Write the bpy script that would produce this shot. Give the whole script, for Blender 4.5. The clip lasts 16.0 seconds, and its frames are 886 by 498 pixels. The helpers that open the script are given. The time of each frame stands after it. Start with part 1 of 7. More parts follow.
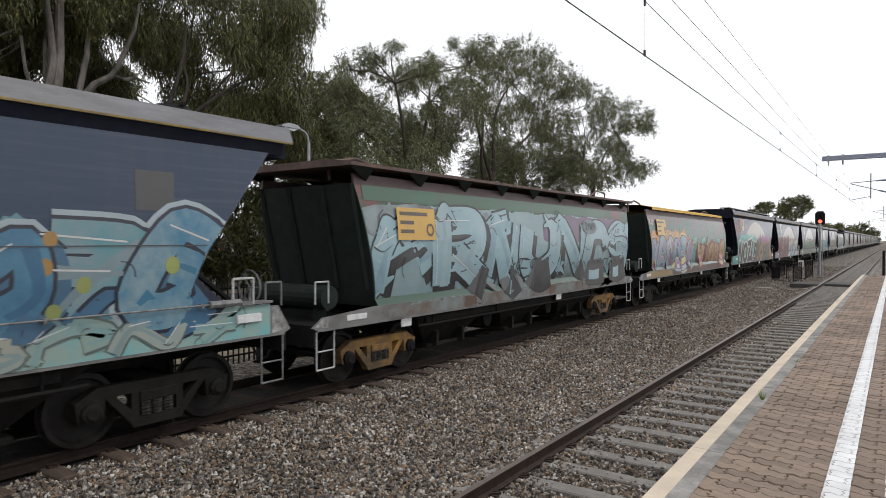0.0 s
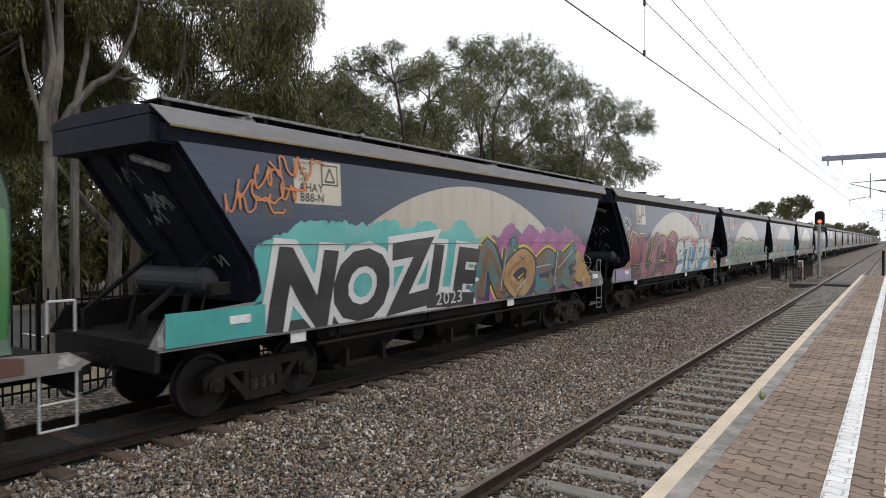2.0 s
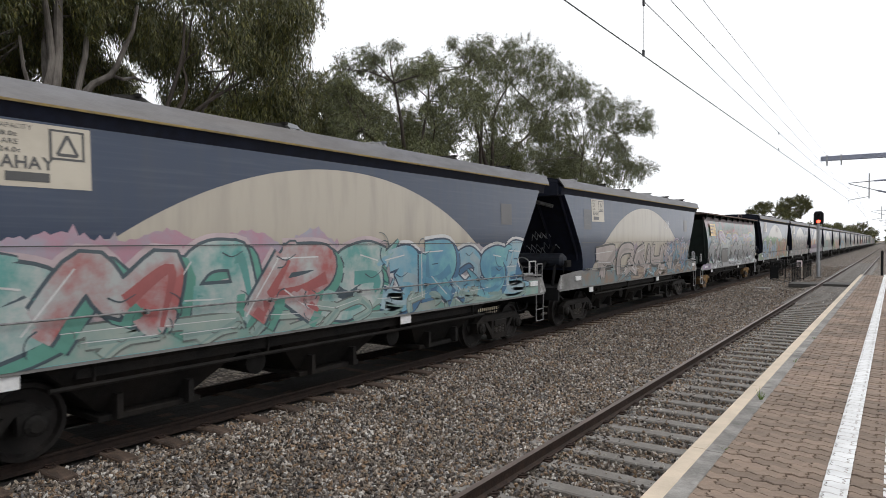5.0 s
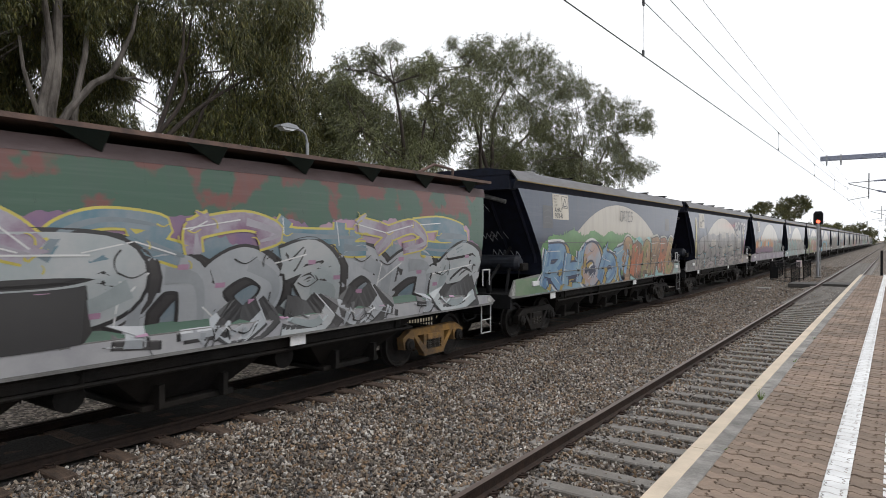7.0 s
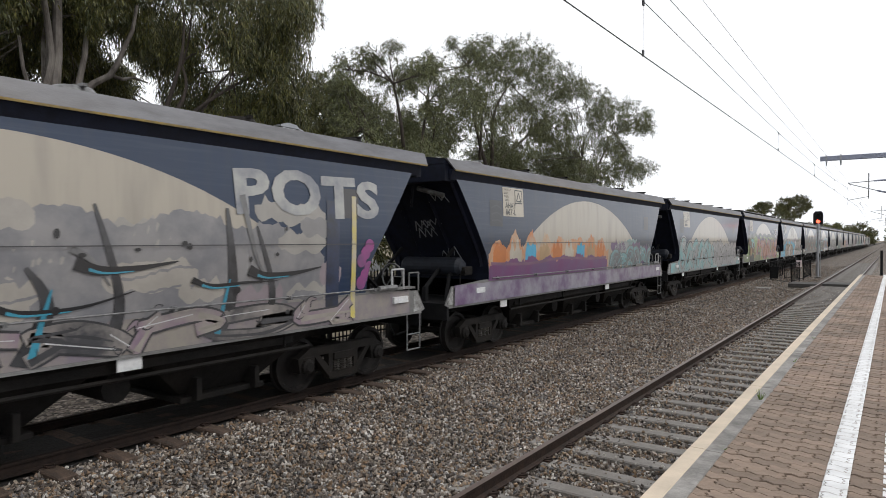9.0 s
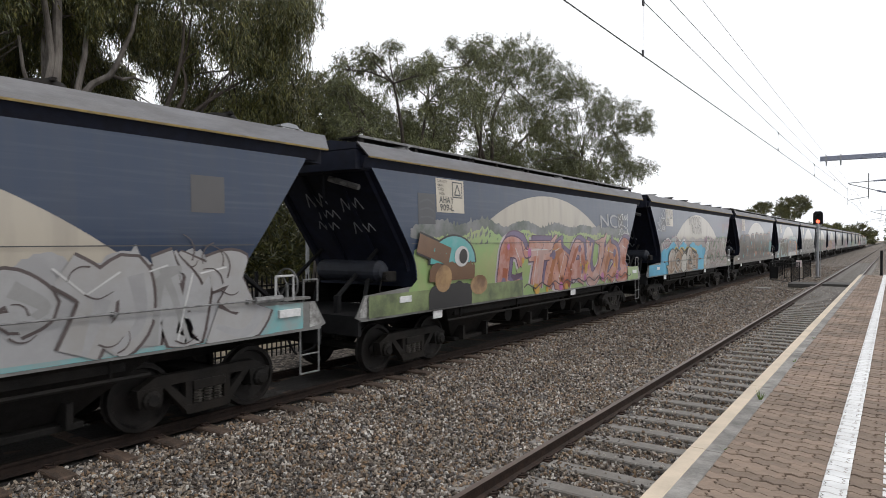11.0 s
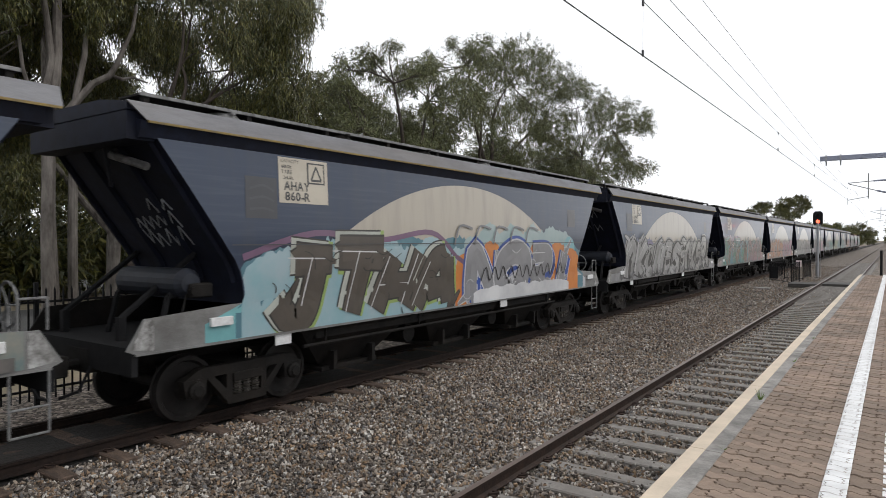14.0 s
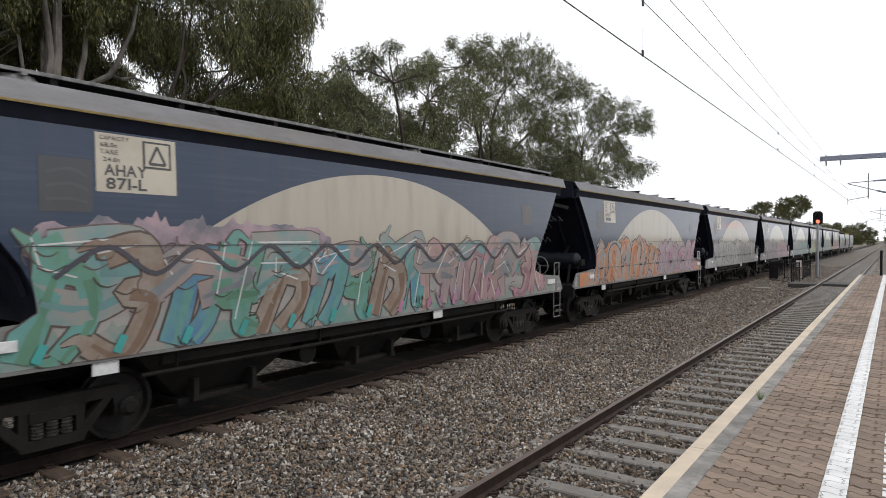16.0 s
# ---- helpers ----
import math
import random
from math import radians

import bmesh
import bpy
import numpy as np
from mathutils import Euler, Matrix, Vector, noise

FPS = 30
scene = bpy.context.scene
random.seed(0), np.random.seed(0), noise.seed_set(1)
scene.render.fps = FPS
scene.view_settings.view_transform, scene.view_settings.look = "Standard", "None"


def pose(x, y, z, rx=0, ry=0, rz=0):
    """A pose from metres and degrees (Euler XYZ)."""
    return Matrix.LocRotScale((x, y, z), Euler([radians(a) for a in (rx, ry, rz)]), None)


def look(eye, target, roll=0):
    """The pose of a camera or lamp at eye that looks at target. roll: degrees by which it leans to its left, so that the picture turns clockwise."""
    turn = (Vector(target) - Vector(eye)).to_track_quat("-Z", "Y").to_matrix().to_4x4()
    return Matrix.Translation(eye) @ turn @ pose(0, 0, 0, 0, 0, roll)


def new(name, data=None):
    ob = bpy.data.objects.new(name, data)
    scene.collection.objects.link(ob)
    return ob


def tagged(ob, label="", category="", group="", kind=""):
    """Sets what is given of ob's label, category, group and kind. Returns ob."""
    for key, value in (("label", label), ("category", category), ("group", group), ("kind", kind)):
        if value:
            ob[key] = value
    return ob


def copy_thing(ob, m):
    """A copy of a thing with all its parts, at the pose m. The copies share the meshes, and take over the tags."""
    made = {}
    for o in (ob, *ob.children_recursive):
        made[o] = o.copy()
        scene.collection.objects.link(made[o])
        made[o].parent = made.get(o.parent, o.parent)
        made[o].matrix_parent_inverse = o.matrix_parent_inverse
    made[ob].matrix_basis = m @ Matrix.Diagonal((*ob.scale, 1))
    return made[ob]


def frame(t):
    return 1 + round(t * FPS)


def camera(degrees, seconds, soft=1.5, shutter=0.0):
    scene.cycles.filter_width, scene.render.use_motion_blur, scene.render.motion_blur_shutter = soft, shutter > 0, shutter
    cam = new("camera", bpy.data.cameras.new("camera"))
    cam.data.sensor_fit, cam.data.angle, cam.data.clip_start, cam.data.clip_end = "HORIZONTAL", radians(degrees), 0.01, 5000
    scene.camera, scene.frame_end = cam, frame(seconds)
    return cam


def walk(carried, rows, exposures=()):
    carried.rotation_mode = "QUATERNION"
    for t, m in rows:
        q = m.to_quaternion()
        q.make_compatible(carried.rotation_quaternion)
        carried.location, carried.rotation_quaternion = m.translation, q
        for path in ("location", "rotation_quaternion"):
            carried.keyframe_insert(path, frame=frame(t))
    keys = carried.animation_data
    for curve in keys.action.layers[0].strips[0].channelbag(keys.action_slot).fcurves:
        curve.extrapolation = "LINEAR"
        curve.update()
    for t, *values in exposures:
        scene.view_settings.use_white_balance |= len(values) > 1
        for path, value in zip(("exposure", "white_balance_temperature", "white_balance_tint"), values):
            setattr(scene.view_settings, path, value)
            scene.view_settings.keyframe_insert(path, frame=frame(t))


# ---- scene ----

# The tracks run along +y; z = 0 is the top of the rails; x grows from the train towards the platform.
EYE = (0.0, 0.0, 2.55)
YAW = 35.1
TILT = -0.80


def view(pan):
    a, b = radians(YAW + pan), radians(TILT)
    d = Vector((-math.sin(a) * math.cos(b), math.cos(a) * math.cos(b), math.sin(b)))
    return look(EYE, Vector(EYE) + 10 * d)


cam = camera(69.0, 16.0, 0.5, 0.05)
walk(cam, [(0, view(0.0)), (2, view(-0.03)), (4, view(-0.08)), (8, view(-0.125)), (12, view(-0.14)), (16, view(-0.15))])

# ---- light ----
world = bpy.data.worlds.new("world")
scene.world = world
world.use_nodes = True
wn, wl = world.node_tree.nodes, world.node_tree.links
wn.clear()
w_out = wn.new("ShaderNodeOutputWorld")
w_bg = wn.new("ShaderNodeBackground")
w_sky = wn.new("ShaderNodeTexSky")
w_sky.sky_type, w_sky.sun_disc = "NISHITA", False
w_sky.sun_elevation, w_sky.sun_rotation = radians(48), radians(60)
w_co = wn.new("ShaderNodeTexCoord")
w_map = wn.new("ShaderNodeMapping")
w_map.inputs["Scale"].default_value = (1.0, 1.0, 2.2)
w_noise = wn.new("ShaderNodeTexNoise")
w_noise.inputs["Scale"].default_value = 2.6
w_noise.inputs["Detail"].default_value = 7.0
w_ramp = wn.new("ShaderNodeValToRGB")
w_ramp.color_ramp.elements[0].position = 0.23
w_ramp.color_ramp.elements[1].position = 0.37
w_mix = wn.new("ShaderNodeMix")
w_mix.data_type = "RGBA"
w_mix.inputs["B"].default_value = (11.2, 11.4, 11.8, 1.0)
wl.new(w_co.outputs["Generated"], w_map.inputs["Vector"])
wl.new(w_map.outputs["Vector"], w_noise.inputs["Vector"])
wl.new(w_noise.outputs["Fac"], w_ramp.inputs["Fac"])
wl.new(w_ramp.outputs["Color"], w_mix.inputs["Factor"])
wl.new(w_sky.outputs["Color"], w_mix.inputs["A"])
wl.new(w_mix.outputs["Result"], w_bg.inputs["Color"])
w_bg.inputs["Strength"].default_value = 0.1
wl.new(w_bg.outputs["Background"], w_out.inputs["Surface"])

sun = new("sun", bpy.data.lights.new("sun", "SUN"))
sun.data.energy, sun.data.angle, sun.data.color = 0.9, radians(14), (1.0, 0.96, 0.9)
sun.matrix_world = look((20, 12, 26), (0, 0, 0))
scene.view_settings.exposure = 0.0


# ---- materials ----
def paint(name, col, col2=None, scale=6.0, rough=0.6, metal=0.0, bump=0.0, bscale=40.0, contrast=(0.35, 0.65), stretch=(1, 1, 1), rnd=0.0, dirt=0.0, dirt_col=(0.03, 0.027, 0.024), glow=0.0, spec=0.5):
    """A surface of two mixed tones, with fine relief, dirt patches and a tone of its own for each object."""
    m = bpy.data.materials.new(name)
    m.use_nodes = True
    n, l = m.node_tree.nodes, m.node_tree.links
    b = n["Principled BSDF"]
    col2 = col2 or tuple(c * 0.72 for c in col)
    co = n.new("ShaderNodeTexCoord")
    mp = n.new("ShaderNodeMapping")
    mp.inputs["Scale"].default_value = stretch
    l.new(co.outputs["Object"], mp.inputs["Vector"])
    ns = n.new("ShaderNodeTexNoise")
    ns.inputs["Scale"].default_value, ns.inputs["Detail"].default_value, ns.inputs["Roughness"].default_value = scale, 6.0, 0.65
    l.new(mp.outputs["Vector"], ns.inputs["Vector"])
    rp = n.new("ShaderNodeValToRGB")
    rp.color_ramp.elements[0].position, rp.color_ramp.elements[1].position = contrast
    rp.color_ramp.elements[0].color, rp.color_ramp.elements[1].color = (*col2, 1), (*col, 1)
    l.new(ns.outputs["Fac"], rp.inputs["Fac"])
    out = rp.outputs["Color"]
    if dirt:
        dn = n.new("ShaderNodeTexNoise")
        dn.inputs["Scale"].default_value, dn.inputs["Detail"].default_value = scale * 0.23, 8.0
        l.new(mp.outputs["Vector"], dn.inputs["Vector"])
        dr = n.new("ShaderNodeMapRange")
        dr.inputs["From Min"].default_value, dr.inputs["From Max"].default_value, dr.inputs["To Max"].default_value = 0.42, 0.75, dirt
        l.new(dn.outputs["Fac"], dr.inputs["Value"])
        mx = n.new("ShaderNodeMix")
        mx.data_type = "RGBA"
        mx.inputs["B"].default_value = (*dirt_col, 1)
        l.new(dr.outputs["Result"], mx.inputs["Factor"])
        l.new(out, mx.inputs["A"])
        out = mx.outputs["Result"]
    if rnd:
        oi = n.new("ShaderNodeObjectInfo")
        hs = n.new("ShaderNodeHueSaturation")
        mr = n.new("ShaderNodeMapRange")
        mr.inputs["To Min"].default_value, mr.inputs["To Max"].default_value = 1 - rnd, 1 + rnd
        l.new(oi.outputs["Random"], mr.inputs["Value"])
        l.new(mr.outputs["Result"], hs.inputs["Value"])
        l.new(out, hs.inputs["Color"])
        out = hs.outputs["Color"]
    l.new(out, b.inputs["Base Color"])
    b.inputs["Roughness"].default_value, b.inputs["Metallic"].default_value, b.inputs["Specular IOR Level"].default_value = rough, metal, spec
    if bump:
        bn = n.new("ShaderNodeTexNoise")
        bn.inputs["Scale"].default_value, bn.inputs["Detail"].default_value = bscale, 4.0
        l.new(mp.outputs["Vector"], bn.inputs["Vector"])
        bp = n.new("ShaderNodeBump")
        bp.inputs["Strength"].default_value, bp.inputs["Distance"].default_value = bump, 0.02
        l.new(bn.outputs["Fac"], bp.inputs["Height"])
        l.new(bp.outputs["Normal"], b.inputs["Normal"])
    if glow:
        b.inputs["Emission Color"].default_value, b.inputs["Emission Strength"].default_value = (*col, 1), glow
    return m


def island_mix(name, cols, rough=0.85, bump=0.3, stain=0.0, step=False):
    """A material for joined pieces: each loose piece takes one of the tones."""
    m = bpy.data.materials.new(name)
    m.use_nodes = True
    n, l = m.node_tree.nodes, m.node_tree.links
    b = n["Principled BSDF"]
    g = n.new("ShaderNodeNewGeometry")
    rp = n.new("ShaderNodeValToRGB")
    e = rp.color_ramp.elements
    for i, c in enumerate(cols):
        p = i / (len(cols) - 1)
        x = e[i] if i < 2 else e.new(p)
        x.position = p
        x.color = (*c, 1)
    for i, c in enumerate(cols):
        e[i].position = i / (len(cols) - 1)
    for i, c in enumerate(cols):
        e[i].color = (*c, 1)
    if step:
        rp.color_ramp.interpolation = "CONSTANT"
    l.new(g.outputs["Random Per Island"], rp.inputs["Fac"])
    co = n.new("ShaderNodeTexCoord")
    ns = n.new("ShaderNodeTexNoise")
    ns.inputs["Scale"].default_value, ns.inputs["Detail"].default_value = 30.0, 5.0
    l.new(co.outputs["Object"], ns.inputs["Vector"])
    mr = n.new("ShaderNodeMapRange")
    mr.inputs["To Min"].default_value, mr.inputs["To Max"].default_value = 0.65, 1.3
    l.new(ns.outputs["Fac"], mr.inputs["Value"])
    hs = n.new("ShaderNodeHueSaturation")
    l.new(rp.outputs["Color"], hs.inputs["Color"])
    l.new(mr.outputs["Result"], hs.inputs["Value"])
    out = hs.outputs["Color"]
    if stain:
        big = n.new("ShaderNodeTexNoise")
        big.inputs["Scale"].default_value, big.inputs["Detail"].default_value = 1.1, 7.0
        l.new(co.outputs["Object"], big.inputs["Vector"])
        sr = n.new("ShaderNodeMapRange")
        sr.inputs["From Min"].default_value, sr.inputs["From Max"].default_value = 0.35, 0.65
        sr.inputs["To Min"].default_value, sr.inputs["To Max"].default_value = 1.0 - stain, 1.0 + stain * 0.4
        l.new(big.outputs["Fac"], sr.inputs["Value"])
        h2 = n.new("ShaderNodeHueSaturation")
        l.new(sr.outputs["Result"], h2.inputs["Value"])
        l.new(out, h2.inputs["Color"])
        out = h2.outputs["Color"]
    l.new(out, b.inputs["Base Color"])
    b.inputs["Roughness"].default_value = rough
    if bump:
        bp = n.new("ShaderNodeBump")
        bp.inputs["Strength"].default_value, bp.inputs["Distance"].default_value = bump, 0.01
        l.new(ns.outputs["Fac"], bp.inputs["Height"])
        l.new(bp.outputs["Normal"], b.inputs["Normal"])
    return m


def ballast_material():
    """Crushed stone seen from afar: cells of many greys with deep gaps."""
    m = bpy.data.materials.new("ballast_bed")
    m.use_nodes = True
    n, l = m.node_tree.nodes, m.node_tree.links
    b = n["Principled BSDF"]
    co = n.new("ShaderNodeTexCoord")
    v = n.new("ShaderNodeTexVoronoi")
    v.inputs["Scale"].default_value = 17.0
    l.new(co.outputs["Object"], v.inputs["Vector"])
    sp = n.new("ShaderNodeSeparateColor")
    l.new(v.outputs["Color"], sp.inputs["Color"])
    rp = n.new("ShaderNodeValToRGB")
    e = rp.color_ramp.elements
    e[0].color, e[1].color = (0.022, 0.018, 0.015, 1), (0.33, 0.28, 0.235, 1)
    x = e.new(0.5)
    x.color = (0.1, 0.08, 0.064, 1)
    l.new(sp.outputs["Red"], rp.inputs["Fac"])
    big = n.new("ShaderNodeTexNoise")
    big.inputs["Scale"].default_value, big.inputs["Detail"].default_value, big.inputs["Roughness"].default_value = 1.3, 9.0, 0.72
    l.new(co.outputs["Object"], big.inputs["Vector"])
    mr = n.new("ShaderNodeMapRange")
    mr.inputs["From Min"].default_value, mr.inputs["From Max"].default_value = 0.3, 0.7
    mr.inputs["To Min"].default_value, mr.inputs["To Max"].default_value = 0.45, 1.5
    l.new(big.outputs["Fac"], mr.inputs["Value"])
    hs = n.new("ShaderNodeHueSaturation")
    l.new(rp.outputs["Color"], hs.inputs["Color"])
    l.new(mr.outputs["Result"], hs.inputs["Value"])
    l.new(hs.outputs["Color"], b.inputs["Base Color"])
    bp = n.new("ShaderNodeBump")
    bp.invert = True
    bp.inputs["Strength"].default_value, bp.inputs["Distance"].default_value = 1.0, 0.04
    l.new(v.outputs["Distance"], bp.inputs["Height"])
    l.new(bp.outputs["Normal"], b.inputs["Normal"])
    b.inputs["Roughness"].default_value = 0.9
    return m


def hopper_paint(name, base, disc, weather):
    """Slate paint with a large pale disc round the wagon's middle, streaked and faded by weather."""
    m = bpy.data.materials.new(name)
    m.use_nodes = True
    n, l = m.node_tree.nodes, m.node_tree.links
    b = n["Principled BSDF"]
    co = n.new("ShaderNodeTexCoord")
    sx = n.new("ShaderNodeSeparateXYZ")
    l.new(co.outputs["Object"], sx.inputs["Vector"])
    streak = n.new("ShaderNodeTexNoise")
    mp = n.new("ShaderNodeMapping")
    mp.inputs["Scale"].default_value = (1.0, 2.2, 0.35)
    l.new(co.outputs["Object"], mp.inputs["Vector"])
    l.new(mp.outputs["Vector"], streak.inputs["Vector"])
    streak.inputs["Scale"].default_value, streak.inputs["Detail"].default_value = 1.6, 9.0
    fine = n.new("ShaderNodeTexNoise")
    mp2 = n.new("ShaderNodeMapping")
    mp2.inputs["Scale"].default_value = (1.0, 0.25, 6.0)
    l.new(co.outputs["Object"], mp2.inputs["Vector"])
    l.new(mp2.outputs["Vector"], fine.inputs["Vector"])
    fine.inputs["Scale"].default_value, fine.inputs["Detail"].default_value = 3.0, 8.0

    def op(kind, a, b2):
        q = n.new("ShaderNodeMath")
        q.operation = kind
        for k, x in enumerate((a, b2)):
            if hasattr(x, "links"):
                l.new(x, q.inputs[k])
            else:
                q.inputs[k].default_value = x
        return q.outputs[0]

    def blend(f, a, b2):
        q = n.new("ShaderNodeMix")
        q.data_type = "RGBA"
        if hasattr(f, "links"):
            l.new(f, q.inputs["Factor"])
        else:
            q.inputs["Factor"].default_value = f
        for k, x in (("A", a), ("B", b2)):
            if hasattr(x, "links"):
                l.new(x, q.inputs[k])
            else:
                q.inputs[k].default_value = (*x, 1)
        return q.outputs["Result"]

    if disc:
        dy = op("POWER", op("ABSOLUTE", op("SUBTRACT", sx.outputs["Y"], -0.05), 0.0), 2.0)
        dz = op("POWER", op("ABSOLUTE", op("SUBTRACT", sx.outputs["Z"], -3.78), 0.0), 2.0)
        r = op("SQRT", op("ADD", dy, dz), 0.0)
        mask = op("LESS_THAN", r, 7.5)
        own = n.new("ShaderNodeObjectInfo")
        col = blend(mask, blend(own.outputs["Random"], base, weather), disc)
    else:
        patch = n.new("ShaderNodeTexNoise")
        patch.inputs["Scale"].default_value, patch.inputs["Detail"].default_value = 1.7, 6.0
        l.new(co.outputs["Object"], patch.inputs["Vector"])
        band = op("ADD", op("MULTIPLY", op("SUBTRACT", sx.outputs["Z"], 3.1), 0.22), patch.outputs["Fac"])
        ramp = n.new("ShaderNodeMapRange")
        ramp.inputs["From Min"].default_value, ramp.inputs["From Max"].default_value = 0.55, 0.61
        l.new(band, ramp.inputs["Value"])
        col = blend(ramp.outputs["Result"], base, weather)
    f1 = n.new("ShaderNodeMapRange")
    f1.inputs["From Min"].default_value, f1.inputs["From Max"].default_value, f1.inputs["To Max"].default_value = 0.45, 0.8, 0.3
    l.new(streak.outputs["Fac"], f1.inputs["Value"])
    col = blend(f1.outputs["Result"], col, (0.055, 0.056, 0.062))
    f2 = n.new("ShaderNodeMapRange")
    f2.inputs["From Min"].default_value, f2.inputs["From Max"].default_value, f2.inputs["To Max"].default_value = 0.5, 0.78, 0.045
    l.new(fine.outputs["Fac"], f2.inputs["Value"])
    col = blend(f2.outputs["Result"], col, (0.4, 0.39, 0.39))
    l.new(col, b.inputs["Base Color"])
    b.inputs["Roughness"].default_value = 0.34
    b.inputs["Specular IOR Level"].default_value = 0.25
    b.inputs["Coat Weight"].default_value, b.inputs["Coat Roughness"].default_value = 0.6, 0.14
    bp = n.new("ShaderNodeBump")
    bp.inputs["Strength"].default_value, bp.inputs["Distance"].default_value = 0.15, 0.02
    l.new(streak.outputs["Fac"], bp.inputs["Height"])
    l.new(bp.outputs["Normal"], b.inputs["Normal"])
    return m


M = {}
M["ballast"] = ballast_material()
M["stone"] = island_mix("crushed_stone", [(0.05, 0.041, 0.035), (0.19, 0.153, 0.121), (0.31, 0.258, 0.203), (0.12, 0.096, 0.08), (0.39, 0.343, 0.295), (0.265, 0.18, 0.113), (0.155, 0.148, 0.147), (0.5, 0.47, 0.43), (0.09, 0.073, 0.062), (0.245, 0.215, 0.19), (0.205, 0.139, 0.092), (0.14, 0.106, 0.08)], 0.88, 0.3, 0.25, True)
# Oil stain plus the shade beneath the wagons, both in one near-black colour.
M["oily_shaded"] = paint("oily_shaded_ballast", (0.022, 0.018, 0.016), (0.01, 0.009, 0.008), 16, 0.8, 0, 0.8, 22)
M["rail"] = paint("rusty_rail", (0.05, 0.03, 0.023), (0.026, 0.018, 0.015), 9, 0.75, 0.1, 0.3, spec=0.3)
# Darker copy of the rusty rail; the train's shadow is put into its colour.
M["shadedrail"] = paint("train_shaded_rail", (0.026, 0.017, 0.0135), (0.014, 0.01, 0.009), 9, 0.8, 0.1, 0.3, spec=0.2)
M["railtop"] = paint("worn_rail_head", (0.16, 0.115, 0.095), (0.09, 0.067, 0.057), 7, 0.42, 0.5, 0.05, stretch=(1, 0.1, 1))
M["concrete"] = paint("concrete", (0.3, 0.285, 0.265), (0.17, 0.16, 0.15), 9, 0.85, 0, 0.4, dirt=0.7, dirt_col=(0.06, 0.055, 0.05))
M["sleeper"] = paint("grey_sleeper_concrete", (0.27, 0.255, 0.235), (0.18, 0.168, 0.155), 8, 0.85, 0, 0.3, dirt=0.75, dirt_col=(0.09, 0.075, 0.062))
M["timber"] = paint("weathered_timber", (0.105, 0.07, 0.05), (0.05, 0.035, 0.027), 5, 0.9, 0, 0.5, stretch=(1, 6, 1), rnd=0.25)
M["paver"] = paint("clay_paver", (0.25, 0.18, 0.132), (0.17, 0.125, 0.095), 9, 0.85, 0, 0.35, 60, rnd=0.2, dirt=0.5, dirt_col=(0.09, 0.075, 0.066))
M["joint"] = paint("sand_joint", (0.035, 0.028, 0.023), None, 30, 0.95)
M["cream"] = paint("cream_edge_paint", (0.58, 0.48, 0.37), (0.48, 0.4, 0.31), 5, 0.75, 0, 0.15, dirt=0.3, dirt_col=(0.3, 0.26, 0.2))
M["white"] = paint("white_line_paint", (0.78, 0.78, 0.78), (0.6, 0.6, 0.6), 7, 0.7, 0, 0.2, dirt=0.25, dirt_col=(0.3, 0.28, 0.26))
M["grey_steel"] = paint("galvanised_steel", (0.34, 0.35, 0.37), (0.26, 0.27, 0.28), 9, 0.5, 0.6)
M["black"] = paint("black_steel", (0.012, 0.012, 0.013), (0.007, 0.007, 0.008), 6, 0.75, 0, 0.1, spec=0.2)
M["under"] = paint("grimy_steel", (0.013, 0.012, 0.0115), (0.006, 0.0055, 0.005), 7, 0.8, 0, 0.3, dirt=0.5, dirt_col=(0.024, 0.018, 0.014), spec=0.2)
# Paint of the wagon ends; on the cornice it also gives the eave's shadow.
M["navy"] = paint("navy_paint_and_eave_shade", (0.008, 0.011, 0.024), (0.005, 0.006, 0.012), 5, 0.7, 0, 0.1, dirt=0.3, dirt_col=(0.016, 0.015, 0.016), spec=0.2)
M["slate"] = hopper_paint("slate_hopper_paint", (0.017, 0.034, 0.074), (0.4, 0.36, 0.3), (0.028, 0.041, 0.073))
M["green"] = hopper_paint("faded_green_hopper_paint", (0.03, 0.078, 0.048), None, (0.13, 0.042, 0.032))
M["fascia"] = paint("grey_roof_paint", (0.16, 0.164, 0.182), (0.1, 0.1, 0.11), 3, 0.5, 0, 0.1, stretch=(1, 0.4, 2), dirt=0.5, dirt_col=(0.14, 0.12, 0.1))
M["yellow"] = paint("yellow_paint", (0.42, 0.3, 0.1), (0.26, 0.2, 0.1), 8, 0.6, 0, 0.1, dirt=0.3)
M["tarp"] = paint("yellow_tarpaulin", (0.6, 0.36, 0.04), (0.46, 0.26, 0.03), 4, 0.6, 0, 0.6, 9, dirt=0.25, dirt_col=(0.3, 0.2, 0.06))
M["rustroof"] = paint("rusty_brown_roof", (0.16, 0.1, 0.08), (0.08, 0.055, 0.05), 4, 0.8, 0.1, 0.3, dirt=0.4)
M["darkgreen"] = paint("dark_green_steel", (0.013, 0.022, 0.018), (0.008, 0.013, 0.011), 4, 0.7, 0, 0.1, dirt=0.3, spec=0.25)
M["darkbark"] = paint("dark_brown_bark", (0.07, 0.055, 0.045), (0.035, 0.028, 0.024), 5, 0.95, 0, 0.6, 14, stretch=(1, 1, 0.35))
M["bark"] = paint("grey_eucalypt_bark", (0.17, 0.152, 0.137), (0.05, 0.042, 0.036), 3.5, 0.9, 0, 0.6, 14, stretch=(1, 1, 0.35))
M["leaf"] = island_mix("eucalypt_leaves", [(0.022, 0.03, 0.008), (0.054, 0.064, 0.014), (0.145, 0.135, 0.026), (0.031, 0.04, 0.01), (0.092, 0.077, 0.019)], 0.55, 0)
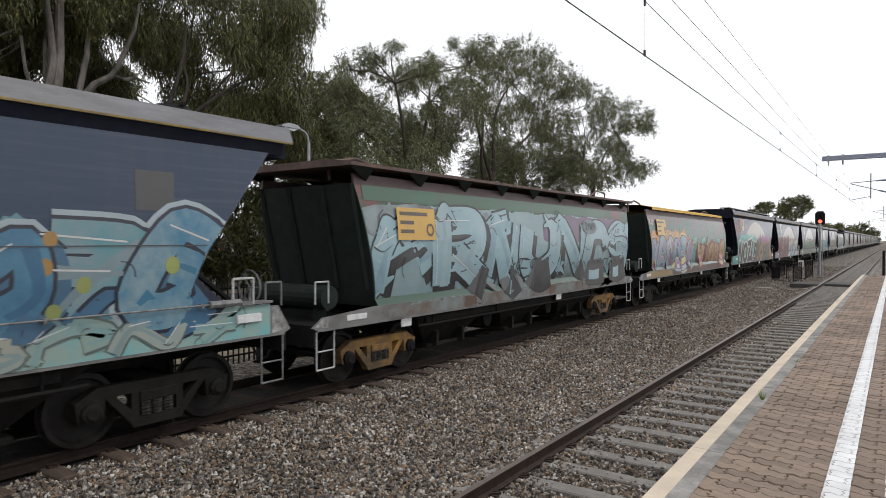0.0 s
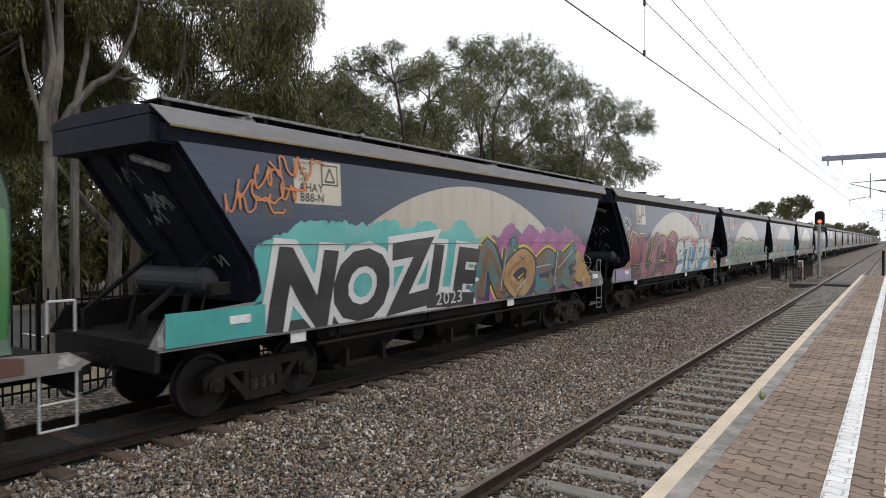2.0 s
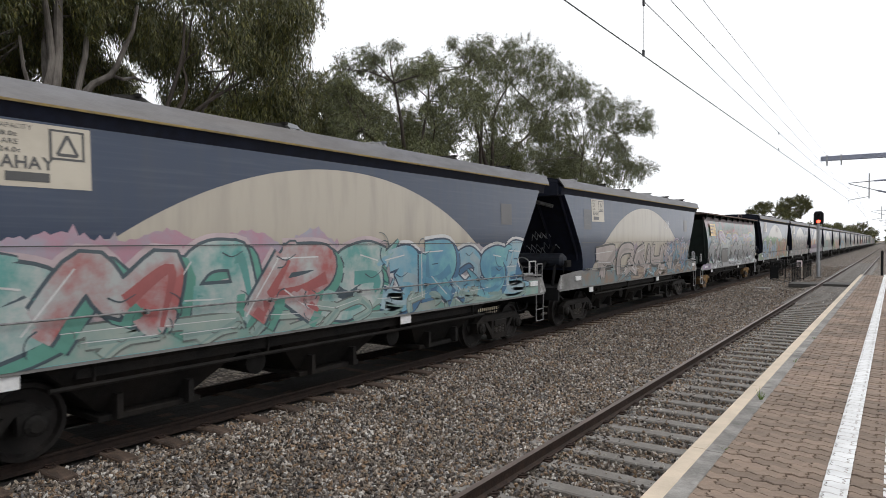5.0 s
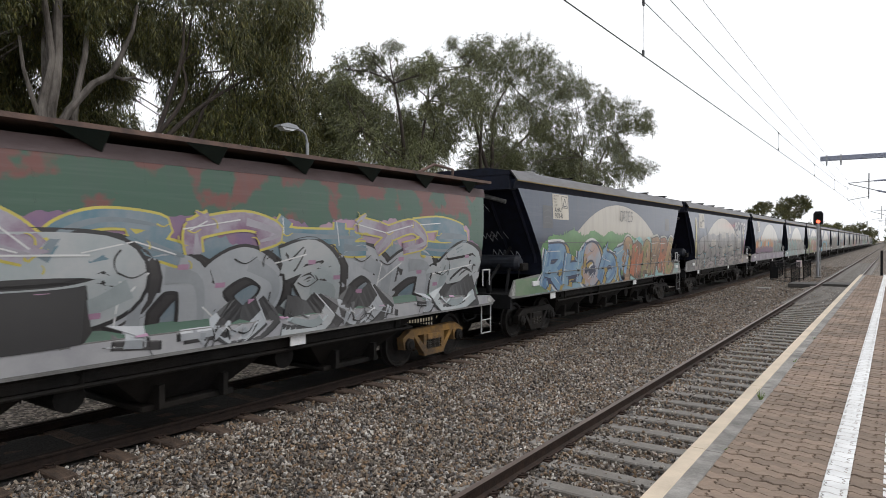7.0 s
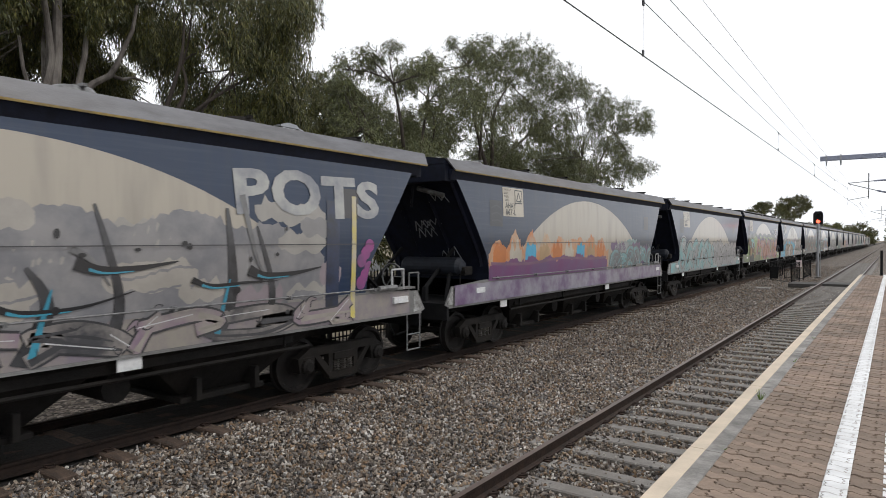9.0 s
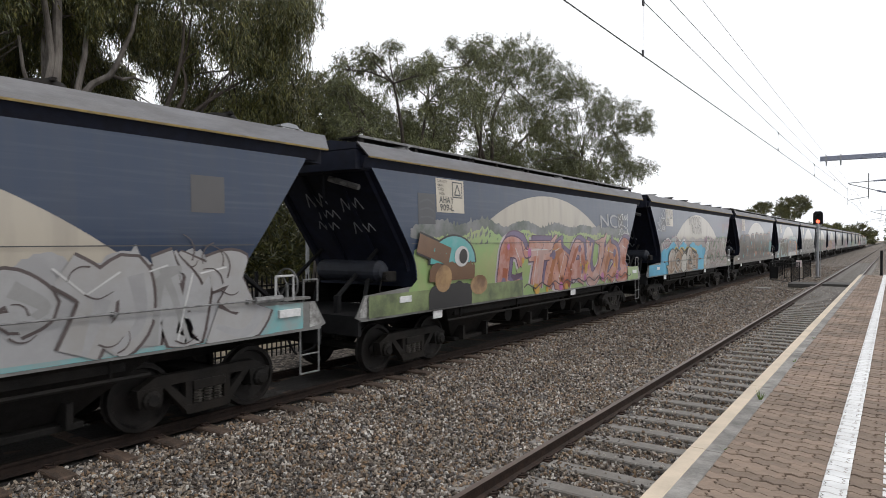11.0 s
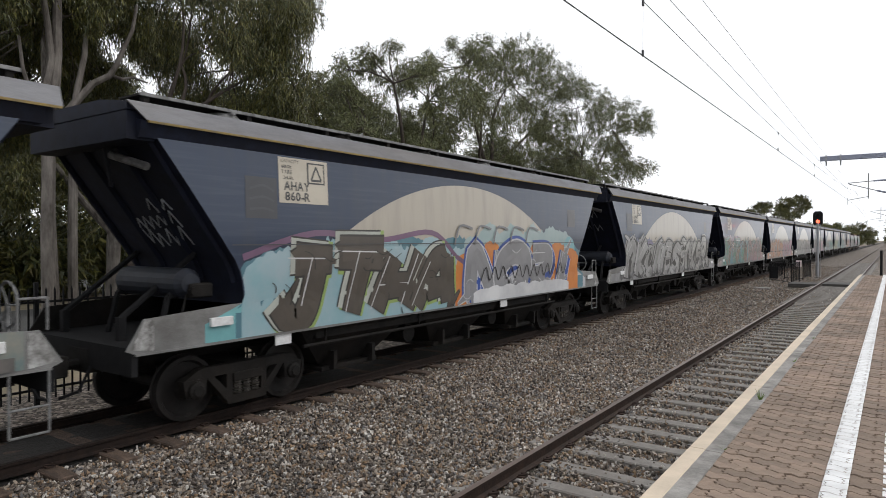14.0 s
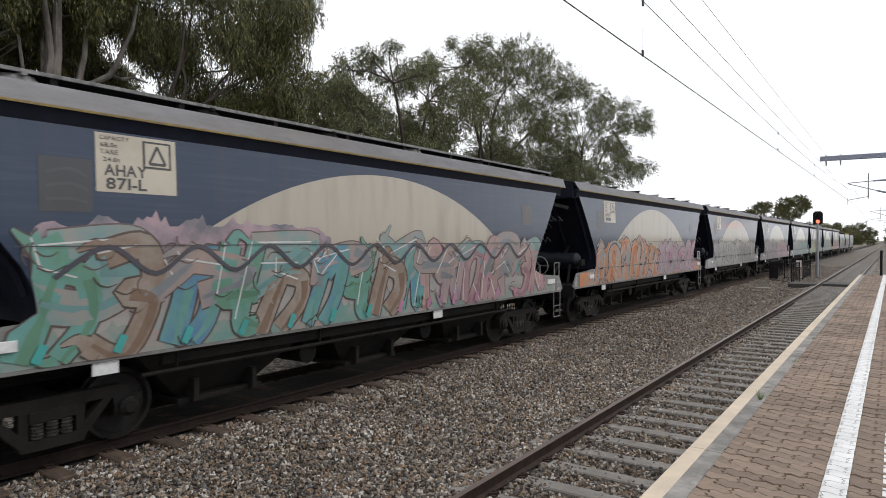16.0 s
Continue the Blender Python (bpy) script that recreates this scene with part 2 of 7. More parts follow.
M["leaf2"] = island_mix("grey_green_leaves", [(0.036, 0.045, 0.017), (0.077, 0.09, 0.031), (0.18, 0.188, 0.065), (0.05, 0.06, 0.021), (0.117, 0.112, 0.039)], 0.5, 0)
M["dry"] = paint("dry_earth", (0.25, 0.2, 0.14), (0.14, 0.12, 0.08), 1.5, 0.95, 0, 0.5, 12, dirt=0.4, dirt_col=(0.08, 0.09, 0.04))
M["asphalt"] = paint("asphalt", (0.07, 0.068, 0.066), (0.045, 0.045, 0.045), 12, 0.9, 0, 0.3)
M["red"] = paint("red_signal_light", (1.0, 0.06, 0.03), None, 5, 0.4, glow=6.0)
M["wire"] = paint("dark_wire", (0.05, 0.05, 0.055), None, 5, 0.5, 0.5)
M["lampglass"] = paint("lamp_glass", (0.6, 0.62, 0.64), None, 5, 0.3)
M["signred"] = paint("warning_sign_face", (0.7, 0.6, 0.6), (0.6, 0.5, 0.5), 5, 0.5)


# ---- building blocks ----
def link(name, me, mats, parent=None, label="", m=None):
    for x in mats if isinstance(mats, (list, tuple)) else [mats]:
        me.materials.append(x)
    ob = new(name, me)
    ob.parent = parent
    if m is not None:
        ob.matrix_basis = m
    if label:
        ob["label"] = label
    return ob


def part(name, bm, material, parent=None, label="", m=None, smooth=False):
    me = bpy.data.meshes.new(name)
    if smooth:
        for f in bm.faces:
            f.smooth = True
    bm.normal_update()
    bm.to_mesh(me)
    bm.free()
    return link(name, me, material, parent, label, m)


def root(name, m, label, category, group="", kind=""):
    ob = new(name)
    ob.matrix_basis = m
    return tagged(ob, label, category, group, kind)


def box(bm, x0, x1, y0, y1, z0, z1, bevel=0.0, m=None):
    g = bmesh.ops.create_cube(bm, size=1.0)
    vs = g["verts"]
    for v in vs:
        v.co = Vector((x0 + (v.co.x + 0.5) * (x1 - x0), y0 + (v.co.y + 0.5) * (y1 - y0), z0 + (v.co.z + 0.5) * (z1 - z0)))
    if bevel:
        es = list({e for v in vs for e in v.link_edges})
        r = bmesh.ops.bevel(bm, geom=es, offset=bevel, segments=1, affect="EDGES", clamp_overlap=True)
        vs = [v for v in r["verts"]]
    if m is not None:
        bmesh.ops.transform(bm, matrix=m, verts=list({v for v in vs}))
    return bm


def tube(bm, a, b, r, seg=8, r2=None):
    a, b = Vector(a), Vector(b)
    d = b - a
    q = d.to_track_quat("Z", "Y").to_matrix().to_4x4()
    bmesh.ops.create_cone(bm, cap_ends=True, segments=seg, radius1=r, radius2=r if r2 is None else r2, depth=d.length, matrix=Matrix.Translation((a + b) / 2) @ q)
    return bm


def bars(bm, pts, r, seg=6):
    for a, b in zip(pts, pts[1:]):
        tube(bm, a, b, r, seg)
    return bm


def prism(bm, prof, y0, y1, axis="y"):
    """Extrudes an outline given as (x, z) pairs along y, or as (y, z) pairs along x."""
    f = (lambda p, t: (p[0], t, p[1])) if axis == "y" else (lambda p, t: (t, p[0], p[1]))
    a = [bm.verts.new(f(p, y0)) for p in prof]
    b = [bm.verts.new(f(p, y1)) for p in prof]
    n = len(prof)
    for i in range(n):
        bm.faces.new((a[i], a[(i + 1) % n], b[(i + 1) % n], b[i]))
    bm.faces.new(a[::-1])
    bm.faces.new(b)
    bmesh.ops.recalc_face_normals(bm, faces=bm.faces[:])
    return bm


def B():
    return bmesh.new()


# ---- ground, tracks, platform ----
def ground_sheet():
    bm = B()
    xs = [-900, -300, -60, -13.5, -11.6, -11.0, -10.3, -9.0, -8.1, -7.0, -5.6, -4.6, -3.9, -1.0, 3, 60, 300, 900]
    zs = [-0.4, -0.4, -0.4, -0.4, -0.35, -0.2, -0.2, -0.2, -0.2, -0.2, -0.32, -0.32, -0.2, -0.225, -0.3, -0.3, -0.3, -0.3]
    ys = [-600, -60] + [i * 6.0 for i in range(-8, 60)] + [500, 900, 2400]
    grid = [[bm.verts.new((x, y, z)) for x, z in zip(xs, zs)] for y in ys]
    for j in range(len(ys) - 1):
        for i in range(len(xs) - 1):
            f = bm.faces.new((grid[j][i], grid[j][i + 1], grid[j + 1][i + 1], grid[j + 1][i]))
            # Index 2: strip below the train, oily and with its shade coloured in.
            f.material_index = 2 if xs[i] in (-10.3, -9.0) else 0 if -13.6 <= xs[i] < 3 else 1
    ob = part("ground", bm, [M["ballast"], M["dry"], M["oily_shaded"]])
    return tagged(ob, "grey crushed stone ballast with dry earth beyond the tracks", "ground", kind="structure")


TRAIN_X, NEAR_X = -9.02, -2.71
RAIL = [(-0.065, -0.15), (0.065, -0.15), (0.065, -0.138), (0.012, -0.12), (0.012, -0.04), (0.035, -0.03), (0.035, 0), (-0.035, 0), (-0.035, -0.03), (-0.012, -0.04), (-0.012, -0.12), (-0.065, -0.138)]


def rails(x, gauge, y0, y1, bright):
    t = root("railway_track", pose(x, 0, 0), "pair of rusty brown steel rails on ballast", "railway track", kind="structure")
    for s in (-1, 1):
        bm = B()
        prism(bm, [(p[0] + s * (gauge / 2 + 0.035), p[1]) for p in RAIL], y0, y1)
        for f in bm.faces:
            f.material_index = 1 if f.normal.z > 0.9 and f.calc_center_median().z > -0.01 else 0
        # The train's own rails take the copy with the shadow coloured in.
        part("rail", bm, [M["rail"], M["railtop"]] if bright else [M["shadedrail"], M["shadedrail"]], t)
    return t


def sleepers(track, half, w, top, y0, step, count, mat, jitter):
    bm = B()
    box(bm, -half, half, -w / 2, w / 2, top - 0.2, top, 0.015)
    first = part("sleeper", bm, mat, track)
    first.location = (0, y0, 0)
    for i in range(1, count):
        ob = new("sleeper", first.data)
        ob.parent = track
        ob.location = (random.uniform(-1, 1) * jitter, y0 + i * step, random.uniform(-1, 0) * jitter * 0.2)
        ob.rotation_euler = (0, 0, random.uniform(-1, 1) * jitter * 0.25)


ground_sheet()
def greasy_shaded_bed():
    """Oily ballast, blackened further for the train's shade, heaped level with the sleepers between the train's rails.
    """
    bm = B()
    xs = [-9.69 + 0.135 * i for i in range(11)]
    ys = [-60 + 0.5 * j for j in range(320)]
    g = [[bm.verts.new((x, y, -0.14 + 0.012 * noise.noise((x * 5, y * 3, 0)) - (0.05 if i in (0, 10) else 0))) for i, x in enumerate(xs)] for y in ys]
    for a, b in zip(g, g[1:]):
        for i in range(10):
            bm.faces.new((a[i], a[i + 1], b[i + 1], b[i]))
    tagged(part("greasy_ballast", bm, M["oily_shaded"]), "oily ballast between the rails, its black also holding the train's shade", "ballast", kind="structure")


greasy_shaded_bed()
near_track = rails(NEAR_X, 1.6, -40, 600, True)
train_track = rails(TRAIN_X, 1.435, -300, 900, False)
sleepers(near_track, 1.28, 0.23, -0.15, -14.3, 0.65, 160, M["sleeper"], 0.01)
sleepers(train_track, 1.34, 0.23, -0.135, -16.75, 0.70, 150, M["timber"], 0.05)


def stones(name, areas, label):
    """Loose crushed stones, each a lump with eight faces or more, joined as one heap."""
    rng = np.random.default_rng(5)
    cube = np.array([(1, 0, 0), (-1, 0, 0), (0, 1, 0), (0, -1, 0), (0, 0, 1), (0, 0, -1)], float)
    tri = np.array([(0, 2, 4), (2, 1, 4), (1, 3, 4), (3, 0, 4), (2, 0, 5), (1, 2, 5), (3, 1, 5), (0, 3, 5)])
    pos = []
    for x0, x1, y0, y1, z0, z1, density, flat in areas:
        k = int((x1 - x0) * (y1 - y0) * density)
        x = rng.uniform(x0, x1, k)
        y = rng.uniform(y0, y1, k)
        z = z0 + (z1 - z0) * (x - x0) / (x1 - x0) + rng.uniform(-0.018, 0.03, k)
        pos.append(np.stack([x, y, z], 1))
    pos = np.concatenate(pos)
    k = len(pos)
    size = rng.uniform(0.018, 0.036, (k, 1, 1)) * rng.uniform(0.55, 1.3, (k, 1, 3))
    v = (cube[None] * rng.uniform(0.7, 1.15, (k, 6, 1)) + rng.uniform(-0.3, 0.3, (k, 6, 3))) * size
    q = rng.normal(size=(k, 4))
    q /= np.linalg.norm(q, axis=1, keepdims=True)
    w, a, b, c = q.T
    rot = np.stack([np.stack([1 - 2 * (b * b + c * c), 2 * (a * b - c * w), 2 * (a * c + b * w)], 1), np.stack([2 * (a * b + c * w), 1 - 2 * (a * a + c * c), 2 * (b * c - a * w)], 1), np.stack([2 * (a * c - b * w), 2 * (b * c + a * w), 1 - 2 * (a * a + b * b)], 1)], 1)
    v = np.einsum("kij,knj->kni", rot, v) + pos[:, None]
    f = tri[None] + (np.arange(k) * 6)[:, None, None]
    me = mesh_from(name, v.reshape(-1, 3), f.reshape(-1, 3))
    ob = link(name, me, M["stone"])
    return tagged(ob, label, "ballast", kind="stuff")


def mesh_from(name, v, f):
    me = bpy.data.meshes.new(name)
    n = f.shape[1]
    me.vertices.add(len(v))
    me.vertices.foreach_set("co", v.astype(np.float32).ravel())
    me.loops.add(f.size)
    me.loops.foreach_set("vertex_index", f.astype(np.int32).ravel())
    me.polygons.add(len(f))
    me.polygons.foreach_set("loop_start", np.arange(0, f.size, n, dtype=np.int32))
    me.polygons.foreach_set("use_smooth", np.zeros(len(f), dtype=bool))
    me.update(calc_edges=True)
    return me


stones("ballast_stones", [(-8.15, -7.6, 2.0, 26, -0.205, -0.195, 560, 0), (-7.6, -7.0, 2.0, 15, -0.185, -0.17, 860, 0), (-7.0, -5.6, 2.5, 15, -0.17, -0.3, 860, 0), (-5.6, -4.6, 2.5, 16, -0.3, -0.3, 860, 0), (-4.6, -3.9, 3, 18, -0.3, -0.18, 860, 0), (-3.9, -1.3, 3.2, 19, -0.205, -0.205, 760, 0), (-4.3, -3.63, 3.0, 30, -0.2, -0.15, 700, 0), (-3.42, -3.0, 3.2, 24, -0.15, -0.19, 420, 0), (-3.42, -1.3, 3.2, 20, -0.165, -0.165, 50, 0), (-1.9, -1.3, 3.2, 22, -0.19, -0.16, 520, 0), (-7.75, -7.0, 15, 27, -0.17, -0.17, 300, 0), (-7.0, -5.6, 15, 27, -0.17, -0.3, 300, 0), (-5.6, -4.6, 16, 28, -0.3, -0.3, 300, 0), (-4.6, -3.9, 18, 30, -0.3, -0.17, 300, 0), (-7.75, -7.0, 27, 42, -0.17, -0.17, 130, 0), (-7.0, -5.6, 27, 42, -0.17, -0.3, 130, 0), (-5.6, -4.6, 28, 42, -0.3, -0.3, 130, 0), (-4.6, -3.9, 30, 42, -0.3, -0.17, 130, 0), (-3.9, -1.6, 32, 43, -0.2, -0.2, 130, 0), (-7.75, -7.0, 42, 80, -0.17, -0.17, 60, 0), (-7.0, -5.6, 42, 80, -0.17, -0.3, 60, 0), (-5.6, -4.6, 42, 80, -0.3, -0.3, 60, 0), (-4.6, -1.6, 46, 80, -0.24, -0.2, 60, 0), (-3.9, -1.6, 19, 32, -0.2, -0.2, 300, 0)], "heap of loose grey and brown crushed stones beside the rails")


def fastenings():
    """Spring clips that hold the rails to the sleepers."""
    bm = B()
    box(bm, -0.05, 0.05, -0.05, 0.05, 0, 0.02)
    tube(bm, (-0.03, -0.04, 0.03), (0.05, 0.03, 0.035), 0.012, 6)
    tube(bm, (0.05, 0.03, 0.035), (-0.03, 0.04, 0.03), 0.012, 6)
    first = part("rail_clip", bm, M["rail"], near_track)
    for track, off, y0, step, z in ((near_track, 0.93, -1.3, 0.65, -0.15), (near_track, 0.735, -1.3, 0.65, -0.15), (train_track, 0.86, -2.75, 0.70, -0.135)):
        for i in range(5, 50):
            ob = first if off == 0.93 and i == 5 else new("rail_clip", first.data)
            ob.parent = track
            ob.location = (off if track is train_track else -off, y0 + i * step, z)


fastenings()

PLAT_Z, PLAT_X, PLAT_END = 1.05, -1.19, 33.0


def platform():
    p = root("platform", pose(0, 0, 0), "raised station platform paved with brown interlocking clay pavers", "platform", kind="structure")
    bm = B()
    box(bm, PLAT_X + 0.03, 5.0, -30, PLAT_END, -0.4, PLAT_Z - 0.05)
    part("base", bm, M["joint"], p)
    bm = B()
    box(bm, PLAT_X + 0.03, PLAT_X + 0.10, -30, PLAT_END, -0.39, PLAT_Z - 0.10)
    part("wall", bm, M["concrete"], p, "stained concrete platform face")
    # coping: a painted outer strip and bare concrete inside it, in slabs
    y = -12.0
    while y < PLAT_END - 0.1:
        y1 = min(y + 2.4, PLAT_END)
        bm = B()
        box(bm, PLAT_X, PLAT_X + 0.215, y + 0.004, y1 - 0.004, PLAT_Z - 0.10, PLAT_Z + 0.009, 0.006)
        part("coping_slab", bm, M["concrete"], p)
        bm = B()
        box(bm, PLAT_X - 0.004, PLAT_X + 0.105, y + 0.002, y1 - 0.002, PLAT_Z - 0.06, PLAT_Z + 0.015, 0.006)
        part("edge_stripe", bm, M["cream"], p)
        y = y1
    bm = B()
    for x, w in ((-0.348, 0.135),):
        for r in range(int((PLAT_END - 0.5) / 0.1125)):
            y0, y1 = 1.2 + (r - 0.5) * 0.1125 + 0.0025, 1.2 + (r + 0.5) * 0.1125 - 0.0025
            gap = -0.335 if r % 2 == 0 else -0.2425
            runs = [(x, gap - 0.003), (gap + 0.003, x + w)]
            for xa, xb in runs:
                n = 4
                cols = [(xa + (xb - xa) * k / n, 0.012 * math.sin((xa + (xb - xa) * k / n) * 56.0)) for k in range(n + 1)]
                rows = []
                for v in range(5):
                    bend = 0.009 * (1, -1, 1, -1, 1)[v]
                    rows.append([bm.verts.new((a + (bend if (k == 0 and xa > x) or (k == n and xb < x + w) else random.uniform(-0.002, 0.002) if k in (0, n) else 0.0), y0 + (y1 - y0) * v / 4 + j, PLAT_Z + 0.0075)) for k, (a, j) in enumerate(cols)])
                for lo, hi in zip(rows, rows[1:]):
                    for k in range(n):
                        bm.faces.new((lo[k], lo[k + 1], hi[k + 1], hi[k]))
    mark = B()
    for k in range(14):
        box(mark, -0.042, 0.05, 4.42 + 0.118 * k, 4.42 + 0.118 * k + (0.05, 0.085, 0.03, 0.085)[k % 4], PLAT_Z + 0.003, PLAT_Z + 0.0075)
    tagged(part("painted_lettering", mark, M["white"], p, "worn white lettering painted on the pavers"), kind="stuff")
    tagged(part("painted_line", bm, M["white"], p, "worn white painted safety line"), kind="stuff")
    # interlocking zigzag pavers
    bm = B()
    w, d, g, z = 0.225, 0.1125, 0.0085, 0.024
    prof = [(-0.5, 0), (-0.36, 0.25), (-0.14, -0.25), (0.14, 0.25), (0.36, -0.25), (0.5, 0)]
    lo = [(x * (w - g), -(d - g) / 2 + q * d * 0.55) for x, q in prof]
    hi = [(x * (w - g), (d - g) / 2 + q * d * 0.55) for x, q in prof]
    zig = [(0.011, -0.22), (-0.011, -0.02), (0.011, 0.2)]
    right = [((w - g) / 2 + a, b * d) for a, b in zig]
    left = [(-(w - g) / 2 + a, b * d) for a, b in zig[::-1]]
    ring = lo + right + hi[::-1] + left
    top = [bm.verts.new((x * 0.97, y * 0.945, 0)) for x, y in ring]
    mid = [bm.verts.new((x, y, -0.006)) for x, y in ring]
    low = [bm.verts.new((x, y, -0.05)) for x, y in ring]
    n = len(ring)
    bm.faces.new(top)
    for i in range(n):
        k = (i + 1) % n
        bm.faces.new((mid[i], mid[k], top[k], top[i]))
        bm.faces.new((low[i], low[k], mid[k], mid[i]))
    bmesh.ops.recalc_face_normals(bm, faces=bm.faces[:])
    me = bpy.data.meshes.new("paver")
    bm.to_mesh(me)
    bm.free()
    me.materials.append(M["paver"])
    vs = np.array([v.co[:] for v in me.vertices])
    fs = [tuple(f.vertices) for f in me.polygons]
    rng = random.Random(3)
    rest_v, rest_f, cnt = [], [], 0
    x0 = PLAT_X + 0.2925
    k = len(ring)
    vs2 = np.concatenate([vs[:k], vs[k:2 * k] - np.array((0, 0, 0.014))])
    fs2 = [tuple(range(k))] + [(k + i, k + (i + 1) % k, (i + 1) % k, i) for i in range(k)]
    for r in range(-64, int(PLAT_END / d)):
        for c in range(-1, 16):
            x = x0 + (c + 0.5 * (r % 2)) * w
            y = 1.2 + r * d
            if y > PLAT_END - 0.1 or x < PLAT_X + 0.13:
                continue
            zz = PLAT_Z + rng.uniform(-0.004, 0.004)
            if 2.9 < y < 6.6 and cnt < 300 and x < 0.75:
                ob = new("paver", me)
                ob.parent = p
                ob.location = (x, y, zz)
                ob.rotation_euler = (rng.uniform(-0.012, 0.012), rng.uniform(-0.012, 0.012), 0)
                cnt += 1
            else:
                base = len(rest_v) * len(vs2)
                rest_v.append(vs2 + np.array((x, y, zz)))
                rest_f.extend(tuple(i + base for i in f) for f in fs2)
    bm = B()
    box(bm, x0 + 16 * w, 5.0, -6.0, PLAT_END, PLAT_Z - 0.06, PLAT_Z - 0.004)
    box(bm, x0, 5.0, -30, -6.06, PLAT_Z - 0.06, PLAT_Z - 0.004)
    part("plain_paving", bm, M["paver"], p)
    rm = bpy.data.meshes.new("paving")
    rm.from_pydata(np.concatenate(rest_v).tolist(), [], rest_f)
    tagged(link("paving", rm, M["paver_far"], p), kind="stuff")
    bm = B()
    for i in range(26):
        a = random.uniform(0, 6.28)
        r = random.uniform(0.02, 0.06)
        v = [bm.verts.new((-1.01 + math.cos(a) * 0.008, 6.62 + math.sin(a) * 0.008, PLAT_Z)), bm.verts.new((-1.01 - math.cos(a) * 0.004, 6.62 - math.sin(a) * 0.004, PLAT_Z)), bm.verts.new((-1.01 + math.cos(a) * r, 6.62 + math.sin(a) * r, PLAT_Z + random.uniform(0.05, 0.13)))]
        bm.faces.new(v)
    weed = part("weed", bm, M["grass"])
    tagged(weed, "small green weed growing in the platform joint", "weed", kind="stuff")
    for wy, wh in ((8.9, 0.07), (11.2, 0.06), (4.9, 0.03)):
        bm = B()
        for i in range(14):
            a, r = random.uniform(0, 6.28), random.uniform(0.01, 0.04)
            v = [bm.verts.new((-0.985 + math.cos(a) * 0.006, wy + math.sin(a) * 0.006, PLAT_Z)), bm.verts.new((-0.985 - math.cos(a) * 0.003, wy - math.sin(a) * 0.003, PLAT_Z)), bm.verts.new((-0.985 + math.cos(a) * r, wy + math.sin(a) * r, PLAT_Z + random.uniform(0.3, 1.0) * wh))]
            bm.faces.new(v)
        tagged(part("weed", bm, M["grass"]), "tiny green weed growing in the platform joint", "weed", kind="stuff")


M["paver_far"] = island_mix("clay_pavers", [(0.17, 0.125, 0.095), (0.25, 0.18, 0.132), (0.21, 0.15, 0.115), (0.28, 0.2, 0.15), (0.19, 0.145, 0.115)], 0.85, 0.3, 0.35)
M["grass"] = paint("green_grass", (0.16, 0.24, 0.05), (0.1, 0.15, 0.04), 20, 0.7)
platform()

# ---- hopper wagons ----
GLYPHS = {}


def glyph(ch, fat):
    """Outline of one letter, filled, as arrays of corners and faces, with its width."""
    key = (ch, fat)
    if key not in GLYPHS:
        cu = bpy.data.curves.new("letter", "FONT")
        cu.body, cu.size, cu.offset, cu.resolution_u = ch, 1.0, fat, 3
        ob = new("letter", cu)
        me = bpy.data.meshes.new_from_object(ob.evaluated_get(bpy.context.evaluated_depsgraph_get()))
        v = np.array([p.co[:2] for p in me.vertices]).reshape(-1, 2)
        f = [tuple(p.vertices) for p in me.polygons]
        bpy.data.objects.remove(ob)
        bpy.data.curves.remove(cu)
        bpy.data.meshes.remove(me)
        GLYPHS[key] = (v, f)
    return GLYPHS[key]


for ch_ in "ABCDEFGHIJKLMNOPQRSTUVWXYZ1023456789-.taceghiklnorsuvz":
    for fat_ in (0.0, 0.015, 0.05, 0.085, 0.125):
        glyph(ch_, fat_)

L2 = 7.68
Z_TOP, Z_SILL, Z_LOW = 3.86, 1.64, 1.13


def bulge(z):
    """Half width of the slate hopper's side at height z."""
    if z < Z_SILL:
        return 1.35
    return 1.35 + 0.04 * (1 - ((z - 2.75) / 1.11) ** 2)


def bulge_old(z):
    """Half width of the green barrel-sided hopper at height z."""
    if z < 1.36:
        return 1.375
    return 1.24 + 0.13 * (1 - ((z - 2.35) / 1.2) ** 2)


def inset(z):
    """How far the slate hopper's side starts behind the wagon's end at height z."""
    if z > 2.2:
        return 0.39 + 0.73 * (Z_TOP - z)
    t = max(0.0, (z - Z_SILL) / (2.2 - Z_SILL))
    return 1.72 - 0.12 * t ** 2


def inset_old(z):
    return 0.30 + 0.44 * max(0.0, (3.55 - z) / 2.2) ** 0.9


def inset_front(z):
    return 1.04 + 0.23 * (3.8 - z)


def inset_tarp(z):
    return 0.80 + 0.22 * max(0.0, (z - 2.9) / 0.65) ** 2


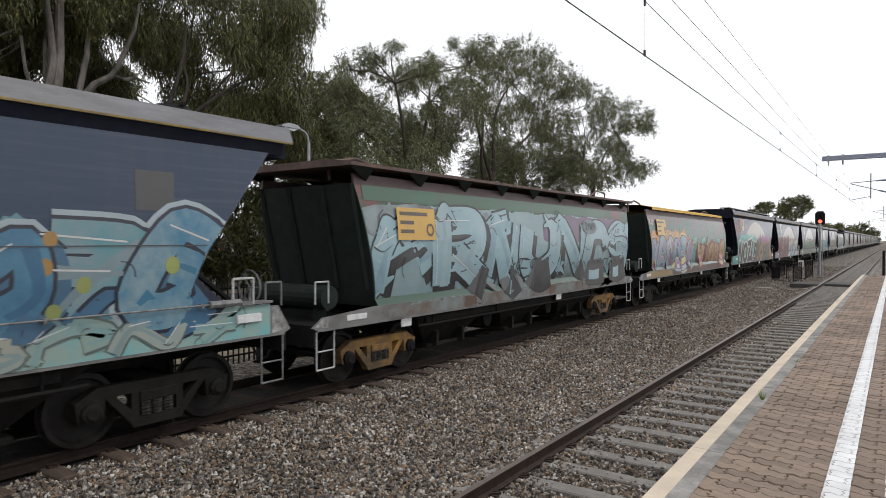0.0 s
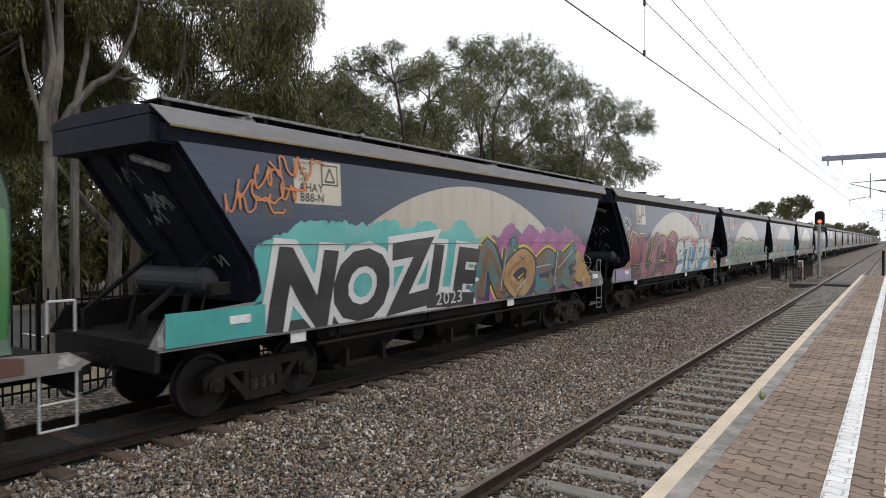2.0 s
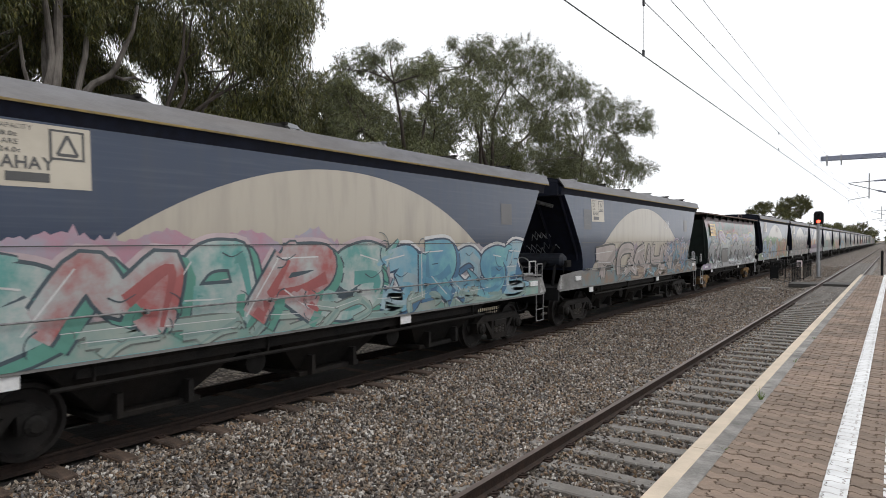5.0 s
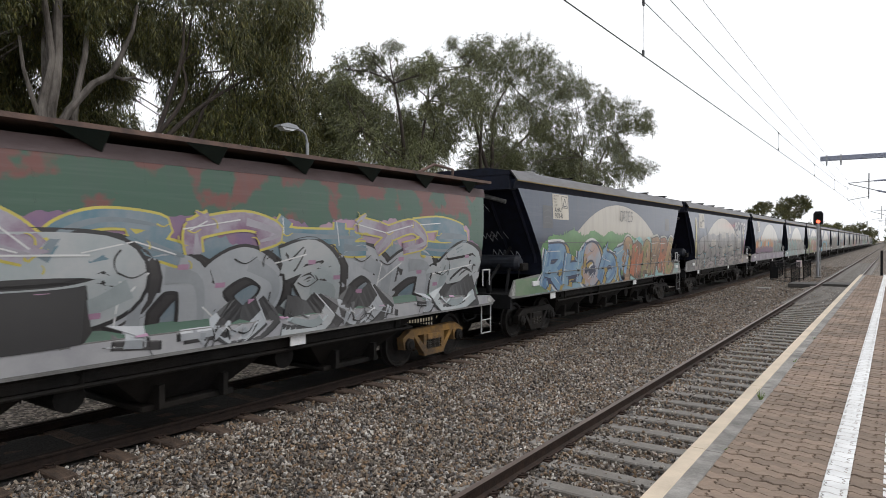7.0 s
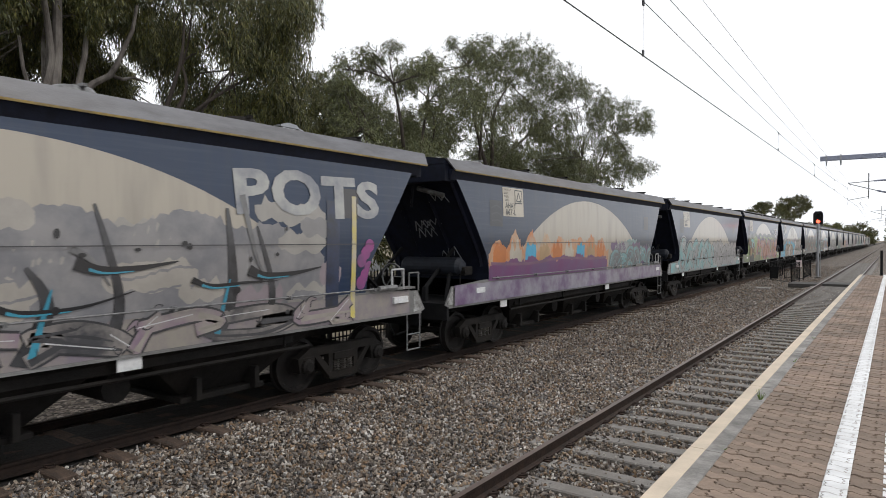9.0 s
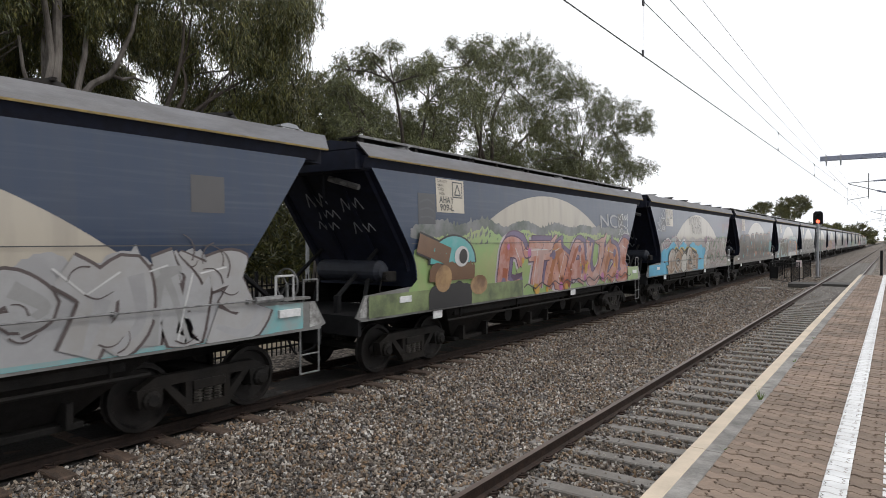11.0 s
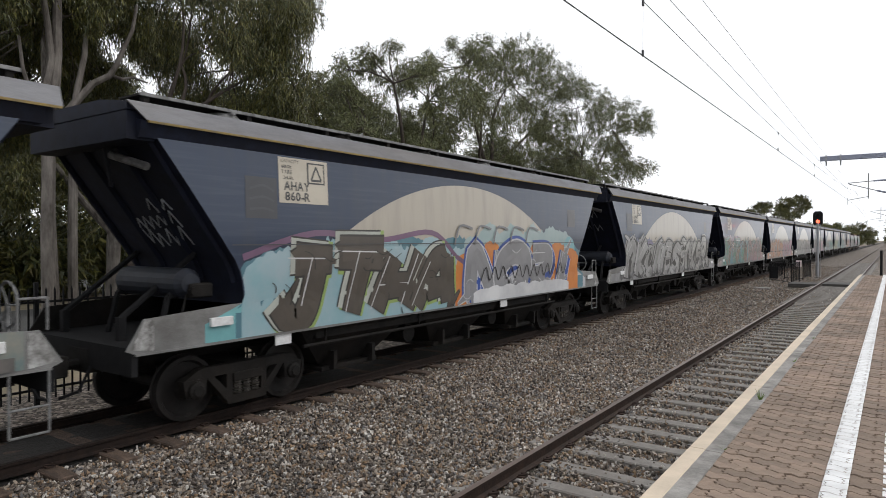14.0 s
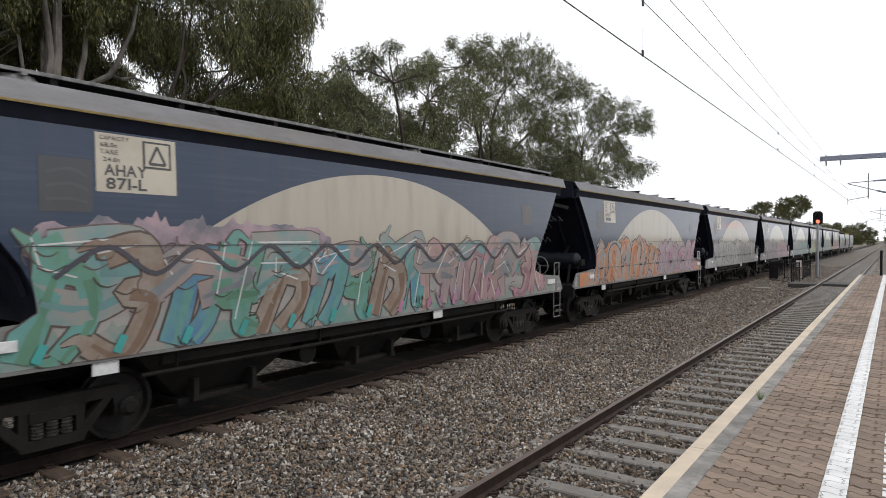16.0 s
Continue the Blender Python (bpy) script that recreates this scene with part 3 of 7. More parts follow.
def hopper_shell(wagon, half, ins, z0, z1, mat_side, mat_end, front=None):
    front = front or ins
    zs = [z0 + (z1 - z0) * i / 14 for i in range(15)]
    for s in (1, -1):
        bm = B()
        cols = [-1, -0.8, -0.6, -0.4, -0.2, 0, 0.2, 0.4, 0.6, 0.8, 1]
        g = [[bm.verts.new((s * half(z), c * (L2 - (front if c < 0 else ins)(z)), z)) for c in cols] for z in zs]
        for a, b in zip(g, g[1:]):
            for i in range(len(cols) - 1):
                q = (a[i], a[i + 1], b[i + 1], b[i])
                bm.faces.new(q if s > 0 else q[::-1])
        part("side_sheet", bm, mat_side, wagon, smooth=True)
    for s, ins in ((1, ins), (-1, front)):
        bm = B()
        rows = [[bm.verts.new((k * half(z), s * (L2 - ins(z)), z)) for k in (-1, 1)] for z in zs]
        for a, b in zip(rows, rows[1:]):
            q = (a[0], a[1], b[1], b[0])
            bm.faces.new(q if s < 0 else q[::-1])
        for x in (-1.2, -0.45, 0.45, 1.2):
            for a, b in zip(zs[2:], zs[3:]):
                tube(bm, (x, s * (L2 - ins(a) + 0.02), a), (x, s * (L2 - ins(b) + 0.02), b), 0.045, 4)
        part("end_sheet", bm, mat_end, wagon)


def lathe(bm, prof, seg=28, axis="x"):
    """Turns (x, r) pairs round the x axis."""
    rings = []
    for x, r in prof:
        rings.append([bm.verts.new((x, r * math.cos(6.28318 * i / seg), r * math.sin(6.28318 * i / seg))) for i in range(seg)])
    for a, b in zip(rings, rings[1:]):
        for i in range(seg):
            bm.faces.new((a[i], a[(i + 1) % seg], b[(i + 1) % seg], b[i]))
    return bm


WHEEL_R, AXLE = 0.455, 0.88


def bogie(wagon, y, frame_mat):
    bg = new("bogie")
    bg.parent = wagon
    bg.location = (0, y, 0)
    for s in (-1, 1):
        x0, x1 = (0.93, 1.07) if s > 0 else (-1.07, -0.93)
        bm = B()
        prism(bm, [(-1.05, 0.60), (-0.8, 0.74), (0.8, 0.74), (1.05, 0.60), (1.05, 0.52), (0.75, 0.60), (-0.75, 0.60), (-1.05, 0.52)], x0, x1, "x")
        for q in (-1, 1):
            prism(bm, [(q * 0.72, 0.62), (q * 0.60, 0.62), (q * 0.22, 0.24), (q * 0.34, 0.18)], x0 + 0.002, x1 - 0.002, "x")
            prism(bm, [(q * 0.36, 0.61), (q * 0.26, 0.61), (q * 0.26, 0.26), (q * 0.36, 0.26)], x0 + 0.004, x1 - 0.004, "x")
            prism(bm, [(q * 1.07, 0.60), (q * 0.70, 0.60), (q * 0.72, 0.36), (q * 1.03, 0.36)], x0 - 0.01, x1 + 0.01, "x")
        prism(bm, [(-0.40, 0.28), (0.40, 0.28), (0.34, 0.15), (-0.34, 0.15)], x0 - 0.004, x1 + 0.004, "x")
        box(bm, x0, x1 + 0.03 * s, -0.26, 0.26, 0.47, 0.60, 0.01)
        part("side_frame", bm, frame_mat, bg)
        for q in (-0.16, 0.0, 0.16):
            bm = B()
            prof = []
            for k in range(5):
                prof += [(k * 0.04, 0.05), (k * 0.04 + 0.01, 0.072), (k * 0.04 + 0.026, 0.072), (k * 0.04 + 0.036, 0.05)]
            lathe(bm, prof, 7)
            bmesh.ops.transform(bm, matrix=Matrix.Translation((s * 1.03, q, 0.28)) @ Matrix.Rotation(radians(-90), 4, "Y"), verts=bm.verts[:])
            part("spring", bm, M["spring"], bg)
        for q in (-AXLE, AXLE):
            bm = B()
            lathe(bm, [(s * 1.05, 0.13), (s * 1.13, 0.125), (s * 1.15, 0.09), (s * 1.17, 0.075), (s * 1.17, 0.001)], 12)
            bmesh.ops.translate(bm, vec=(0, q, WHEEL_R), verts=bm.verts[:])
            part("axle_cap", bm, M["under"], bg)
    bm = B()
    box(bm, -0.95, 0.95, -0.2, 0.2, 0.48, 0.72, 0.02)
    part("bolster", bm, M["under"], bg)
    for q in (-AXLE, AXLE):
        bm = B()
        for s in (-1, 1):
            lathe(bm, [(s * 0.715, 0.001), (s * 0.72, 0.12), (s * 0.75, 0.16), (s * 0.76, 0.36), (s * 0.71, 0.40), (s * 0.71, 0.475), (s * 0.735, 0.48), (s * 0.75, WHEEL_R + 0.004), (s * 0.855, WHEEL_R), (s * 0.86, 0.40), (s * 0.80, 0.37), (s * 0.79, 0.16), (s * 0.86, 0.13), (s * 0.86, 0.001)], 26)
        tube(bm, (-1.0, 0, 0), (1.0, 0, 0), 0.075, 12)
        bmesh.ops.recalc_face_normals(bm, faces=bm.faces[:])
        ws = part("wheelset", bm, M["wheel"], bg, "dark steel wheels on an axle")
        ws.location = (0, q, WHEEL_R)
    return bg


M["spring"] = paint("greasy_spring_steel", (0.12, 0.11, 0.1), (0.05, 0.045, 0.04), 12, 0.45, 0.7)
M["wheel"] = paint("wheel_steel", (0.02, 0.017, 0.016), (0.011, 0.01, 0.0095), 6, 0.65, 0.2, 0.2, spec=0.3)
M["sill"] = paint("weathered_sill_paint", (0.24, 0.24, 0.235), (0.13, 0.125, 0.12), 3, 0.65, 0, 0.2, dirt=0.6, stretch=(1, 0.5, 1))
M["grab"] = paint("white_handrail_paint", (0.5, 0.5, 0.5), (0.32, 0.32, 0.32), 9, 0.5)
M["tank"] = paint("dark_blue_tank_paint", (0.02, 0.024, 0.034), (0.012, 0.013, 0.018), 5, 0.6, 0, 0.1, spec=0.3)
M["stepgrey"] = paint("worn_grey_step_paint", (0.22, 0.22, 0.22), (0.08, 0.08, 0.08), 9, 0.5)
M["rustframe"] = paint("ochre_bogie_paint", (0.3, 0.16, 0.035), (0.1, 0.06, 0.03), 5, 0.75, 0, 0.3, dirt=0.7)
M["gusset"] = paint("chipped_white_paint", (0.42, 0.42, 0.41), (0.12, 0.115, 0.11), 9, 0.7, 0, 0.2, 20, dirt=0.6, dirt_col=(0.05, 0.042, 0.036))
M["mauve"] = paint("faded_purple_brown_paint", (0.12, 0.08, 0.085), (0.07, 0.035, 0.035), 3, 0.55, 0, 0.1, stretch=(1, 0.3, 1), dirt=0.4)
M["plate"] = paint("white_data_plate", (0.7, 0.7, 0.7), (0.55, 0.55, 0.55), 14, 0.5, dirt=0.2)


def underframe(wagon, sill_low, sill_high, sill_x, sill_mat):
    for s in (-1, 1):
        bm = B()
        x0, x1 = sorted((s * (sill_x - 0.03), s * sill_x))
        prism(bm, [(-L2 - 0.02, sill_low + 0.05), (-L2 + 0.1, sill_low), (L2 - 0.1, sill_low), (L2 + 0.02, sill_low + 0.05), (L2 - 0.22, sill_high - 0.08), (L2 - 0.30, sill_high - 0.08), (L2 - 1.5, sill_high), (-L2 + 1.5, sill_high), (-L2 + 0.30, sill_high - 0.08), (-L2 + 0.22, sill_high - 0.08)], x0, x1, "x")
        box(bm, min(s * (sill_x - 0.12), s * (sill_x + 0.012)), max(s * (sill_x - 0.12), s * (sill_x + 0.012)), -L2 + 0.1, L2 - 0.1, sill_low - 0.025, sill_low + 0.004)
        part("sill", bm, sill_mat if s > 0 else M["under"], wagon)
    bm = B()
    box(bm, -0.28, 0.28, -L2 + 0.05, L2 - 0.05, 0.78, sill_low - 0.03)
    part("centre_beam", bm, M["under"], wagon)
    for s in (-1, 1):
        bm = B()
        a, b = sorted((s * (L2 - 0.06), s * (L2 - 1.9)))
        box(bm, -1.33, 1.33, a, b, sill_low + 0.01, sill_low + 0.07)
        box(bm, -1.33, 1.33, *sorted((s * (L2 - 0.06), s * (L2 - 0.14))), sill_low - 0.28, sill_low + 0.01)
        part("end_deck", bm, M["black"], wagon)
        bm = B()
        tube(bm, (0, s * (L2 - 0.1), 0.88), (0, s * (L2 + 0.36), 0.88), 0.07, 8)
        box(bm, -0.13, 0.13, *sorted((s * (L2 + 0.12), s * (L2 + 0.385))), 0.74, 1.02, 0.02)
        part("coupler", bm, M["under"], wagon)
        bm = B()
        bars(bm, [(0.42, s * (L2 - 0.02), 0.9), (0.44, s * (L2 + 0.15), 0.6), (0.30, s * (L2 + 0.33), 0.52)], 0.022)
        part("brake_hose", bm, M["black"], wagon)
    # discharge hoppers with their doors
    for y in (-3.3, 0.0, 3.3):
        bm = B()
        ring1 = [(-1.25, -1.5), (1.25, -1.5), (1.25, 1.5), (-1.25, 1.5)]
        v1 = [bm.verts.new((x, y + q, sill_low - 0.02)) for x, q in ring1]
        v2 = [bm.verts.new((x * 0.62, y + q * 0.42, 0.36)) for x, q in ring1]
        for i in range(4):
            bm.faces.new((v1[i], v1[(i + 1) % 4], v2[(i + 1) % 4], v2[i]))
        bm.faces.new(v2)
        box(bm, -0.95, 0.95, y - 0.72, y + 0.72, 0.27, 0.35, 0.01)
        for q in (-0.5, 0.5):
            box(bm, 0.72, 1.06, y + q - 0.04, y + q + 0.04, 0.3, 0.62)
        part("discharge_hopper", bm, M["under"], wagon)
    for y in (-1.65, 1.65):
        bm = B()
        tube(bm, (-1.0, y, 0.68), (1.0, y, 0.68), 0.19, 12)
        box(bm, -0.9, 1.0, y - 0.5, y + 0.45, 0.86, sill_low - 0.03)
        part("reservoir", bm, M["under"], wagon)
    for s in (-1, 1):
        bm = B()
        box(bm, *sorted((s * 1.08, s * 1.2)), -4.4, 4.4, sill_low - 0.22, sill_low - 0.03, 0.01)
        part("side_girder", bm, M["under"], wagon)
    for s in (-1, 1):
        bm = B()
        x0, x1 = sill_x - 0.028, sill_x + 0.006
        prism(bm, [(s * (L2 - 0.04), sill_low + 0.06), (s * (L2 - 0.34), sill_low + 0.02), (s * (L2 - 0.34), sill_high - 0.1), (s * (L2 - 0.22), sill_high - 0.1)], x0, x1, "x")
        part("end_gusset", bm, M["gusset"], wagon, "worn white end plate")
    bm = B()
    tube(bm, (1.22, -4.7, 0.83), (1.22, 4.7, 0.83), 0.03)
    for y in (-4.2, -1.6, 1.6, 4.2):
        tube(bm, (1.22, y, 0.83), (1.22, y, sill_low), 0.018)
    part("door_shaft", bm, M["under"], wagon)
    for y in (-5.2, 1.65):
        bm = B()
        box(bm, 1.31, 1.33, y - 0.16, y + 0.16, sill_low - 0.19, sill_low - 0.03, 0.006)
        part("data_plate", bm, M["plate"], wagon, "small pale data plate under the sill")


def steps(wagon, sill_low, mat, ends):
    for sy in ends:
        bm = B()
        y = sy * (L2 - 0.12)
        y2 = sy * (L2 - 0.52)
        bars(bm, [(1.33, y, sill_low + 0.02), (1.33, y, 0.42), (1.33, y2, 0.42), (1.33, y2, sill_low + 0.02)], 0.015)
        tube(bm, (1.33, y, 0.72), (1.33, y2, 0.72), 0.014)
        part("step_ladder", bm, mat, wagon)
        bm = B()
        z = sill_low + 0.42
        bars(bm, [(1.3, y, z), (1.3, y, z + 0.36), (1.3, y2 + 0.1 * sy, z + 0.36), (1.3, y2 + 0.1 * sy, z)], 0.016)
        part("grab_rail", bm, mat, wagon)


def slate_hopper(walkway):
    w = root("hopper_wagon", pose(TRAIN_X, 0, 0), "slate grey grain hopper wagon with graffiti, rolling on the far track", "train wagon", "wagons of the train")
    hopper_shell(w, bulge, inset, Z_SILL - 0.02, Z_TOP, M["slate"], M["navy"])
    underframe(w, Z_LOW, Z_SILL, 1.35, M["sill"])
    for s in (-1, 1):
        # Cove below the roof edge; its shadow is painted in as dark navy.
        bm = B()
        prism(bm, [(s * 1.22, Z_TOP - 0.02), (s * 1.345, Z_TOP - 0.03), (s * 1.415, 4.03), (s * 1.30, 4.06)], -L2 + 0.16, L2 - 0.16)
        part("cornice", bm, M["navy"], w, "cornice under the roof, its dark navy holding the eave's shadow")
        bm = B()
        prism(bm, [(s * 1.40, 4.045), (s * 1.445, 4.035), (s * 1.365, 4.265), (s * 1.33, 4.265)], -L2, L2)
        for v in bm.verts:
            if v.co.z < 4.1 and v.co.y < 0:
                v.co.y += 0.22
        part("fascia", bm, M["fascia"], w, "pale grey roof edge")
        bm = B()
        prism(bm, [(s * 1.40, 4.012), (s * 1.444, 4.008), (s * 1.452, 4.034), (s * 1.42, 4.04)], -L2 + 0.24, L2 - 0.01)
        part("stripe", bm, M["yellow"], w, "thin yellow line")
    bm = B()
    prism(bm, [(-1.36, 4.16), (1.36, 4.16), (1.36, 4.255), (0.7, 4.35), (-0.7, 4.35), (-1.36, 4.255)], -L2 + 0.36, L2 - 0.02)
    part("roof", bm, M["fascia"], w)
    bm = B()
    prism(bm, [(-1.325, 4.16), (1.325, 4.16), (1.325, 4.257), (0.7, 4.345), (-0.7, 4.345), (-1.325, 4.257)], -L2 + 0.02, -L2 + 0.358)
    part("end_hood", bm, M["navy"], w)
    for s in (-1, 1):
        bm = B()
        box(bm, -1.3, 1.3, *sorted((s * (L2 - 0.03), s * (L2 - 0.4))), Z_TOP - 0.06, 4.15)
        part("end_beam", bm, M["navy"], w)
    if walkway:
        bm = B()
        box(bm, 0.62, 1.12, -L2 + 0.3, L2 - 0.3, 4.405, 4.43)
        for i in range(10):
            y = -L2 + 0.4 + i * (2 * L2 - 0.8) / 9
            box(bm, 0.66, 0.72, y - 0.03, y + 0.03, 4.33, 4.41)
            box(bm, 1.04, 1.12, y - 0.04, y + 0.04, 4.29, 4.43)
        part("roof_walkway", bm, M["under"], w)
        bm = B()
        box(bm, 1.125, 1.15, -L2 + 0.3, L2 - 0.3, 4.395, 4.44, 0.004)
        part("walkway_edge", bm, M["stepgrey"], w, "pale galvanised edge of the roof walkway")
    for i in range(6):
        bm = B()
        y = -6.0 + i * 2.4
        bmesh.ops.create_cone(bm, cap_ends=True, segments=16, radius1=0.28, radius2=0.22, depth=0.07, matrix=Matrix.Translation((0.9, y, 4.345)))
        box(bm, 0.62, 1.2, y - 0.03, y + 0.03, 4.36, 4.40)
        part("hatch", bm, M["under"] if i % 3 else M["stepgrey"], w)
    if not walkway:
        bm = B()
        tube(bm, (1.43, -5.9, 1.67), (1.43, 6.3, 1.67), 0.013)
        for i in range(7):
            y = -5.6 + i * 1.95
            box(bm, 1.34, 1.45, y - 0.02, y + 0.02, 1.63, 1.69)
        tube(bm, (1.44, 6.2, 1.67), (1.44, 6.7, 1.67), 0.05)
        part("door_rod", bm, M["stepgrey"], w)
        bm = B()
        bars(bm, [(1.41, 6.6, 1.62), (1.41, 6.6, 2.0), (1.41, 6.95, 2.0), (1.41, 6.95, 1.62)], 0.018)
        part("handle", bm, M["grab"], w)
        bm = B()
        box(bm, 1.2, 1.42, 6.75, 7.3, 1.615, 1.65)
        part("shelf", bm, M["sill"], w)
    bm = B()
    lathe(bm, [(-0.85, 0.001), (-0.83, 0.14), (-0.74, 0.21), (0.74, 0.21), (0.83, 0.14), (0.85, 0.001)], 18)
    bmesh.ops.translate(bm, vec=(0.25, -L2 + 1.05, 1.95), verts=bm.verts[:])
    part("air_tank", bm, M["tank"], w)
    bm = B()
    tube(bm, (0.35, -L2 + 0.34, 3.70), (0.95, -L2 + 0.5, 3.52), 0.055, 10)
    part("marker_tube", bm, M["stepgrey"], w, "pale tube under the end hood")
    bm = B()
    tube(bm, (0.28, -L2 + 0.28, 3.82), (0.05, -L2 + 0.5, 3.30), 0.03, 6)
    part("hood_strut", bm, M["tank"], w)
    for x in (-0.45, 0.85):
        bm = B()
        bars(bm, [(x, -L2 + 0.7, 1.18), (x, -L2 + 0.85, 1.78), (x, -L2 + 1.25, 1.78)], 0.045, 6)
        part("tank_stand", bm, M["black"], w)
    bm = B()
    box(bm, 1.0, 1.16, -L2 + 1.0, -L2 + 1.35, 1.75, 1.95, 0.02)
    tube(bm, (1.08, -L2 + 1.05, 1.85), (1.18, -L2 + 1.05, 1.85), 0.06, 10)
    bars(bm, [(1.08, -L2 + 0.98, 1.8), (1.1, -L2 + 0.9, 1.55), (1.1, -L2 + 0.95, 1.2)], 0.014, 5)
    part("brake_valve", bm, M["under"], w)
    for sy in (-1, 1):
        for x in (-1.0, 0.55):
            bm = B()
            za, zb = 1.5, 2.35
            tube(bm, (x, sy * (L2 - 0.35), za), (x, sy * (L2 - inset(zb) + 0.02), zb), 0.045, 6)
            part("brace", bm, M["black"], w)
            bm = B()
            box(bm, x - 0.05, x + 0.05, sy * (L2 - 0.35) - 0.05, sy * (L2 - 0.35) + 0.05, 1.18, 1.52)
            part("post", bm, M["black"], w)
    bm = B()
    r, c = 0.26, (0.8, L2 - 0.32, 1.82)
    ring = [(c[0] + r * math.cos(6.28318 * k / 14), c[1], c[2] + r * math.sin(6.28318 * k / 14)) for k in range(15)]
    bars(bm, ring, 0.018, 5)
    for k in (0, 5, 9):
        tube(bm, c, ring[k], 0.012, 5)
    tube(bm, (c[0], c[1], 1.18), (c[0], c[1], c[2]), 0.03, 6)
    part("handbrake_wheel", bm, M["stepgrey"], w)
    steps(w, Z_LOW, M["stepgrey"], (1,))
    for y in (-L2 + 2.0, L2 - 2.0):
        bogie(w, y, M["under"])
    for sz, y in ((0.36, -6.35), (0.42, 6.9)):
        bm = B()
        box(bm, 1.35, 1.40, y - sz / 2, y + sz / 2, 1.36, 1.48, 0.004)
        part("data_plate", bm, M["plate"], w)
    return w


def green_hopper(tarp):
    w = root("hopper_wagon", pose(TRAIN_X, 0, 0), "old green grain hopper wagon with graffiti, rolling on the far track", "train wagon", "wagons of the train")
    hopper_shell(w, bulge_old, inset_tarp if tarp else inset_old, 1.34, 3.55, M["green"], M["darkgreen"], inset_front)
    underframe(w, 1.08, 1.36, 1.375, M["sill"])
    for s in (-1, 1):
        for i in range(11):
            y = -L2 + 1.65 + i * (2 * L2 - (2.75 if tarp else 2.4)) / 10
            bm = B()
            zs = [1.36 + 2.18 * k / 8 for k in range(9)]
            for a, b in zip(zs, zs[1:]):
                tube(bm, (s * (bulge_old(a) - 0.012), y, a), (s * (bulge_old(b) - 0.012), y, b), 0.013, 4)
            part("seam", bm, M["darkgreen"], w)
        bm = B()
        prism(bm, [(s * 1.20, 3.53), (s * 1.25, 3.53), (s * 1.22, 3.72), (s * 1.17, 3.72)], -L2 + 1.1, L2 - (1.05 if tarp else 0.25))
        part("top_rail", bm, M["mauve"], w, "faded purple-brown top rail")
        if not tarp:
            for i in range(9):
                y = -L2 + 1.4 + i * (2 * L2 - 2.3) / 8
                bm = B()
                prism(bm, [(s * 1.2, 3.62), (s * 1.42, 3.83), (s * 1.2, 3.83)], y - 0.02, y + 0.02)
                v = [bm.verts.new(p) for p in ((s * 1.21, y + 0.02, 3.6), (s * 1.44, y + 0.02, 3.82), (s * 1.44, y - 0.62, 3.82), (s * 1.24, y + 0.02, 3.6), (s * 1.45, y + 0.02, 3.83), (s * 1.45, y - 0.62, 3.83))]
                for q in ((0, 1, 2), (5, 4, 3), (0, 2, 5, 3), (1, 0, 3, 4), (2, 1, 4, 5)):
                    bm.faces.new([v[k] for k in q])
                part("bracket", bm, M["darkgreen"], w)
    bm = B()
    if tarp:
        n = 40
        prof = [(-1.33, 3.73), (-1.3, 3.83), (-0.8, 3.93), (0, 3.97), (0.8, 3.93), (1.3, 3.83), (1.33, 3.73)]
        g = [[bm.verts.new((x, -L2 + 1.6 + i * (2 * L2 - 3.2) / n, z + 0.007 * math.sin(i * 2.1 + x) - 0.012 * (i % 4 == 0))) for x, z in prof] for i in range(n + 1)]
        for a, b in zip(g, g[1:]):
            for k in range(len(prof) - 1):
                bm.faces.new((a[k], a[k + 1], b[k + 1], b[k]))
        part("tarpaulin", bm, M["tarp"], w, "yellow tarpaulin roof cover")
    else:
        prism(bm, [(-1.46, 3.83), (1.46, 3.83), (1.46, 3.89), (0.9, 3.96), (-0.9, 3.96), (-1.46, 3.89)], -L2 + 0.8, L2 - 0.3)
        part("roof", bm, M["rustroof"], w, "rusty brown overhanging roof")
    for s in (-1, 1):
        bm = B()
        e = 0.75 if tarp or s < 0 else 0.0
        bars(bm, [(0.5, s * (L2 - 0.5 - e), 3.95 - 0.4 * e), (0.5, s * (L2 - 0.45 - e), 4.2 - 0.3 * e), (0.5, s * (L2 - 1.2 - e), 4.26 - 0.2 * e), (0.5, s * (L2 - 1.9 - e), 4.0)], 0.03, 8)
        part("roof_rail", bm, M["rustroof"], w)
    bm = B()
    tube(bm, (-1.0, -L2 + 0.75, 1.55), (1.0, -L2 + 0.75, 1.55), 0.21, 16)
    box(bm, -0.8, -0.7, -L2 + 0.65, -L2 + 0.85, 1.1, 1.4)
    box(bm, 0.7, 0.8, -L2 + 0.65, -L2 + 0.85, 1.1, 1.4)
    part("air_tank", bm, M["darkgreen"], w)
    steps(w, 1.08, M["grab"], (-1, 1))
    for y in (-L2 + 2.0, L2 - 2.0):
        bogie(w, y, M["rustframe"] if not tarp else M["under"])
    bm = B()
    box(bm, 1.37, 1.388, -6.9, -6.4, 1.17, 1.27, 0.004)
    part("data_plate", bm, M["plate"], w)
    return w


# ---- graffiti and lettering on the wagons ----
PAINTS = {}


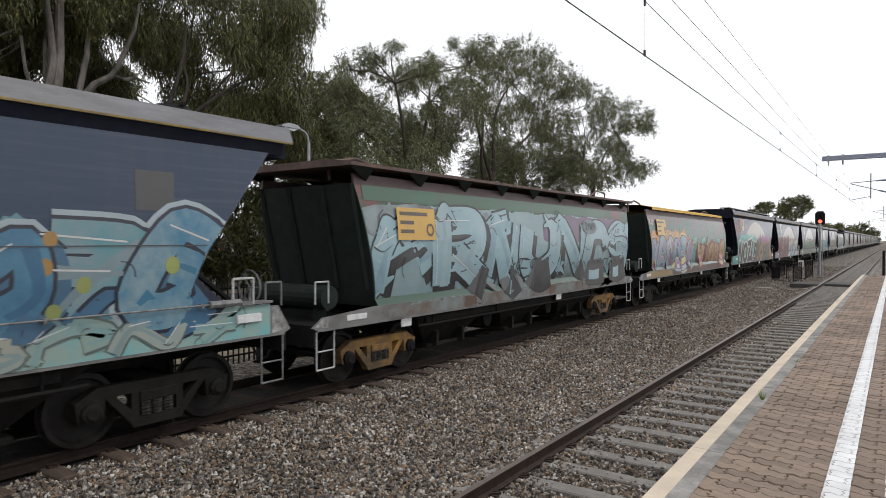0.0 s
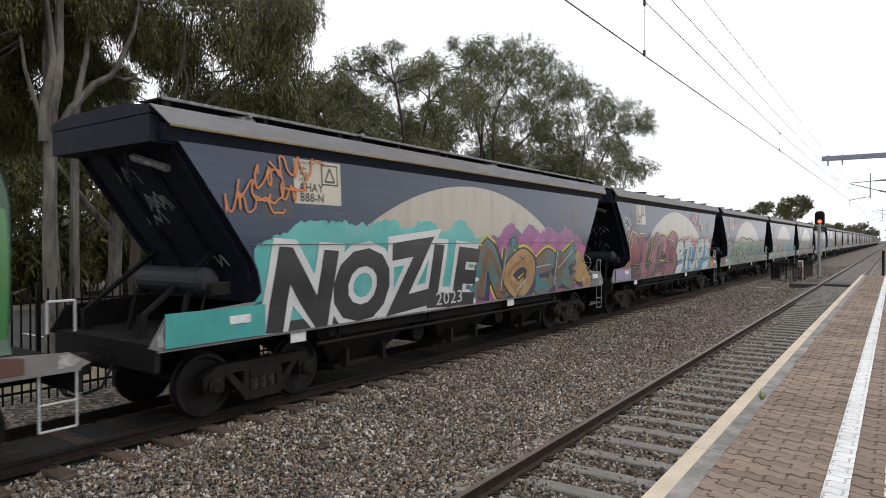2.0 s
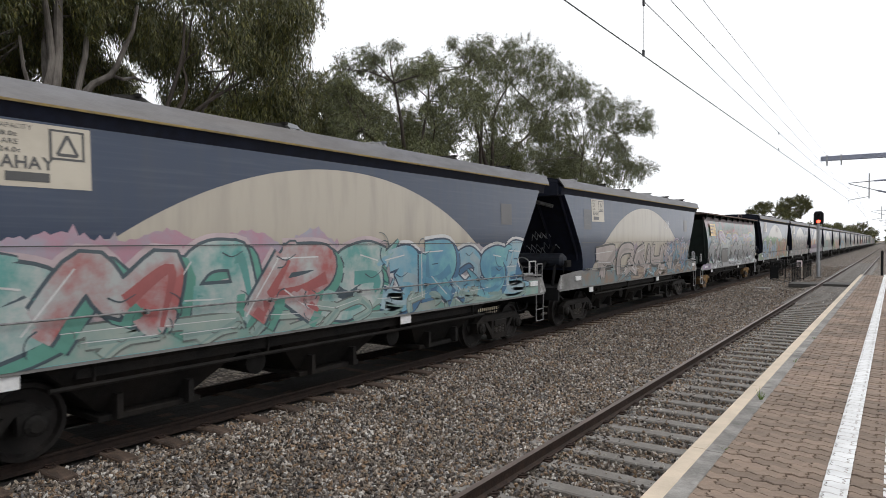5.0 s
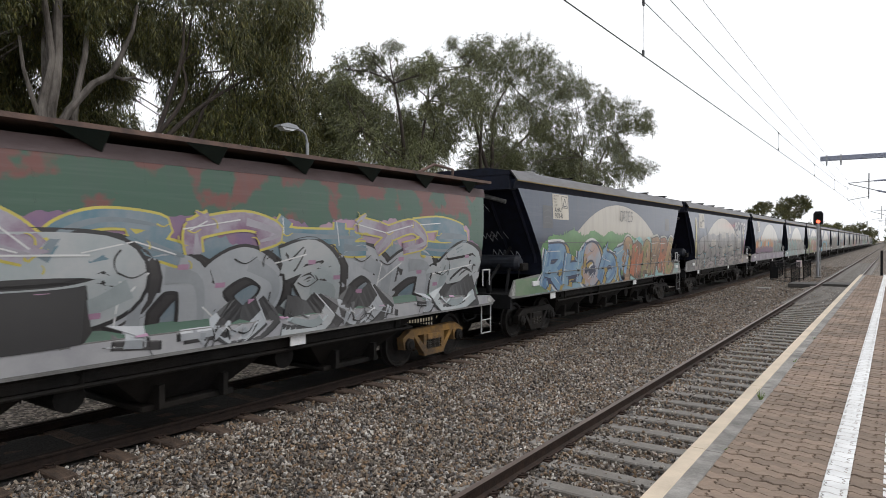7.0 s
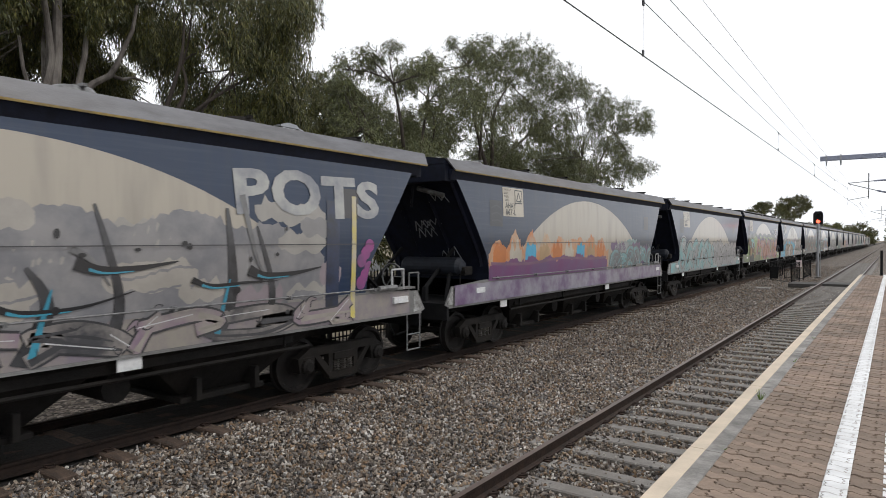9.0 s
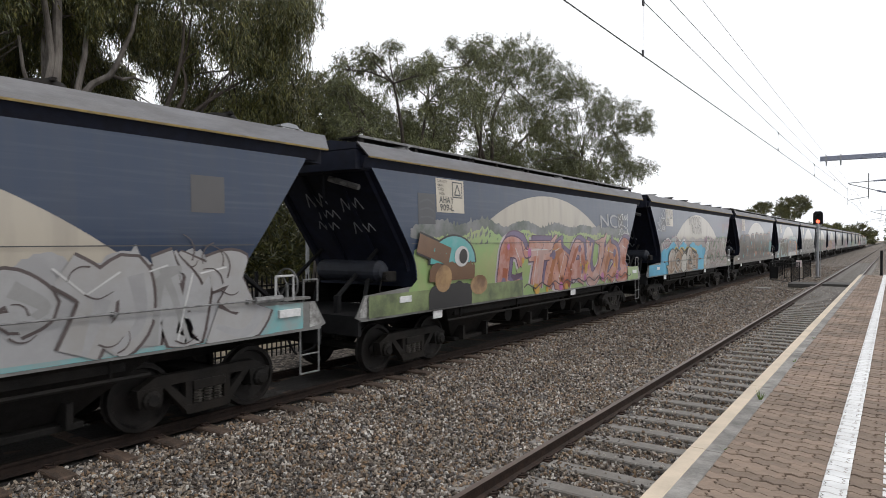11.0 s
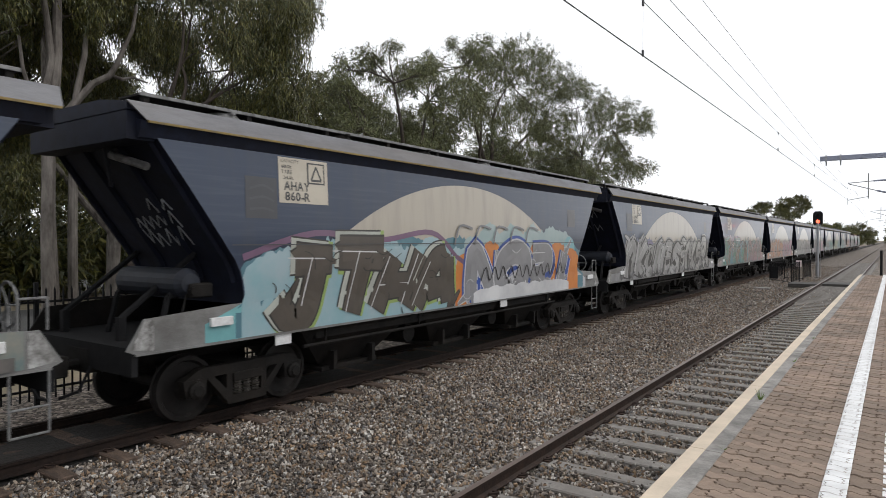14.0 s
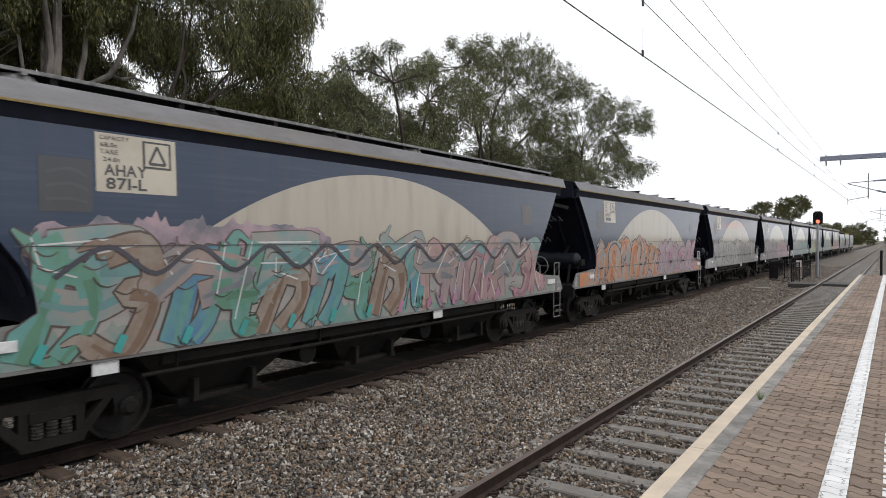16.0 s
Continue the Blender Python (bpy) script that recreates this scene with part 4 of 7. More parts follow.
def spray(c1, c2=None):
    """Sprayed paint that fades from one tone to another, scuffed by weather."""
    c2 = c2 or tuple(x * 0.8 for x in c1)
    key = (c1, c2)
    if key not in PAINTS:
        PAINTS[key] = paint("spray_paint", c1, c2, 1.4, 0.42, 0, 0.05, 30, (0.38, 0.62), dirt=0.22, dirt_col=(0.11, 0.1, 0.095))
        gloss = PAINTS[key].node_tree.nodes["Principled BSDF"]
        gloss.inputs["Coat Weight"].default_value, gloss.inputs["Coat Roughness"].default_value = 0.55, 0.2
    return PAINTS[key]


class Wall:
    """Collects flat painted shapes that follow one wagon's side and turns them into one part."""

    def __init__(self, wagon, half, name):
        self.wagon, self.half, self.name = wagon, half, name
        self.bm, self.mats, self.solo = B(), [], False
        self.ends = inset_tarp if any(c.name.startswith("tarpaulin") for c in wagon.children) else inset_old

    def cut(self, name=None, label=""):
        """Closes the shapes painted so far as one part of the wagon."""
        if self.bm.faces:
            keep = self.name
            self.name = name or keep
            self.done(label)
            self.name = keep
            self.bm, self.mats = B(), []

    def slot(self, mat):
        if mat not in self.mats:
            self.mats.append(mat)
        return self.mats.index(mat)

    def face(self, vs, k):
        try:
            f = self.bm.faces.new(vs)
            f.material_index = k
        except ValueError:
            pass

    def band(self, y0, y1, z0, z1, mat, bump=0.12, lift=0.004, waves=6, seed=0, low=0.0):
        """A cloud with a wavy top and, if low is set, a wavy bottom; its ends are rounded."""
        self.cut()
        k, n = self.slot(mat), max(8, int((y1 - y0) / 0.06))
        rng = random.Random(seed)
        ph = [rng.uniform(0, 6.28) for _ in range(4)]
        cols = []
        for i in range(n + 1):
            t = i / n
            e = min(1.0, 6 * t, 6 * (1 - t)) ** 0.5 if bump else 1.0
            a = abs(math.sin(waves * math.pi * t + ph[0])) * 0.7 + 0.3 * math.sin(waves * 2.3 * t * math.pi + ph[1])
            c = abs(math.sin(waves * 0.8 * math.pi * t + ph[2]))
            zt, zb = z1 + bump * a, z0 - low * c
            mid = (zt + zb) / 2
            zt, zb = mid + (zt - mid) * (0.35 + 0.65 * e), mid + (zb - mid) * (1 if not low else 0.35 + 0.65 * e)
            y = y0 + (y1 - y0) * t
            if bump:
                zt += rng.uniform(-1, 1) * min(0.035, bump * 0.2) + (rng.uniform(0.03, 0.09) if rng.random() < 0.07 else 0.0)
            cols.append([self.bm.verts.new((self.half(z) + lift, y, z)) for z in [zb + (zt - zb) * j / 7 for j in range(8)]])
        for a, b in zip(cols, cols[1:]):
            for j in range(7):
                self.face((a[j], b[j], b[j + 1], a[j + 1]), k)
        self.cut("colour_field")

    def disc(self, y, z, ry, rz, mat, lift=0.006, a0=0.0, a1=360.0, hole=0.0):
        k = self.slot(mat)
        n, rings = 20, (hole, (1 + hole) / 2, 1.0)
        g = []
        for r in rings:
            g.append([self.bm.verts.new((self.half(z + rz * max(r, 0.001) * math.sin(radians(a0 + (a1 - a0) * i / n))) + lift, y + ry * max(r, 0.001) * math.cos(radians(a0 + (a1 - a0) * i / n)), z + rz * max(r, 0.001) * math.sin(radians(a0 + (a1 - a0) * i / n)))) for i in range(n + 1)])
        for a, b in zip(g, g[1:]):
            for i in range(n):
                self.face((a[i], b[i], b[i + 1], a[i + 1]), k)
        if self.solo:
            self.cut("painted_spot")

    def stroke(self, pts, w, mat, lift=0.014, taper=1.0):
        """A sprayed line through (y, z) points."""
        k = self.slot(mat)
        fine = []
        for i in range(len(pts) - 1):
            p0, p1, p2, p3 = pts[max(0, i - 1)], pts[i], pts[i + 1], pts[min(len(pts) - 1, i + 2)]
            for s in range(6):
                t = s / 6
                fine.append(tuple(0.5 * (2 * p1[c] + (p2[c] - p0[c]) * t + (2 * p0[c] - 5 * p1[c] + 4 * p2[c] - p3[c]) * t * t + (3 * p1[c] - p0[c] - 3 * p2[c] + p3[c]) * t ** 3) for c in (0, 1)))
        fine.append(pts[-1])
        prev = None
        for i, (y, z) in enumerate(fine):
            a, b = fine[max(0, i - 1)], fine[min(len(fine) - 1, i + 1)]
            dy, dz = b[0] - a[0], b[1] - a[1]
            l = math.hypot(dy, dz) or 1.0
            wi = w * (1 + (taper - 1) * i / (len(fine) - 1))
            ny, nz = -dz / l * wi / 2, dy / l * wi / 2
            cur = (self.bm.verts.new((self.half(z + nz) + lift, y + ny, z + nz)), self.bm.verts.new((self.half(z - nz) + lift, y - ny, z - nz)))
            if prev:
                self.face((prev[1], cur[1], cur[0], prev[0]), k)
            prev = cur
        if self.solo:
            self.cut("painted_line")

    def rect(self, y0, y1, z0, z1, mat, lift=0.005, lean=0.0):
        k = self.slot(mat)
        n = max(1, int((z1 - z0) / 0.2))
        g = [(self.bm.verts.new((self.half(z0 + (z1 - z0) * i / n) + lift, y0 + lean * i / n, z0 + (z1 - z0) * i / n)), self.bm.verts.new((self.half(z0 + (z1 - z0) * i / n) + lift, y1 + lean * i / n, z0 + (z1 - z0) * i / n))) for i in range(n + 1)]
        for a, b in zip(g, g[1:]):
            self.face((a[0], a[1], b[1], b[0]), k)
        if self.solo:
            self.cut("painted_bar")

    def text(self, word, y0, z0, width, height, layers, seed=0, jitter=0.0, lean=0.0, pad=0.0):
        """Writes a word into a box; layers: (fatness, material, lift)."""
        rng = random.Random(seed)
        ws = []
        for ch in word:
            v, _ = glyph(ch, 0.0)
            ws.append((v[:, 0].max() - v[:, 0].min()) if len(v) else 0.3)
        total = sum(ws) + 0.10 * (1 - pad) * (len(word) - 1)
        sy = width / total
        y = y0
        for i, ch in enumerate(word):
            v0, _ = glyph(ch, 0.0)
            base = (v0[:, 0].min(), v0[:, 1].min())
            sc = height / max(0.3, v0[:, 1].max() - v0[:, 1].min()) if ch.isupper() or ch.isdigit() else height / 0.72
            if ch == "-":
                sc, base = height / 0.72, (base[0], 0.0)
            rot, dz, k2 = rng.uniform(-1, 1) * jitter, rng.uniform(-1, 1) * jitter * height * 0.4, 1 + rng.uniform(-1, 1) * jitter * 0.6
            for fat, mat, lift in layers:
                v, f = glyph(ch, fat)
                k = self.slot(mat)
                p = (v - np.array(base)) * np.array([sy, sc * k2])
                c, s = math.cos(rot), math.sin(rot)
                mid = np.array([ws[i] * sy / 2, height / 2])
                q = (p - mid) @ np.array([[c, s], [-s, c]]) + mid
                vs = [self.bm.verts.new((0, y + a + lean * b, z0 + dz + b)) for a, b in q.tolist()]
                made = []
                for t in f:
                    try:
                        fc = self.bm.faces.new([vs[j] for j in t])
                        fc.material_index = k
                        made.append(fc)
                    except ValueError:
                        pass
                geom = list({x for fc in made for x in (*fc.verts, *fc.edges)}) + made
                if height > 0.5 and made:
                    for cut in range(1, int(height / 0.3) + 1):
                        r = bmesh.ops.bisect_plane(self.bm, geom=geom, plane_co=(0, 0, z0 + cut * 0.3), plane_no=(0, 0, 1))
                        geom = r["geom"]
                for vv in {x for x in geom if isinstance(x, bmesh.types.BMVert)}:
                    vv.co.x = self.half(vv.co.z) + lift + 0.0012 * (i % 2)
            y += (ws[i] + 0.10 * (1 - pad)) * sy
            if height > 0.2:
                self.cut("letter")

    def done(self, label=""):
        bm = self.bm
        ins, low, top = {bulge: (inset, Z_LOW + 0.012, Z_SILL)}.get(self.half, (self.ends, 1.092, 1.36))
        if self.half is bulge_old and self.name == "graffiti_form":
            low = 1.38
        for v in bm.verts:
            v.co.z = max(v.co.z, low)
            if v.co.z > top:
                v.co.y = max((inset_front if self.half is bulge_old else ins)(v.co.z) + 0.02 - L2, min(L2 - ins(v.co.z) - 0.02, v.co.y))
            else:
                v.co.y = max(0.05 - L2, min(L2 - 0.05, v.co.y))
        if not bm.faces:
            return None
        bm.normal_update()
        for f in bm.faces:
            if f.normal.x < 0:
                f.normal_flip()
        me = bpy.data.meshes.new(self.name)
        bm.to_mesh(me)
        bm.free()
        return link(self.name, me, self.mats, self.wagon, label)


WHITE, BLACK, SILVER = (0.62, 0.62, 0.62), (0.012, 0.012, 0.014), (0.36, 0.36, 0.37)
TEAL, AQUA, SKY = (0.05, 0.36, 0.34), (0.16, 0.40, 0.42), (0.20, 0.33, 0.42)
PINK, MAGENTA, MAROON, PURPLE = (0.45, 0.2, 0.32), (0.33, 0.05, 0.23), (0.13, 0.016, 0.03), (0.13, 0.07, 0.16)
ORANGE, RED, BROWN, TAN = (0.55, 0.17, 0.03), (0.42, 0.05, 0.03), (0.16, 0.085, 0.045), (0.42, 0.27, 0.13)
BLUE, CYAN, NAVY = (0.03, 0.09, 0.36), (0.04, 0.36, 0.58), (0.02, 0.035, 0.09)
GREEN, LIME, OLIVE = (0.06, 0.17, 0.05), (0.25, 0.38, 0.14), (0.2, 0.2, 0.06)
CREAM, GREY, LILAC = (0.48, 0.43, 0.35), (0.17, 0.17, 0.18), (0.32, 0.26, 0.4)
YELLOW = (0.6, 0.5, 0.05)

# stroke skeletons on a ten by ten grid: letters, and under the figures loose abstract forms
SKEL = {"A": "00 28 59 68 90|23 73", "C": "86 69 29 15 11 40 80", "D": "10 19|19 79 95 80 10", "E": "80 10 19 89|15 75", "H": "10 19|80 89|14 84",
        "I": "50 59", "J": "29 99|69 62 40 13", "K": "10 19|89 24 90", "M": "00 19 54 89 90", "N": "00 19 80 99", "O": "40 03 07 49 87 83 40", "P": "10 19|19 79 86 64 14",
        "R": "10 19|19 79 86 54 14|44 90", "S": "88 49 17 35 75 82 40 01", "T": "09 99|59 50", "U": "09 03 40 83 89", "Z": "09 89 00 90",
        "e": "05 86 58 15 12 40 82", "h": "10 19|14 57 83 80", "i": "50 57|59 58", "k": "10 19|77 24 90", "l": "59 53 70", "n": "00 07|04 37 76 80",
        "o": "40 03 06 48 86 83 40", "s": "87 48 16 44 82 50 01", "u": "08 03 30 73 78|78 90", "y": "08 15 44 77|88 62 10", "z": "08 88 00 90",
        "0": "10 16 29|16 59 86 64", "1": "00 37 29|37 86 93 50", "2": "09 46 20|46 89 93 60", "3": "08 59 86 45 84 50 01", "4": "19 14 84|79 61 90",
        "5": "00 28 60 88|28 59", "6": "88 39 02 40 83 45", "7": "09 89 44 20|15 75", "8": "10 36 18 49 76 91|36 81", "9": "00 16 49 88 63 30|63 90"}


def bones(key):
    return [[(int(p[0]) / 9, int(p[1]) / 9) for p in run.split()] for run in SKEL[key].split("|")]


def piece(W, word, y0, y1, z0, z1, fill, line, halo=None, seed=0, thick=0.42, edge=0.06, drop=None, dots=None, lean=0.1, wob=0.08, shine=WHITE, lift=0.0036):
    """A row of fat sprayed letter forms: a halo, a cast block, a dark rim, the fill with a second tone, and shine lines."""
    W.cut()
    W.solo = False
    rng = random.Random(seed)
    slot, h = (y1 - y0) / len(word), z1 - z0
    for i, ch in enumerate(word):
        W.cut()
        f = fill[i % len(fill)] if isinstance(fill, list) else fill
        two = isinstance(f[0], tuple)
        main, tone = spray(*f) if two else spray(f), spray(f[1]) if two else spray(tuple(c * 0.7 for c in f))
        w = min(thick * slot, 0.36 * h)
        a0, a1 = y0 + (i - 0.04) * slot + w * 0.3, y0 + (i + 1.1) * slot - w * 0.3
        b0, b1 = z0 + w * 0.3 + wob * h * rng.uniform(-0.3, 0.3), z1 - w * 0.42 - edge + wob * h * rng.uniform(-1, 1)
        sl, base = lean + rng.uniform(-0.12, 0.12), lift + 0.0045 * (i % 2)
        runs = []
        for run in bones(ch):
            runs.append(([(a0 + (a1 - a0) * a + sl * slot * (b - 0.5) + rng.uniform(-1, 1) * wob * slot * 0.5, b0 + (b1 - b0) * b + rng.uniform(-1, 1) * wob * h * 0.3) for a, b in run], w * rng.uniform(0.88, 1.12), rng.uniform(0.75, 1.2)))
        for k, (pts, wi, tp) in enumerate(runs):
            e = 0.0004 * k
            if halo:
                W.stroke(pts, wi + 2 * edge + 0.13, spray(halo), 0.0052 + lift + 0.0006 * (i % 2) + e, tp)
            if drop:
                cast = [(a + drop[0], max(z0, c + drop[1])) for a, c in pts]
                W.stroke(cast, wi + 3.2 * edge, spray(line), 0.0062 + base + e, tp)
                W.stroke(cast, wi + 1.6 * edge, spray(drop[2]), 0.0076 + base + e, tp)
            W.stroke(pts, wi + 2 * edge, spray(line), 0.0095 + base + e, tp)
            W.stroke(pts, wi, main, 0.0115 + base + e, tp)
            n = max(2, len(pts) // 2 + 1)
            low = pts[:n] if pts[0][1] < pts[-1][1] else pts[-n:]
            W.stroke([(a + wi * 0.16, c - wi * 0.05) for a, c in low], wi * 0.5, tone, 0.0135 + base + e, 0.3)
            if shine:
                top = pts[-2:] if pts[0][1] < pts[-1][1] else pts[:2]
                W.stroke([(a - wi * 0.30, c + wi * 0.05) for a, c in top], min(wi * 0.07, 0.022), spray(shine), 0.0152 + base + e)
        for k in range(3):
            pts, wi, _ = runs[rng.randrange(len(runs))]
            a, c = pts[rng.choice((0, -1))]
            q = rng.choice((-1, 1))
            hook = [(a, c), (a + q * 0.35 * wi, c + rng.uniform(-0.1, 0.5) * wi), (a + q * rng.uniform(0.7, 1.1) * wi, c + rng.uniform(-0.3, 0.9) * wi)]
            if k < 2:
                W.stroke(hook, wi * 0.6 + 2 * edge, spray(line), 0.0088 + base + 0.0002 * k, 0.2)
                W.stroke(hook, wi * 0.6, main, 0.0109 + base + 0.0002 * k, 0.12)
            y, z, r = a + rng.uniform(-0.4, 0.4) * wi, c + rng.uniform(-0.6, 0.6) * wi, wi * rng.uniform(0.25, 0.6)
            t0 = rng.uniform(0, 6.28)
            W.stroke([(y + r * math.cos(t0 + 0.6 * j), z + r * math.sin(t0 + 0.6 * j)) for j in range(4)], min(0.024, 0.12 * wi), spray(line), 0.0171 + base + 0.0003 * k, 0.4)
        if dots:
            for k in range(4):
                pts, wi, _ = runs[rng.randrange(len(runs))]
                a, c = pts[rng.randrange(len(pts))]
                r = wi * rng.uniform(0.12, 0.26)
                W.disc(a + rng.uniform(-0.2, 0.2) * wi, c + rng.uniform(-0.2, 0.2) * wi, r, r * 1.15, spray(dots[k % len(dots)]), 0.0165 + base + 0.0003 * k)
        else:
            pts, wi, _ = runs[0]
            a, c = pts[len(pts) // 2]
            W.stroke([(a - 0.4 * wi, c + 0.1 * wi), (a, c - 0.05 * wi), (a + 0.45 * wi, c + 0.15 * wi)], min(0.022, 0.12 * wi), spray(line), 0.0168 + base, 0.5)
        W.cut("graffiti_letter")
    W.solo = True


def wild(W, y0, y1, z0, z1, n, fill, line, glow=None, seed=0, thick=0.30, edge=0.06):
    """Interlocking abstract forms that no one can read."""
    rng = random.Random(seed)
    piece(W, "".join(rng.choice("0123456789") for _ in range(n)), y0, y1, z0, z1, fill, line, glow, seed, thick + 0.1, edge, None, None, rng.uniform(-0.1, 0.25), 0.12)


def tag_word(W, word, y0, z0, width, h, col, w=0.03, seed=0, lean=0.2):
    """A word written with one thin sprayed line."""
    W.cut()
    W.solo = False
    rng = random.Random(seed)
    slot = width / len(word)
    W.cut()
    for i, ch in enumerate(word):
        for k, run in enumerate(bones(ch)):
            W.stroke([(y0 + slot * (i + 0.85 * a + lean * b) + rng.uniform(-0.04, 0.04) * slot, z0 + h * b + rng.uniform(-0.05, 0.05) * h) for a, b in run], w, spray(col), 0.02 + 0.0005 * (k + i % 2), 0.8)
    W.cut("tag")
    W.solo = True


def scribble(W, y, z, wd, h, col, seed, w=0.024):
    """A quick sprayed tag."""
    W.cut()
    W.solo = False
    rng = random.Random(seed)
    f, ph, s = rng.uniform(3.2, 5.5), rng.uniform(0, 6.28), rng.uniform(0.5, 1.3)
    pts = []
    for j in range(26):
        t = j / 25
        a = 6.28318 * f * t + ph
        pts.append((y + wd * t + 0.3 * h * s * math.cos(a) + rng.uniform(-0.02, 0.02), z + h * (0.5 + 0.42 * math.sin(a * (1 + 0.35 * math.sin(5 * t + ph))) + rng.uniform(-0.1, 0.1))))
    W.cut()
    W.stroke(pts, w * 0.8, spray(col), 0.024)
    W.cut("tag")
    W.solo = True


def drips(W, y0, y1, z0, z1, n, cols, seed):
    """Faint worn remains of older paint: soft-edged patches."""
    rng = random.Random(seed)
    for i in range(n):
        y, z = rng.uniform(y0, y1), rng.uniform(z0, z1)
        s = rng.uniform(0.2, 0.6)
        W.band(y, min(y1 + 0.3, y + s * 2.2), z, z + s * 0.5, spray(cols[i % len(cols)]), 0.1, 0.003 + 0.0002 * (i % 8), 3, seed + i, 0.08)


def data_panel(w, half, number, y0=-5.33, z0=3.12, rust=False):
    """The pale panel with the wagon's class, number, capacity and tare."""
    W = Wall(w, half, "data_panel")
    ink, pale = spray((0.03, 0.03, 0.03)), spray((0.52, 0.47, 0.38), (0.45, 0.4, 0.32))
    W.rect(y0, y0 + 1.03, z0, z0 + 0.70, pale, 0.005)
    W.text("AHAY", y0 + 0.1, z0 + 0.2, 0.52, 0.13, [(0.02, ink, 0.009)])
    if number:
        W.text(number, y0 + 0.12, z0 + 0.04, 0.5, 0.13, [(0.02, ink, 0.009)])
    else:
        W.rect(y0 + 0.14, y0 + 0.58, z0 + 0.06, z0 + 0.16, ink, 0.009)
    W.text("CAPACITY", y0 + 0.05, z0 + 0.62, 0.36, 0.05, [(0.0, ink, 0.009)])
    W.text("68.0t", y0 + 0.06, z0 + 0.535, 0.2, 0.05, [(0.015, ink, 0.009)])
    W.text("TARE", y0 + 0.05, z0 + 0.45, 0.22, 0.055, [(0.0, ink, 0.009)])
    W.text("24.0t", y0 + 0.09, z0 + 0.365, 0.2, 0.05, [(0.015, ink, 0.009)])
    W.rect(y0 + 0.58, y0 + 0.96, z0 + 0.32, z0 + 0.66, ink, 0.008)
    W.rect(y0 + 0.61, y0 + 0.93, z0 + 0.345, z0 + 0.635, pale, 0.011)
    tips = [(y0 + 0.66, z0 + 0.38), (y0 + 0.77, z0 + 0.60), (y0 + 0.88, z0 + 0.38)]
    for k in range(3):
        W.stroke([tips[k], tips[(k + 1) % 3]], 0.035, ink, 0.013 + 0.0005 * k)
    W.done("cream data panel with black lettering")
    W = Wall(w, half, "old_emblem")
    W.rect(y0 - 0.62, y0 - 0.04, z0 - 0.25, z0 + 0.36, spray((0.03, 0.032, 0.04)), 0.0045)
    W.cut("emblem_patch")
    for q in range(3):
        W.stroke([(y0 - 0.55, z0 - 0.12 + 0.15 * q), (y0 - 0.3, z0 - 0.1 + 0.17 * q), (y0 - 0.1, z0 - 0.14 + 0.15 * q)], 0.035, spray((0.045, 0.048, 0.056)), 0.0065)
        W.cut("emblem_bar")
    W.rect(5.2, 5.72, 2.92, 3.42, spray((0.045, 0.042, 0.045)), 0.0045)
    W.cut("emblem_patch")
    W.done("faded dark emblem patch")
    W = Wall(w, half, "panel_joint")
    W.stroke([(-6.2, 2.48), (6.2, 2.48)], 0.014, spray((0.05, 0.05, 0.055)), 0.033)
    W.done("thin dark horizontal weld line")


def yellow_panel(w, y0=-5.9, z0=2.72):
    W = Wall(w, bulge_old, "data_panel")
    ink = spray((0.08, 0.05, 0.02))
    W.rect(y0, y0 + 1.2, z0, z0 + 0.62, spray((0.62, 0.36, 0.04), (0.55, 0.32, 0.06)), 0.046)
    for k in range(3):
        W.rect(y0 + 0.08, y0 + (0.95 if k == 0 else 0.5), z0 + 0.47 - 0.17 * k, z0 + 0.54 - 0.17 * k, ink, 0.050)
    W.disc(y0 + 1.02, z0 + 0.2, 0.13, 0.13, ink, 0.050, hole=0.6)
    W.done("faded yellow data panel")


def chalk(w, seed, col=(0.3, 0.32, 0.34)):
    """Chalky tags on the front end sheet."""
    rng = random.Random(seed)
    bm = B()
    for k in range(5):
        x, z = rng.uniform(-0.9, 0.4), rng.uniform(2.1, 3.5)
        pts = [(x + j * 0.09, z + (0.14 if j % 2 else -0.1) * rng.uniform(0.4, 1.2)) for j in range(7)]
        for (xa, za), (xb, zb) in zip(pts, pts[1:]):
            tube(bm, (xa, -(L2 - inset(za)) - 0.012, za), (xb, -(L2 - inset(zb)) - 0.012, zb), 0.011, 3)
    tagged(part("chalk_tag", bm, spray(col), w), kind="stuff")

# ---- the train ----
GAP, PITCH, SPEED = 6.48, 16.128, 17.495
COUNT = 29
OLD = {1: 0, 2: 1, 8: 0, 26: 0, 27: 1, 28: 0}


def berth(i):
    """Where the middle of the wagon stands at the start."""
    return GAP - L2 + PITCH * i + (0.3 if i == 0 else 0.0)


protos = {"a": slate_hopper(False), "b": slate_hopper(True), 0: green_hopper(False), 1: green_hopper(True)}
WALKWAY = {3, 13, 15, 16, 17, 18, 23}
wagons, used = [], set()
for i_ in range(COUNT):
    key_ = OLD.get(i_, "b" if i_ in WALKWAY else "a")
    at_ = pose(TRAIN_X, berth(i_), 0)
    if key_ in used:
        wagons.append(copy_thing(protos[key_], at_))
    else:
        used.add(key_)
        protos[key_].matrix_basis = at_
        wagons.append(protos[key_])


